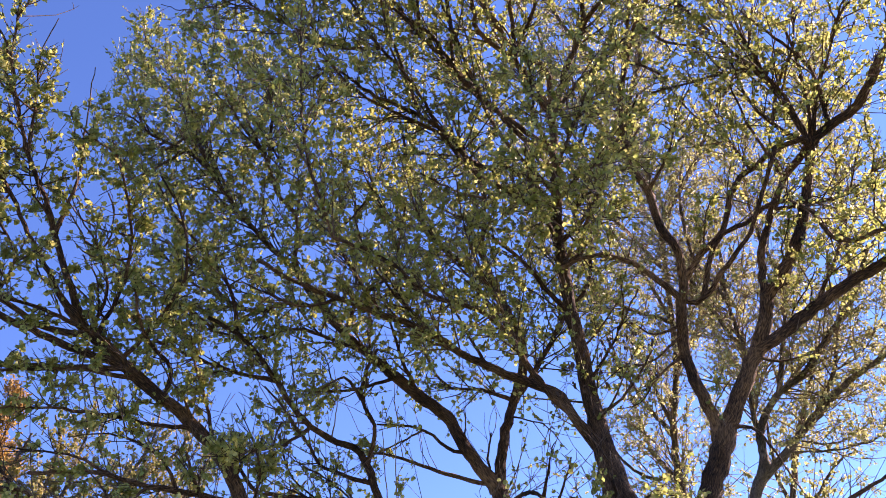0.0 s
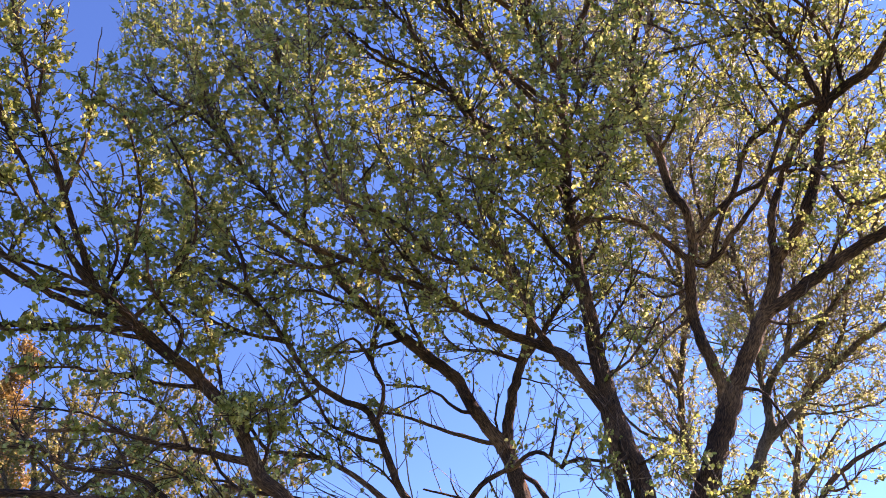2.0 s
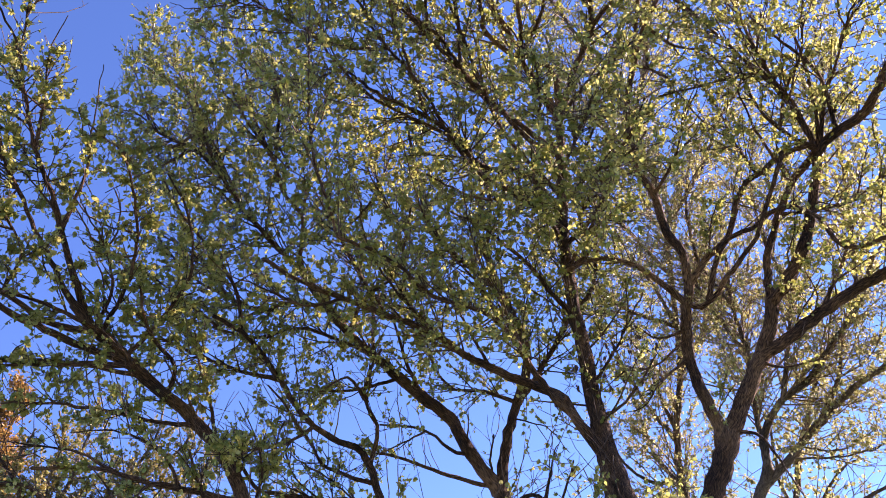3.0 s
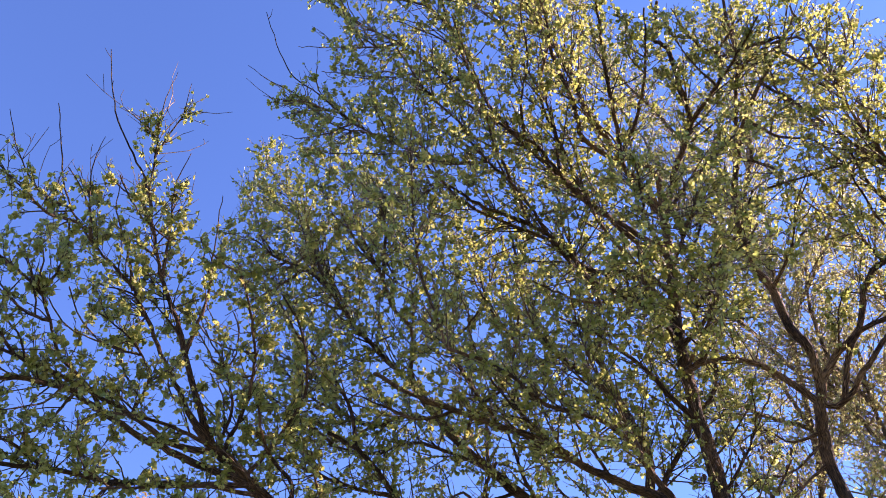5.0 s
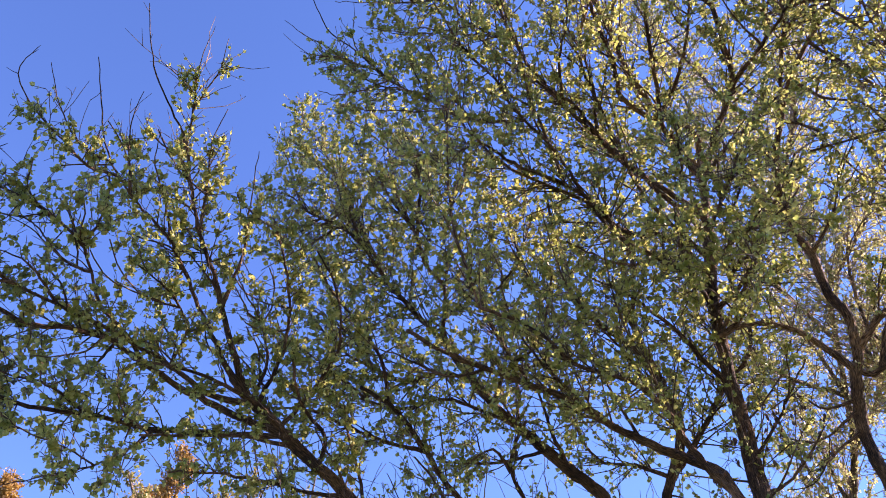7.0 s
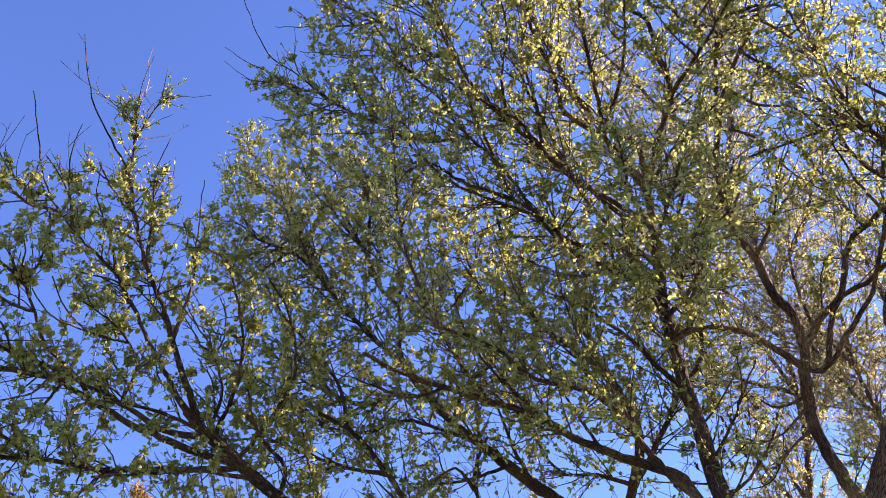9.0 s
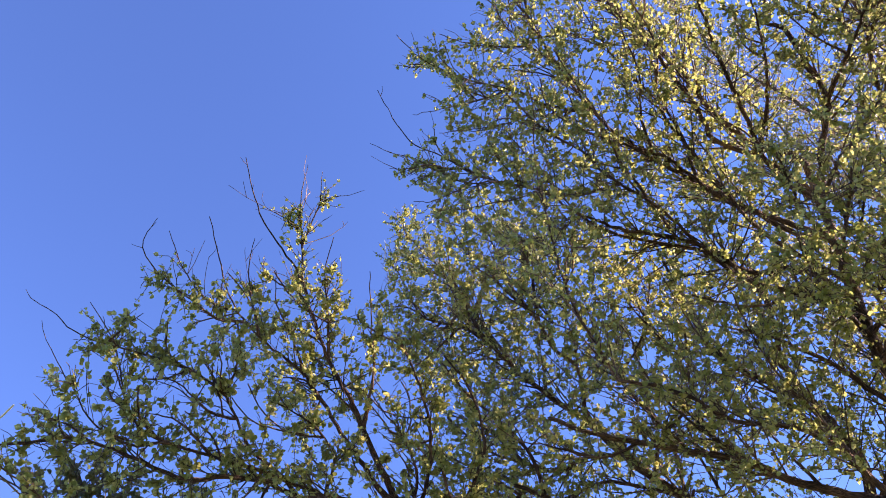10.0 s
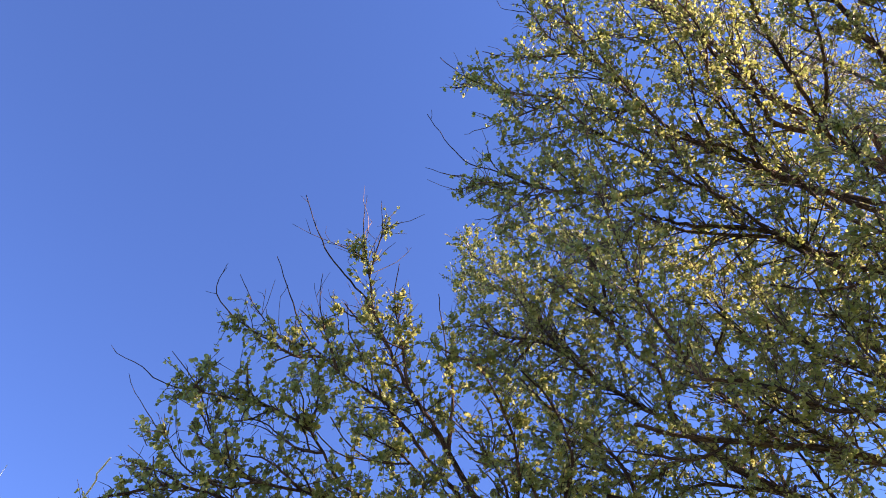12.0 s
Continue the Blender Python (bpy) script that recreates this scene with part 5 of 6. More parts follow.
tree.limb([(0.42, 7.60, 3.64), (0.12, 7.57, 3.84), (-0.09, 7.51, 4.12), (-0.38, 7.45, 4.37), (-0.50, 7.38, 4.65), (-0.71, 7.28, 4.98), (-0.91, 7.21, 5.17), (-1.22, 7.10, 5.43), (-1.41, 7.03, 5.57), (-1.88, 6.79, 5.95), (-2.08, 6.66, 6.14)], 0.073, 0.051, 0.3, 0.6)
tree.limb([(-1.94, 6.75, 6.01), (-2.14, 6.50, 6.47), (-2.35, 6.13, 7.05), (-2.53, 5.84, 7.41), (-2.62, 5.57, 7.80), (-2.73, 5.27, 8.21), (-2.85, 5.07, 8.38), (-3.01, 4.76, 8.68), (-3.08, 4.47, 9.03), (-3.09, 4.34, 9.20)], 0.040, 0.004, 1.6, 0.3)
tree.limb([(-2.69, 5.36, 8.08), (-2.64, 5.10, 8.51), (-2.61, 4.91, 8.76), (-2.54, 4.73, 9.01), (-2.46, 4.61, 9.20)], 0.015, 0.003, 0.3, 0)
tree.limb([(-2.65, 5.15, 8.43), (-2.51, 5.02, 8.70), (-2.40, 4.92, 8.87), (-2.32, 4.71, 9.14)], 0.013, 0.003, 0.4, 0)
tree.limb([(-2.08, 6.66, 6.14), (-2.23, 6.52, 6.35), (-2.44, 6.24, 6.69), (-2.72, 5.81, 7.14), (-2.97, 5.50, 7.31), (-3.17, 5.20, 7.47), (-3.28, 4.94, 7.67), (-3.32, 4.68, 7.95), (-3.35, 4.38, 8.26)], 0.032, 0.004, 1.6, 0.3)
tree.limb([(-3.17, 5.20, 7.47), (-3.39, 5.01, 7.40), (-3.55, 4.78, 7.47), (-3.69, 4.56, 7.52), (-3.79, 4.35, 7.59), (-3.84, 4.18, 7.69), (-3.79, 4.12, 7.82), (-3.71, 4.07, 7.93)], 0.017, 0.003, 0.9, 0)
tree.limb([(-3.21, 5.11, 7.54), (-3.45, 4.83, 7.52), (-3.57, 4.51, 7.67), (-3.61, 4.19, 7.88)], 0.012, 0.003, 1.2, 0)
tree.limb([(-3.07, 5.35, 7.39), (-3.11, 5.08, 7.75), (-3.07, 4.84, 8.07), (-3.00, 4.75, 8.23)], 0.017, 0.003, 1.4, 0)
tree.limb([(-1.55, 6.96, 5.69), (-1.92, 6.76, 5.73), (-2.31, 6.51, 5.81), (-2.55, 6.33, 5.87), (-2.78, 6.13, 5.94), (-2.99, 5.92, 6.00), (-3.29, 5.64, 5.95), (-3.55, 5.39, 5.82), (-4.07, 4.65, 5.81), (-4.26, 4.36, 5.63), (-4.47, 4.03, 5.38)], 0.039, 0.010, 1.3, 0.35)
tree.limb([(-1.86, 6.80, 5.93), (-2.23, 6.57, 5.88), (-2.56, 6.24, 5.98), (-2.80, 5.97, 6.00), (-2.99, 5.73, 6.01), (-3.29, 5.33, 5.95), (-3.51, 4.97, 5.89)], 0.033, 0.010, 1.3, 0.3)
tree.limb([(-2.76, 6.15, 5.93), (-2.94, 5.87, 6.13), (-3.08, 5.67, 6.17), (-3.15, 5.38, 6.38), (-3.19, 5.18, 6.50), (-3.09, 5.07, 6.65), (-3.00, 4.94, 6.80), (-2.97, 4.75, 6.95)], 0.021, 0.008, 1.5, 0.1)
tree.limb([(-3.19, 5.18, 6.50), (-3.37, 4.96, 6.60), (-3.58, 4.70, 6.61), (-4.01, 4.07, 6.46), (-4.11, 3.83, 6.49), (-4.20, 3.60, 6.49)], 0.016, 0.003, 1.6, 0)
tree.limb([(-3.50, 4.98, 5.89), (-3.66, 4.81, 5.92), (-3.71, 4.70, 5.98), (-3.75, 4.59, 6.07), (-3.77, 4.35, 6.33), (-3.79, 4.19, 6.47), (-3.88, 3.89, 6.64)], 0.015, 0.003, 1.4, 0)
tree.limb([(-3.88, 4.26, 6.51), (-3.76, 4.24, 6.63), (-3.55, 4.17, 6.69)], 0.011, 0.003, 1.2, 0)
tree.limb([(-3.51, 4.97, 5.89), (-3.73, 4.75, 5.77), (-3.90, 4.48, 5.81), (-3.98, 4.23, 5.95), (-4.04, 3.98, 6.09), (-4.07, 3.82, 6.18), (-4.07, 3.69, 6.28)], 0.013, 0.002, 1.3, 0)
tree.limb([(-4.07, 4.65, 5.81), (-4.08, 4.44, 5.79), (-4.08, 4.16, 5.68), (-4.07, 3.97, 5.55)], 0.013, 0.002, 1.4, 0)
tree.limb([(-1.52, 6.97, 5.67), (-2.13, 6.68, 5.53), (-2.60, 6.38, 5.38), (-3.06, 5.99, 5.30), (-3.38, 5.67, 5.17), (-3.74, 5.22, 5.08), (-3.96, 4.89, 4.96)], 0.031, 0.013, 1.3, 0.3)
tree.limb([(-2.24, 6.31, 6.76), (-2.07, 6.07, 7.31), (-2.03, 5.81, 7.71), (-1.99, 5.57, 8.07), (-1.97, 5.49, 8.20)], 0.022, 0.004, 1.6, 0.1)
tree.limb([(-2.51, 5.88, 7.35), (-2.47, 5.63, 7.86), (-2.46, 5.40, 8.23), (-2.32, 5.22, 8.58)], 0.020, 0.004, 1.6, 0.1)
tree.limb([(-1.83, 6.81, 5.91), (-1.60, 6.56, 6.38), (-1.55, 6.29, 6.73), (-1.61, 5.93, 7.10), (-1.71, 5.63, 7.35)], 0.024, 0.009, 1.6, 0.1)
tree.limb([(-1.60, 6.93, 5.72), (-1.25, 6.71, 6.08), (-1.03, 6.46, 6.44), (-1.09, 6.09, 6.87), (-1.26, 5.83, 7.08)], 0.024, 0.009, 1.6, 0.1)
tree.limb([(-2.60, 6.38, 5.38), (-2.76, 6.13, 4.96), (-2.95, 5.68, 4.57), (-3.07, 5.22, 4.25)], 0.016, 0.003, 1.5, 0.1)
tree.limb([(-3.06, 5.99, 5.30), (-3.26, 5.59, 5.33), (-3.43, 5.21, 5.18), (-3.53, 4.70, 5.12)], 0.016, 0.003, 1.5, 0.1)
tree.limb([(-2.56, 6.24, 5.98), (-2.41, 6.02, 6.25), (-2.51, 5.68, 6.37), (-2.64, 5.37, 6.38), (-2.68, 5.08, 6.44)], 0.017, 0.003, 1.4, 0.1)
tree.limb([(0.42, 7.60, 3.64), (0.12, 7.54, 3.74), (-0.40, 7.41, 3.81), (-0.73, 7.29, 3.87), (-0.97, 7.18, 3.95), (-1.19, 7.07, 4.01), (-1.54, 6.90, 3.99), (-1.74, 6.78, 3.97)], 0.066, 0.041, 0.2, 0.6)
tree.limb([(-1.74, 6.78, 3.97), (-2.13, 6.64, 4.00), (-2.49, 6.48, 3.96), (-2.86, 6.28, 3.96), (-3.30, 5.99, 4.03)], 0.037, 0.026, 0.3, 0.5)
tree.limb([(-1.10, 7.11, 3.98), (-1.23, 7.04, 4.15), (-1.43, 6.95, 4.22), (-1.68, 6.84, 4.24), (-1.90, 6.72, 4.24), (-2.09, 6.60, 4.35), (-2.28, 6.48, 4.32)], 0.029, 0.015, 0.225, 0.3)
tree.limb([(-1.74, 6.78, 3.97), (-1.95, 6.70, 4.14), (-2.11, 6.64, 4.29), (-2.19, 6.59, 4.38), (-2.32, 6.53, 4.56)], 0.021, 0.013, 0.125, 0.3)
tree.limb([(-1.74, 6.78, 3.97), (-2.01, 6.68, 3.85), (-2.25, 6.55, 3.75), (-2.43, 6.41, 3.70), (-2.65, 6.24, 3.62)], 0.025, 0.015, 0.3, 0.3)
tree.limb([(-0.41, 7.42, 4.47), (-0.71, 7.33, 4.52), (-1.01, 7.22, 4.57), (-1.24, 7.11, 4.56), (-1.55, 6.94, 4.62), (-1.82, 6.78, 4.58), (-2.09, 6.62, 4.51)], 0.036, 0.015, 0.25, 0.3)
tree.limb([(-1.21, 7.11, 5.41), (-1.14, 6.97, 5.64), (-1.32, 6.73, 5.81), (-1.41, 6.54, 5.94), (-1.44, 6.23, 6.17)], 0.024, 0.011, 1.3, 0.2)
tree.limb([(-1.41, 7.03, 5.57), (-1.71, 6.85, 5.56), (-1.97, 6.67, 5.50), (-2.27, 6.42, 5.35), (-2.59, 6.10, 5.16)], 0.024, 0.011, 1.3, 0.2)
tree.limb([(-0.54, 7.35, 4.72), (-0.45, 7.09, 4.75), (-0.61, 6.69, 4.63), (-0.78, 6.15, 4.41)], 0.017, 0.003, 0.6, 0.1)
# two bare twigs, the sun glare on them painted as pale wood
tree.limb([(-4.47, 4.03, 5.38), (-4.21, 3.84, 5.28), (-4.01, 3.68, 5.27), (-3.79, 3.54, 5.24)], 0.007, 0.007, 0, 0, mat=BLEACHED_SUNLIT)
tree.limb([(-4.47, 4.03, 5.38), (-4.88, 3.51, 5.19), (-4.87, 3.56, 5.38), (-4.88, 3.60, 5.56)], 0.005, 0.003, 0, 0, mat=BLEACHED_SUNLIT)
tree.limb([(-1.41, 7.03, 5.57), (-1.68, 6.76, 5.81), (-1.90, 6.55, 5.86), (-2.19, 6.27, 5.88), (-2.47, 5.97, 5.79), (-2.68, 5.73, 5.68)], 0.028, 0.011, 1.3, 0.15)
tree.limb([(-0.91, 7.21, 5.17), (-1.25, 7.04, 5.12), (-1.59, 6.77, 5.09), (-1.98, 6.42, 4.99), (-2.26, 6.11, 4.82)], 0.024, 0.008, 1.5, 0.15)
tree.limb([(-0.71, 7.28, 4.98), (-0.79, 7.01, 5.29), (-0.87, 6.75, 5.48), (-0.92, 6.45, 5.70)], 0.021, 0.008, 1.3, 0.15)
tree.limb([(-1.88, 6.79, 5.95), (-1.76, 6.60, 6.27), (-1.81, 6.32, 6.54), (-1.96, 6.02, 6.72), (-2.05, 5.76, 6.87)], 0.022, 0.004, 1.3, 0.1)
tree.limb([(-2.99, 5.73, 6.01), (-3.05, 5.60, 5.68), (-3.15, 5.39, 5.47), (-3.24, 5.10, 5.26)], 0.016, 0.003, 1.4, 0.05)
tree.limb([(-2.99, 5.92, 6.00), (-3.04, 5.72, 5.53), (-3.15, 5.39, 5.20), (-3.22, 5.06, 5.02)], 0.016, 0.003, 1.4, 0.05)
tree.limb([(-3.29, 5.33, 5.95), (-3.39, 5.00, 6.04), (-3.47, 4.75, 6.00), (-3.56, 4.46, 5.85)], 0.016, 0.003, 1.4, 0.05)
tree.limb([(-3.15, 5.38, 6.38), (-3.30, 5.15, 6.31), (-3.41, 4.80, 6.30), (-3.50, 4.51, 6.21)], 0.014, 0.003, 1.3, 0.05)
tree.limb([(-2.72, 5.81, 7.14), (-2.77, 5.52, 7.41), (-2.84, 5.18, 7.61), (-2.77, 4.92, 7.81)], 0.017, 0.004, 1.2, 0.05)
tree.limb([(-0.91, 7.21, 5.17), (-1.00, 6.99, 5.37), (-1.13, 6.78, 5.47), (-1.22, 6.51, 5.61)], 0.019, 0.004, 1.1, 0.1)
tree.limb([(-1.01, 7.22, 4.57), (-1.14, 7.08, 4.80), (-1.36, 6.93, 4.91), (-1.62, 6.77, 4.91), (-1.86, 6.63, 4.82)], 0.019, 0.004, 0.275, 0.1)
tree.limb([(-0.38, 7.45, 4.37), (-0.29, 7.26, 4.70), (-0.38, 7.01, 4.99), (-0.51, 6.78, 5.19)], 0.019, 0.004, 1, 0.1)
tree.limb([(-1.55, 6.94, 4.62), (-1.79, 6.79, 4.71), (-2.07, 6.60, 4.70), (-2.31, 6.42, 4.65)], 0.016, 0.004, 0.3, 0.1)
tree.limb([(-0.73, 7.29, 3.87), (-0.87, 7.09, 4.13), (-1.09, 6.86, 4.25), (-1.29, 6.64, 4.28)], 0.016, 0.004, 0.225, 0.1)
tree.limb([(-0.38, 7.45, 4.37), (-0.40, 7.19, 4.68), (-0.34, 6.83, 4.95)], 0.007, 0.003, 0, 0, mat=TWIG_TAN)
tree.limb([(-0.09, 7.51, 4.12), (-0.16, 7.22, 4.40), (-0.13, 6.91, 4.60)], 0.007, 0.003, 0, 0, mat=TWIG_TAN)
tree.limb([(0.06, 7.56, 3.91), (-0.17, 7.49, 4.04), (-0.40, 7.41, 4.15), (-0.63, 7.32, 4.27), (-0.77, 7.20, 4.45), (-0.87, 7.09, 4.65), (-0.93, 7.00, 4.82)], 0.023, 0.011, 0.25, 0.3)
tree.limb([(0.05, 7.56, 3.92), (-0.24, 7.46, 3.94), (-0.49, 7.35, 3.96), (-0.68, 7.22, 4.10), (-0.79, 7.11, 4.23)], 0.021, 0.008, 0.2, 0.3)
tree.limb([(-0.45, 7.40, 3.82), (-0.62, 7.19, 3.73), (-0.76, 6.93, 3.53)], 0.024, 0.021, 0.1, 0.5)
tree.limb([(-1.24, 7.11, 4.56), (-1.37, 7.04, 4.39), (-1.53, 6.94, 4.30), (-1.75, 6.74, 4.24)], 0.016, 0.004, 0.25, 0.2)
tree.limb([(-1.43, 6.95, 4.22), (-1.52, 6.86, 4.41), (-1.64, 6.77, 4.55), (-1.76, 6.68, 4.66)], 0.013, 0.004, 0.2, 0.2)
tree.limb([(-0.63, 7.32, 4.27), (-0.89, 7.17, 4.26), (-1.11, 7.02, 4.23), (-1.31, 6.86, 4.11)], 0.011, 0.003, 0.25, 0.2)
tree.limb([(-0.76, 7.32, 4.54), (-0.90, 7.14, 4.67), (-1.02, 6.92, 4.77), (-1.15, 6.78, 4.76)], 0.011, 0.003, 0.3, 0.1)
tree.limb([(-0.97, 7.18, 3.95), (-1.14, 7.10, 3.80), (-1.38, 6.95, 3.69), (-1.62, 6.77, 3.67)], 0.013, 0.003, 0.2, 0.2)
tree.limb([(-1.56, 6.43, 6.56), (-1.71, 6.36, 6.49), (-1.87, 6.28, 6.46), (-1.99, 6.16, 6.52)], 0.010, 0.006, 1.5, 0.12)
tree.limb([(-2.68, 5.87, 7.09), (-2.80, 5.82, 7.15), (-2.99, 5.82, 7.21), (-3.16, 5.80, 7.28)], 0.010, 0.006, 1.1, 0.12)
tree.limb([(-3.96, 4.89, 4.96), (-4.05, 4.62, 5.11), (-4.20, 4.39, 5.21), (-4.36, 4.14, 5.31)], 0.009, 0.006, 1.1, 0.12)
tree.limb([(-3.23, 5.27, 6.34), (-3.28, 5.21, 6.55), (-3.37, 5.12, 6.77), (-3.51, 5.03, 6.97)], 0.009, 0.006, 1.1, 0.12)
tree.limb([(-3.73, 4.65, 6.01), (-3.86, 4.57, 6.10), (-3.91, 4.51, 6.18), (-3.98, 4.47, 6.34)], 0.008, 0.006, 1.1, 0.12)
tree.limb([(-2.53, 6.17, 5.20), (-2.68, 5.94, 5.25), (-2.73, 5.77, 5.35), (-2.72, 5.57, 5.52)], 0.008, 0.006, 1.1, 0.12)
tree.limb([(-2.64, 5.51, 7.88), (-2.71, 5.31, 7.91), (-2.83, 5.15, 7.88), (-2.93, 5.00, 7.93)], 0.010, 0.006, 1.1, 0.12)
tree.limb([(-2.49, 6.16, 6.10), (-2.57, 6.13, 6.21), (-2.72, 6.13, 6.42), (-2.79, 6.13, 6.62)], 0.010, 0.006, 1.1, 0.12)
tree.limb([(-1.55, 6.29, 6.73), (-1.75, 6.22, 6.72), (-1.97, 6.14, 6.79), (-2.12, 6.00, 6.93)], 0.011, 0.006, 1.5, 0.12)
tree.limb([(-2.46, 5.82, 6.34), (-2.54, 5.60, 6.39), (-2.69, 5.43, 6.44), (-2.83, 5.30, 6.50)], 0.008, 0.006, 1.5, 0.12)
tree.limb([(-3.61, 4.86, 5.91), (-3.57, 4.61, 5.87), (-3.51, 4.45, 5.85), (-3.41, 4.24, 5.89)], 0.010, 0.006, 1.5, 0.12)
tree.limb([(-1.63, 5.85, 7.17), (-1.67, 5.57, 7.13), (-1.79, 5.32, 7.05), (-1.91, 5.06, 7.04)], 0.008, 0.006, 1.5, 0.12)
tree.limb([(-1.81, 6.70, 6.11), (-1.84, 6.64, 6.29), (-1.86, 6.54, 6.42), (-2.00, 6.47, 6.63)], 0.010, 0.006, 1.5, 0.12)
tree.limb([(-3.32, 5.47, 5.29), (-3.49, 5.41, 5.41), (-3.65, 5.41, 5.53), (-3.72, 5.34, 5.78)], 0.007, 0.006, 1.5, 0.12)
tree.limb([(-3.46, 4.86, 6.62), (-3.52, 4.68, 6.61), (-3.48, 4.50, 6.62), (-3.41, 4.34, 6.70)], 0.009, 0.006, 1.5, 0.12)
tree.limb([(-2.57, 5.73, 7.56), (-2.74, 5.70, 7.66), (-2.95, 5.65, 7.84), (-3.16, 5.65, 7.98)], 0.011, 0.006, 1.5, 0.12)
tree.limb([(-2.46, 5.82, 6.34), (-2.70, 5.66, 6.33), (-3.00, 5.46, 6.36), (-3.17, 5.25, 6.53)], 0.008, 0.006, 1.5, 0.12)
tree.limb([(-1.81, 6.32, 6.54), (-1.94, 6.25, 6.63), (-2.02, 6.19, 6.77), (-2.12, 6.15, 6.91)], 0.009, 0.006, 1.5, 0.12)
tree.limb([(-3.10, 5.17, 7.63), (-3.13, 5.05, 7.68), (-3.20, 4.97, 7.79), (-3.27, 4.83, 7.85)], 0.009, 0.006, 1.5, 0.12)
tree.limb([(-4.07, 4.65, 5.81), (-4.10, 4.46, 5.71), (-4.08, 4.32, 5.71), (-3.99, 4.15, 5.74)], 0.010, 0.006, 1.5, 0.12)
tree.limb([(-4.05, 4.62, 5.11), (-4.27, 4.51, 5.19), (-4.38, 4.35, 5.27), (-4.60, 4.25, 5.40)], 0.006, 0.006, 1.5, 0.12)
tree.limb([(-2.04, 5.97, 7.48), (-2.11, 5.87, 7.55), (-2.14, 5.85, 7.71), (-2.19, 5.77, 7.87)], 0.009, 0.006, 1.5, 0.12)
tree.limb([(-3.23, 5.41, 5.96), (-3.28, 5.29, 6.10), (-3.41, 5.18, 6.23), (-3.52, 5.10, 6.33)], 0.010, 0.006, 1.5, 0.12)
tree.limb([(-2.84, 6.19, 5.34), (-2.91, 6.18, 5.58), (-3.03, 6.12, 5.73), (-3.25, 6.10, 5.92)], 0.011, 0.006, 1.5, 0.12)
tree.limb([(-3.73, 4.65, 6.01), (-3.71, 4.46, 6.08), (-3.69, 4.31, 6.10), (-3.69, 4.19, 6.19)], 0.008, 0.006, 1.5, 0.12)
tree.limb([(-2.83, 5.98, 4.81), (-2.96, 5.71, 4.81), (-3.16, 5.49, 4.80), (-3.30, 5.24, 4.82)], 0.007, 0.006, 1.1, 0.12)
tree.limb([(-2.33, 6.12, 5.84), (-2.45, 5.99, 5.85), (-2.53, 5.84, 5.89), (-2.59, 5.65, 5.95)], 0.010, 0.006, 1.5, 0.12)
tree.limb([(-3.19, 5.18, 6.50), (-3.19, 5.02, 6.54), (-3.13, 4.89, 6.63), (-3.14, 4.72, 6.74)], 0.009, 0.006, 1.5, 0.12)
tree.limb([(-1.75, 6.73, 6.07), (-1.86, 6.58, 6.14), (-1.99, 6.47, 6.24), (-2.13, 6.37, 6.31)], 0.010, 0.006, 1.5, 0.12)
tree.limb([(-1.81, 6.32, 6.54), (-1.72, 6.25, 6.70), (-1.70, 6.12, 6.85), (-1.75, 6.00, 7.00)], 0.009, 0.006, 1.5, 0.12)
tree.limb([(-3.30, 5.15, 6.31), (-3.40, 5.01, 6.38), (-3.49, 4.82, 6.44), (-3.63, 4.73, 6.46)], 0.007, 0.006, 1.5, 0.12)
tree.limb([(-3.22, 5.11, 7.53), (-3.34, 5.06, 7.47), (-3.47, 5.01, 7.41), (-3.61, 4.98, 7.36)], 0.009, 0.006, 1.5, 0.12)
tree.limb([(-2.46, 5.82, 6.34), (-2.75, 5.69, 6.36), (-2.94, 5.49, 6.48), (-3.06, 5.30, 6.71)], 0.008, 0.006, 1.5, 0.12)
tree.limb([(-2.18, 6.58, 6.27), (-2.29, 6.40, 6.30), (-2.32, 6.24, 6.38), (-2.31, 6.08, 6.52)], 0.010, 0.006, 1.5, 0.12)
tree.limb([(-3.46, 4.86, 6.62), (-3.53, 4.75, 6.44), (-3.61, 4.55, 6.27), (-3.67, 4.39, 6.22)], 0.009, 0.006, 1.5, 0.12)
tree.limb([(-3.96, 4.89, 4.96), (-4.12, 4.76, 5.11), (-4.31, 4.56, 5.26), (-4.50, 4.38, 5.37)], 0.009, 0.006, 1.5, 0.12)
tree.limb([(-3.62, 4.86, 5.82), (-3.67, 4.72, 5.76), (-3.69, 4.57, 5.69), (-3.74, 4.44, 5.69)], 0.008, 0.006, 1.5, 0.12)
tree.limb([(-2.48, 5.69, 7.74), (-2.61, 5.42, 7.69), (-2.71, 5.12, 7.70), (-2.76, 4.85, 7.75)], 0.010, 0.006, 1.5, 0.12)
tree.limb([(-2.26, 6.29, 6.81), (-2.36, 6.15, 6.95), (-2.50, 6.00, 7.07), (-2.68, 5.87, 7.17)], 0.011, 0.006, 1.5, 0.12)
tree.finish()

tree = Tree("backlit_tree", "backlit tree with spring leaves coloured sunlit yellow, behind the dark forked one", BARK_GREY, LEAF_BACKLIT, TWIG_TAN, (5.05, 9.42, 0), 0.034, True, 2.4, 92, 2.5, 1.0)
tree.trunk([(5.05, 9.42, 3.97), (5.27, 9.25, 4.41), (5.62, 8.98, 4.91), (5.82, 8.79, 5.32)], 0.092, 0.069, 0.2, 0.6)
tree.limb([(5.81, 8.80, 5.30), (5.87, 8.68, 5.73), (6.13, 8.43, 6.09), (6.43, 8.17, 6.25), (6.71, 7.87, 6.57), (7.01, 7.52, 6.93), (7.25, 7.15, 7.46)], 0.053, 0.031, 2.2, 0.25)
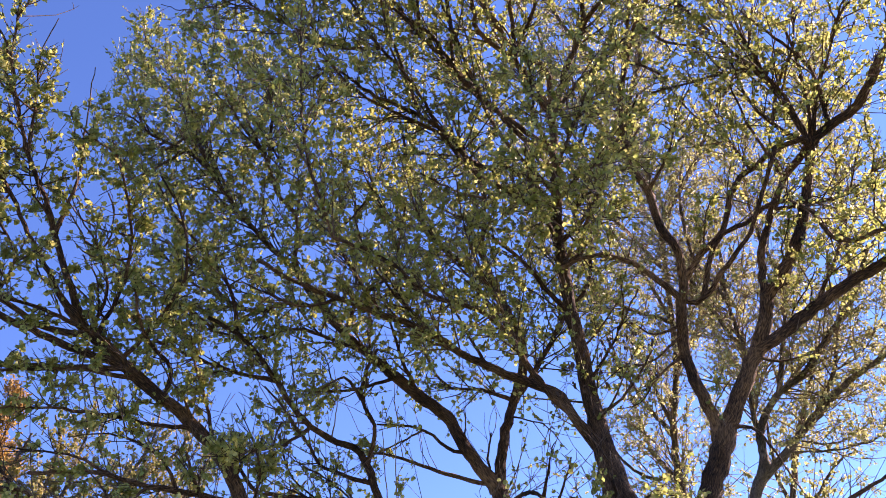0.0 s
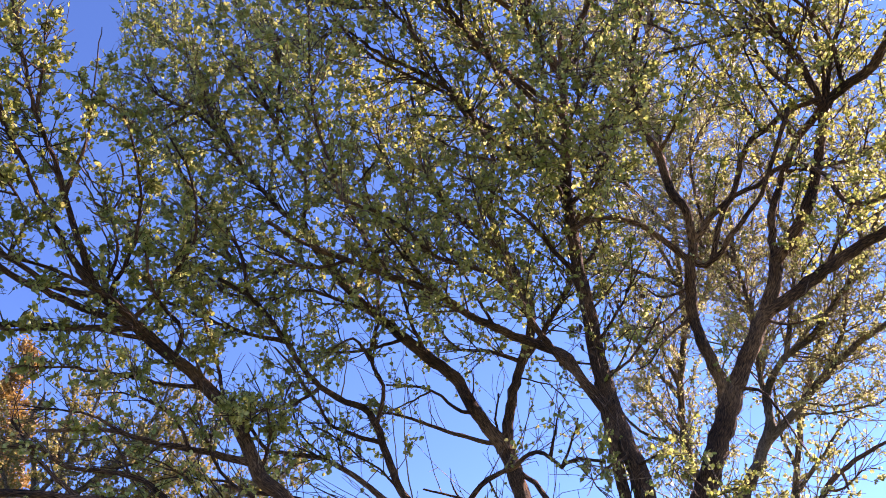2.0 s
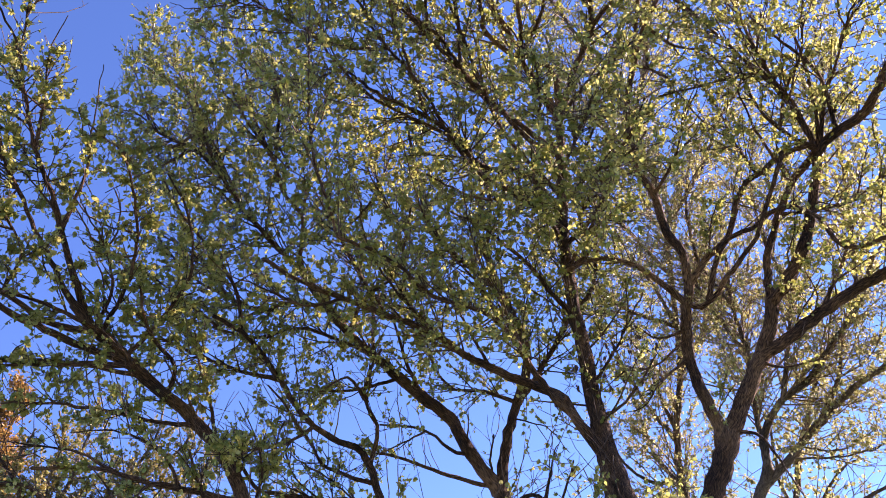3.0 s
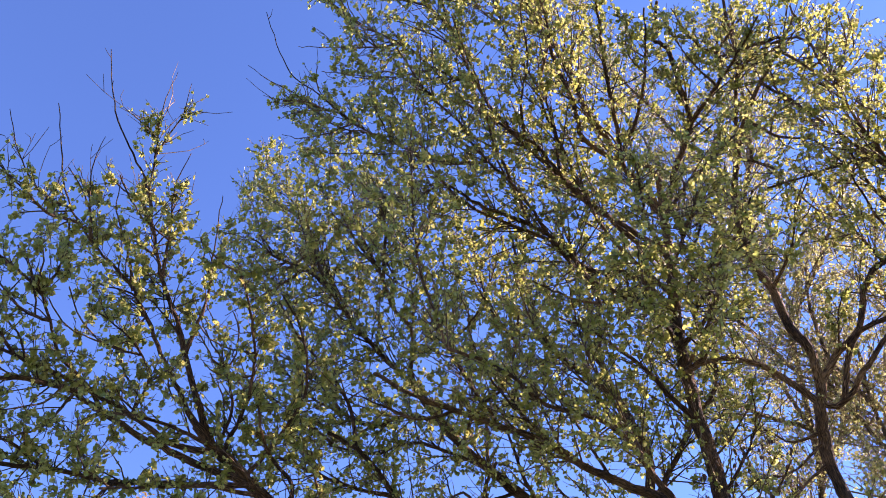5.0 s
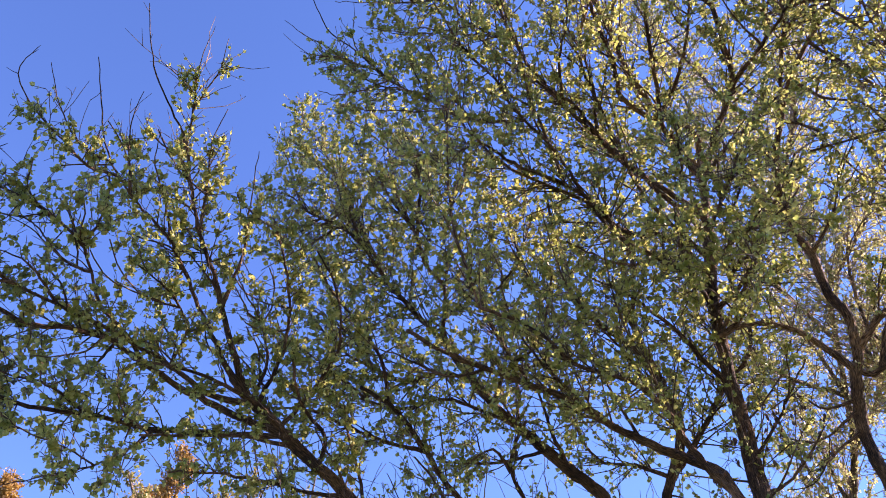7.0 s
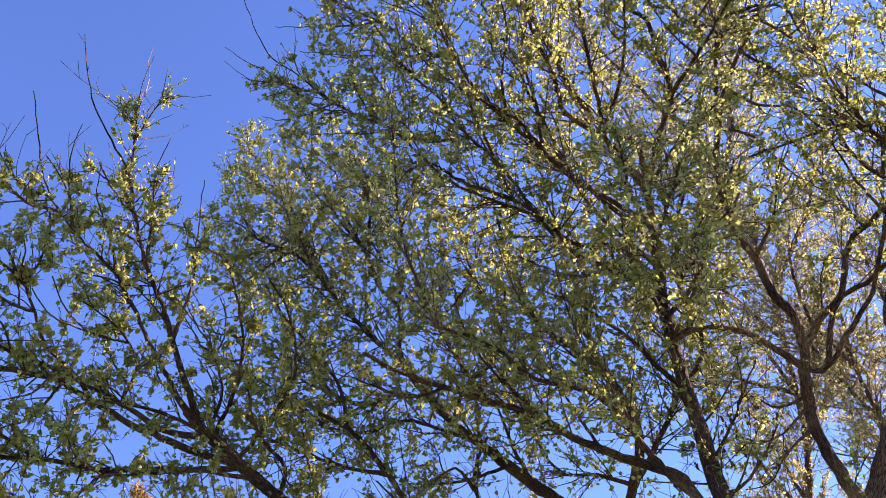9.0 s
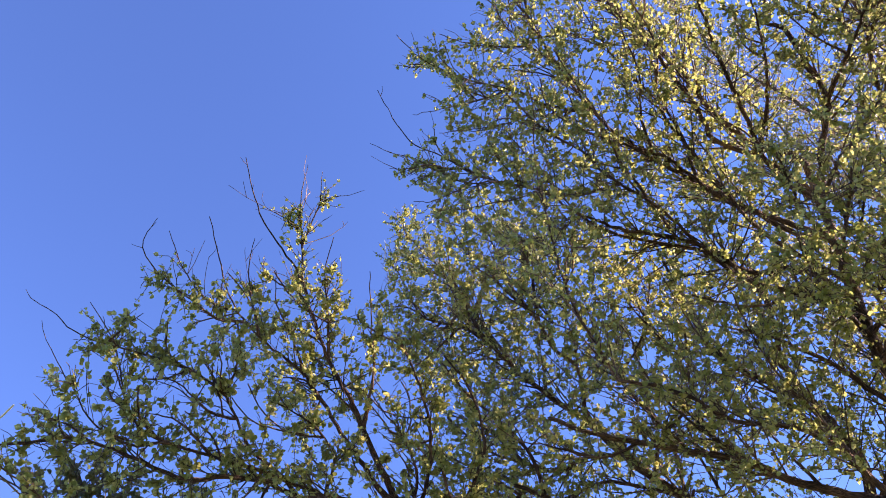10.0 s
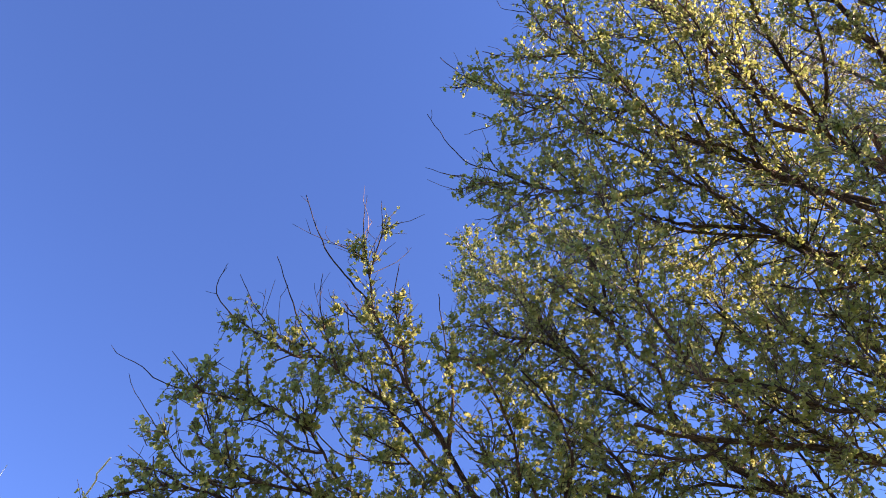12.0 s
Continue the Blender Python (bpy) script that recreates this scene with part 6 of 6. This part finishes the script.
tree.limb([(5.70, 8.90, 5.08), (6.15, 8.61, 5.44), (6.52, 8.35, 5.78), (6.97, 8.03, 6.08), (7.41, 7.70, 6.29)], 0.053, 0.034, 2.2, 0.25)
tree.limb([(5.82, 8.79, 5.32), (5.88, 8.72, 6.08), (5.99, 8.62, 6.80), (5.99, 8.57, 7.61), (6.08, 8.46, 8.32), (6.15, 8.32, 9.10)], 0.040, 0.018, 2.4, 0.1)
tree.limb([(6.13, 8.43, 6.09), (6.34, 8.24, 6.73), (6.59, 8.03, 7.49), (6.83, 7.82, 8.00), (7.17, 7.47, 8.75)], 0.036, 0.013, 2.4, 0.1)
tree.limb([(6.52, 8.35, 5.78), (6.80, 8.14, 6.23), (7.03, 7.98, 6.81), (7.36, 7.72, 7.44)], 0.033, 0.013, 2.4, 0.1)
tree.limb([(5.99, 8.62, 6.80), (5.71, 8.65, 7.67), (5.47, 8.62, 8.67), (5.35, 8.44, 9.69), (5.50, 8.12, 10.60)], 0.031, 0.014, 2.4, 0.1)
tree.limb([(5.99, 8.57, 7.61), (5.73, 8.58, 8.41), (5.70, 8.34, 9.37), (5.89, 7.96, 10.23)], 0.032, 0.014, 2.4, 0.1)
tree.limb([(7.17, 7.47, 8.75), (7.18, 6.98, 9.45), (7.19, 6.43, 10.07), (7.07, 6.01, 10.69)], 0.033, 0.014, 2.4, 0.1)
tree.limb([(7.01, 7.52, 6.93), (7.10, 7.23, 7.70), (7.14, 6.90, 8.51), (7.13, 6.60, 9.27)], 0.031, 0.013, 2.4, 0.1)
tree.limb([(6.59, 8.03, 7.49), (6.38, 7.89, 8.26), (6.30, 7.57, 9.10), (6.39, 7.09, 9.80)], 0.031, 0.013, 2.4, 0.1)
tree.limb([(6.22, 8.57, 5.50), (6.54, 8.49, 5.40), (6.81, 8.35, 5.42), (7.09, 8.16, 5.56)], 0.013, 0.006, 1.1, 0.12)
tree.limb([(7.25, 7.15, 7.46), (7.37, 6.93, 7.60), (7.43, 6.79, 7.83), (7.42, 6.68, 8.08)], 0.012, 0.006, 1.5, 0.12)
tree.limb([(6.80, 8.14, 6.23), (7.11, 7.95, 6.35), (7.24, 7.71, 6.53), (7.35, 7.53, 6.89)], 0.013, 0.006, 1.5, 0.12)
tree.limb([(6.09, 8.65, 5.39), (6.44, 8.36, 5.25), (6.76, 8.02, 5.21), (7.02, 7.68, 5.26)], 0.015, 0.006, 1.1, 0.12)
tree.limb([(5.93, 8.58, 7.78), (6.07, 8.52, 7.96), (6.25, 8.47, 8.16), (6.46, 8.42, 8.32)], 0.011, 0.006, 1.5, 0.12)
tree.limb([(7.17, 6.32, 10.22), (7.06, 5.98, 10.07), (6.98, 5.65, 9.92), (7.02, 5.40, 9.75)], 0.013, 0.006, 1.5, 0.12)
tree.limb([(7.14, 6.76, 8.85), (7.28, 6.61, 8.88), (7.42, 6.50, 8.92), (7.48, 6.36, 9.06)], 0.010, 0.006, 1.5, 0.12)
tree.limb([(7.10, 6.11, 10.53), (7.12, 5.83, 10.68), (7.12, 5.58, 10.92), (7.21, 5.29, 11.14)], 0.011, 0.006, 1.5, 0.12)
tree.limb([(5.93, 8.58, 7.78), (6.14, 8.34, 7.89), (6.23, 8.13, 8.18), (6.25, 7.92, 8.48)], 0.013, 0.006, 1.5, 0.12)
tree.limb([(7.06, 7.99, 6.32), (7.12, 7.92, 6.59), (7.21, 7.84, 6.82), (7.38, 7.69, 7.04)], 0.007, 0.006, 1.5, 0.12)
tree.limb([(6.66, 8.14, 5.21), (6.66, 7.82, 5.13), (6.62, 7.52, 5.17), (6.52, 7.19, 5.26)], 0.006, 0.006, 1.1, 0.12)
tree.limb([(5.72, 8.57, 8.50), (5.81, 8.31, 8.55), (5.90, 8.11, 8.69), (5.93, 7.87, 8.89)], 0.012, 0.006, 1.5, 0.12)
tree.limb([(7.06, 7.99, 6.32), (7.36, 7.80, 6.60), (7.51, 7.61, 6.90), (7.59, 7.46, 7.34)], 0.007, 0.006, 1.5, 0.12)
tree.limb([(5.71, 8.31, 9.46), (5.67, 7.95, 9.46), (5.73, 7.59, 9.48), (5.89, 7.24, 9.45)], 0.014, 0.006, 1.5, 0.12)
tree.finish()

tree = Tree("thin_tree", "thin grey tree with pale yellow backlit leaves behind the stand", BARK_GREY, LEAF_BACKLIT, TWIG_TAN, (5.48, 10.72, 0), 0.038, False, 1.6, 72, 3, 1.0)
tree.trunk([(5.48, 10.72, 4.17), (5.55, 10.55, 5.24), (5.51, 10.48, 5.82), (5.57, 10.32, 6.57), (5.75, 10.06, 7.39), (5.81, 9.86, 8.09), (5.85, 9.62, 8.91)], 0.062, 0.042, 1.2, 0.3)
tree.limb([(5.55, 10.55, 5.24), (5.84, 10.33, 5.66), (6.00, 10.17, 6.11), (6.05, 10.01, 6.77)], 0.039, 0.018, 2.4, 0.1)
tree.limb([(5.57, 10.32, 6.57), (5.48, 10.30, 6.94), (5.42, 10.27, 7.22), (5.31, 10.20, 7.79), (5.16, 10.11, 8.48)], 0.037, 0.014, 2.4, 0.1)
tree.limb([(5.75, 10.06, 7.39), (6.07, 9.77, 7.82), (6.28, 9.52, 8.28), (6.31, 9.31, 9.00)], 0.038, 0.014, 2.4, 0.1)
tree.limb([(5.81, 9.86, 8.09), (5.60, 9.79, 8.80), (5.34, 9.76, 9.38), (5.14, 9.69, 9.95)], 0.038, 0.015, 2.4, 0.1)
tree.limb([(5.52, 10.49, 5.73), (5.23, 10.54, 6.31), (5.15, 10.49, 6.76), (5.06, 10.44, 7.23)], 0.036, 0.014, 2.4, 0.1)
tree.limb([(5.85, 9.62, 8.91), (5.81, 9.32, 9.63), (5.66, 8.94, 10.57), (5.50, 8.57, 11.46), (5.68, 7.91, 12.33), (5.63, 7.19, 13.55), (5.63, 6.52, 14.59)], 0.042, 0.022, 2.2, 0.1)
tree.limb([(5.81, 9.32, 9.63), (6.27, 8.55, 10.21), (6.47, 7.93, 10.73), (6.71, 7.31, 11.06), (6.74, 6.72, 11.60)], 0.036, 0.015, 2.2, 0.1)
tree.limb([(5.66, 8.94, 10.57), (4.99, 8.77, 11.49), (4.37, 8.50, 12.35), (3.99, 8.13, 13.14)], 0.037, 0.015, 2.2, 0.1)
tree.limb([(5.85, 9.62, 8.91), (5.22, 9.49, 9.77), (4.61, 9.41, 10.31), (3.89, 9.19, 11.05), (3.41, 8.79, 11.90)], 0.035, 0.015, 2.2, 0.1)
tree.limb([(5.81, 9.86, 8.09), (4.92, 9.90, 8.56), (4.32, 9.61, 9.26), (3.57, 9.38, 9.75)], 0.035, 0.014, 2.2, 0.1)
tree.limb([(4.83, 8.70, 11.71), (5.17, 8.50, 11.89), (4.45, 8.04, 13.31), (3.69, 7.68, 14.36), (3.07, 7.25, 15.40)], 0.037, 0.017, 2.2, 0.1)
tree.limb([(5.55, 10.35, 6.38), (5.24, 10.35, 6.97), (5.00, 10.28, 7.54), (4.81, 10.16, 8.08)], 0.033, 0.014, 2, 0.1)
tree.limb([(5.52, 10.46, 5.90), (5.15, 10.61, 5.89), (4.80, 10.65, 6.20), (4.54, 10.57, 6.73)], 0.033, 0.013, 1.6, 0.1)
tree.limb([(3.24, 7.37, 15.10), (3.16, 7.13, 15.26), (3.01, 6.94, 15.54), (2.82, 6.81, 15.78)], 0.013, 0.006, 1.5, 0.12)
tree.limb([(3.90, 7.79, 14.07), (3.69, 7.65, 14.41), (3.68, 7.44, 14.83), (3.83, 7.19, 15.26)], 0.015, 0.006, 1.5, 0.12)
tree.limb([(6.74, 6.87, 11.46), (6.85, 6.48, 11.47), (6.80, 6.09, 11.61), (6.73, 5.73, 11.86)], 0.011, 0.006, 1.5, 0.12)
tree.limb([(3.24, 7.37, 15.10), (3.15, 7.04, 15.11), (3.00, 6.69, 15.17), (2.76, 6.44, 15.27)], 0.013, 0.006, 1.5, 0.12)
tree.limb([(5.63, 7.19, 13.55), (5.56, 7.02, 13.87), (5.40, 6.94, 14.28), (5.18, 6.90, 14.63)], 0.014, 0.006, 1.5, 0.12)
tree.limb([(4.28, 8.43, 12.51), (4.01, 8.31, 12.55), (3.79, 8.16, 12.68), (3.60, 7.95, 12.79)], 0.012, 0.006, 1.5, 0.12)
tree.limb([(3.07, 7.25, 15.40), (2.93, 6.92, 15.63), (2.73, 6.67, 15.90), (2.41, 6.46, 16.21)], 0.012, 0.006, 1.5, 0.12)
tree.finish()

tree = Tree("slender_tree", "slender tree with thin leaves coloured backlit yellow at the edge of the stand", BARK_GREY, LEAF_BACKLIT, TWIG_TAN, (6.62, 10.61, 0), 0.056, False, 1.0, 45, 5, 1.0)
tree.trunk([(6.62, 10.61, 4.07), (6.87, 10.35, 4.93), (7.03, 10.16, 5.53), (7.22, 9.93, 6.13), (7.46, 9.64, 6.71), (7.70, 9.30, 7.38)], 0.057, 0.028, 1.2, 0.3)
tree.limb([(6.95, 10.25, 5.24), (6.88, 10.22, 5.74), (6.91, 10.12, 6.24), (6.94, 10.00, 6.74)], 0.034, 0.014, 2, 0.1)
tree.limb([(7.22, 9.93, 6.13), (7.59, 9.60, 6.41), (7.88, 9.30, 6.70), (8.21, 8.98, 6.88)], 0.034, 0.014, 2, 0.1)
tree.limb([(6.87, 10.35, 4.93), (7.24, 10.05, 5.31), (7.56, 9.75, 5.68), (7.79, 9.56, 5.75)], 0.034, 0.014, 1.2, 0.1)
tree.finish()

tree = Tree("sapling", "almost bare leaning sapling with fine dark twigs", BARK, LEAF_BACKLIT, TWIG, (5.14, 8.38, 0), 0.06, False, 1.0, 10, 8, 1.0)
tree.trunk([(5.14, 8.38, 3.53), (5.45, 8.14, 3.90), (5.72, 7.90, 4.26), (6.03, 7.65, 4.44), (6.29, 7.42, 4.55)], 0.045, 0.018, 0.15, 0.5)
tree.limb([(5.67, 7.95, 4.18), (5.80, 7.87, 4.16), (5.97, 7.72, 4.29), (6.10, 7.62, 4.28)], 0.018, 0.004, 0.1, 0.2)
tree.limb([(5.82, 7.82, 4.31), (5.84, 7.85, 4.03), (5.89, 7.85, 3.78)], 0.018, 0.004, 0.1, 0.2)
tree.finish()

tree = Tree("thicket_tree", "dense olive thicket tree with sunlit tan twigs", BARK_GREY, LEAF_OLIVE, TWIG_TAN, (-7.31, 22.96, 0), 0.075, False, 0.9, 50, 18, 1.0)
tree.trunk([(-7.31, 22.96, 5.77), (-7.23, 22.70, 8.21), (-6.96, 22.58, 9.64)], 0.137, 0.090, 0.3, 0.3)
tree.limb([(-7.23, 22.70, 8.21), (-7.70, 22.16, 9.99), (-8.22, 21.76, 10.83), (-8.58, 21.32, 11.87), (-8.92, 20.91, 12.69)], 0.078, 0.027, 2.4, 0.1)
tree.limb([(-7.02, 22.60, 9.38), (-7.09, 22.31, 10.35), (-7.35, 21.94, 11.27), (-7.00, 21.71, 12.27)], 0.079, 0.026, 2.4, 0.1)
tree.limb([(-6.96, 22.58, 9.64), (-6.16, 22.52, 10.77), (-5.88, 22.34, 11.71), (-5.63, 22.11, 12.71), (-5.52, 21.89, 13.47)], 0.079, 0.027, 2.4, 0.1)
tree.limb([(-7.11, 22.63, 8.95), (-5.30, 22.77, 10.30), (-4.42, 22.64, 11.49), (-3.95, 22.48, 12.37), (-3.80, 22.27, 13.25)], 0.078, 0.027, 2.4, 0.1)
tree.limb([(-7.23, 22.70, 8.21), (-4.96, 23.00, 9.41), (-3.34, 22.99, 10.48), (-2.56, 22.84, 11.43), (-2.22, 22.59, 12.50)], 0.078, 0.026, 2.4, 0.1)
tree.limb([(-7.25, 22.76, 7.61), (-4.61, 23.21, 8.50), (-2.51, 23.34, 8.90), (-1.25, 23.23, 9.77), (-0.92, 22.97, 10.88)], 0.078, 0.026, 2.2, 0.1)
tree.limb([(-7.23, 22.70, 8.21), (-8.39, 22.03, 9.14), (-9.08, 21.53, 9.86), (-9.65, 20.92, 11.02)], 0.078, 0.026, 2.4, 0.1)
tree.limb([(-7.26, 22.80, 7.36), (-8.78, 21.89, 8.34), (-9.81, 21.15, 8.93)], 0.078, 0.026, 2.4, 0.1)
tree.limb([(-7.24, 22.73, 7.96), (-5.16, 23.13, 8.20), (-3.40, 23.30, 8.30), (-1.55, 23.30, 8.50)], 0.072, 0.026, 2.2, 0.1)
tree.limb([(-7.14, 22.64, 8.80), (-6.14, 22.73, 9.69), (-4.72, 22.74, 10.91), (-3.18, 22.65, 12.17), (-2.85, 22.38, 13.37)], 0.072, 0.027, 2, 0.1)
tree.limb([(-7.20, 22.69, 8.36), (-4.92, 23.02, 8.93), (-2.51, 23.03, 9.60), (-0.59, 22.84, 10.12), (0.41, 22.51, 10.99)], 0.078, 0.026, 2.2, 0.1)
tree.limb([(-7.14, 22.64, 8.80), (-6.34, 22.30, 9.84), (-6.37, 21.69, 10.67), (-6.03, 21.12, 11.55), (-6.13, 20.52, 12.19)], 0.072, 0.025, 2.2, 0.1)
tree.limb([(-7.20, 22.69, 8.36), (-5.74, 22.62, 9.01), (-3.81, 22.29, 9.59), (-2.73, 21.83, 10.34), (-2.41, 21.43, 10.98)], 0.072, 0.025, 2.2, 0.1)
tree.limb([(-7.26, 22.80, 7.36), (-5.65, 22.87, 7.86), (-3.77, 22.73, 8.31), (-1.96, 22.39, 8.73), (-0.26, 21.92, 8.95)], 0.071, 0.024, 2.2, 0.1)
tree.limb([(-7.24, 22.74, 7.84), (-6.53, 22.11, 8.30), (-5.70, 21.43, 8.49), (-4.70, 20.50, 8.57)], 0.065, 0.023, 2.2, 0.1)
tree.limb([(-7.27, 22.82, 7.12), (-6.03, 22.14, 7.70), (-5.09, 21.44, 8.03), (-4.15, 20.68, 8.18)], 0.065, 0.023, 2.2, 0.1)
tree.limb([(-7.24, 22.74, 7.84), (-7.64, 21.71, 8.25), (-8.03, 20.52, 8.27), (-8.30, 19.41, 8.09)], 0.065, 0.023, 2.2, 0.1)
tree.finish()

tree = Tree("dark_tree", "dense dark olive tree beyond the airy crown", BARK_GREY, LEAF_DARK, TWIG, (-4.37, 6.48, 0), 0.055, False, 1.4, 110, 3, 1.0)
tree.trunk([(-4.37, 6.48, 4.83), (-4.54, 6.24, 5.36), (-4.64, 6.08, 5.73)], 0.047, 0.035, 0.5, 0.3)
tree.limb([(-4.59, 6.16, 5.54), (-4.76, 5.91, 5.99), (-4.91, 5.71, 6.25), (-5.05, 5.54, 6.41)], 0.025, 0.009, 3, 0)
tree.limb([(-4.64, 6.08, 5.73), (-4.61, 6.01, 6.04), (-4.57, 5.99, 6.27), (-4.51, 5.99, 6.42)], 0.025, 0.009, 3, 0)
tree.limb([(-4.60, 6.14, 5.58), (-4.42, 6.21, 5.84), (-4.24, 6.30, 5.99)], 0.025, 0.009, 3, 0)
tree.limb([(-4.59, 6.16, 5.54), (-4.87, 5.89, 5.76), (-5.12, 5.61, 5.97), (-5.26, 5.42, 6.16)], 0.025, 0.009, 3, 0)
tree.limb([(-4.54, 6.24, 5.36), (-4.30, 6.26, 5.56), (-4.02, 6.31, 5.61)], 0.025, 0.009, 3, 0)
tree.limb([(-4.64, 6.08, 5.73), (-4.70, 5.90, 5.86), (-4.64, 5.75, 6.05), (-4.58, 5.62, 6.21)], 0.025, 0.009, 3, 0)
tree.finish()


# ---- the rust-brown conifer ----
def conifer(x, y, height, width, seed):
    r = np.random.default_rng(seed)
    ob = tagged(new("conifer"), "sunlit rust-brown conifer standing behind the bare branches", "tree")
    ob.location = (x, y, 0)
    t = Tubes()
    t.add(np.array([(0, 0, -0.1), (0.05, 0, height * 0.4), (0, 0.05, height * 0.8), (0, 0, height)]), (0.22, 0.15, 0.06, 0.015), 9, 0.03)
    part("trunk", t.mesh("trunk"), BARK, ob)
    P, A, S = [], [], []
    z = height * 0.12
    while z < height * 0.985:
        reach = width * (1 - z / height) ** 0.75 * r.uniform(0.65, 1.1) + 0.12
        a = r.uniform(0, 2 * np.pi)
        out = np.array([math.cos(a), math.sin(a), 0])
        k = max(4, int(reach / 0.12))
        path = np.array([np.array([0, 0, z]) + out * reach * s + np.array([0, 0, 0.35 * reach * s * s - 0.05 * s]) for s in np.linspace(0, 1, k)])
        b = Tubes()
        b.add(path, np.linspace(0.02, 0.005, k), 4)
        part("limb", b.mesh("limb"), TWIG, ob)
        for q in path[1:]:
            for _ in range(34):
                d = out * 0.5 + r.normal(0, 0.6, 3) + np.array([0, 0, 0.35])
                P.append(q + r.normal(0, 0.14, 3)), A.append(d), S.append(r.uniform(0.09, 0.18))
        z += r.uniform(0.03, 0.09) * height / 8
    tagged(part("needle_foliage", leaf_mesh("needle_foliage", np.array(P), np.array(A), np.array(S), 0.5, True), NEEDLE, ob), kind="stuff")


conifer(-10.01, 28.28, 17.69, 2.0, 3)
conifer(-11.28, 28.87, 16.22, 2.3, 4)
conifer(-16.04, 27.69, 16.05, 2.1, 5)
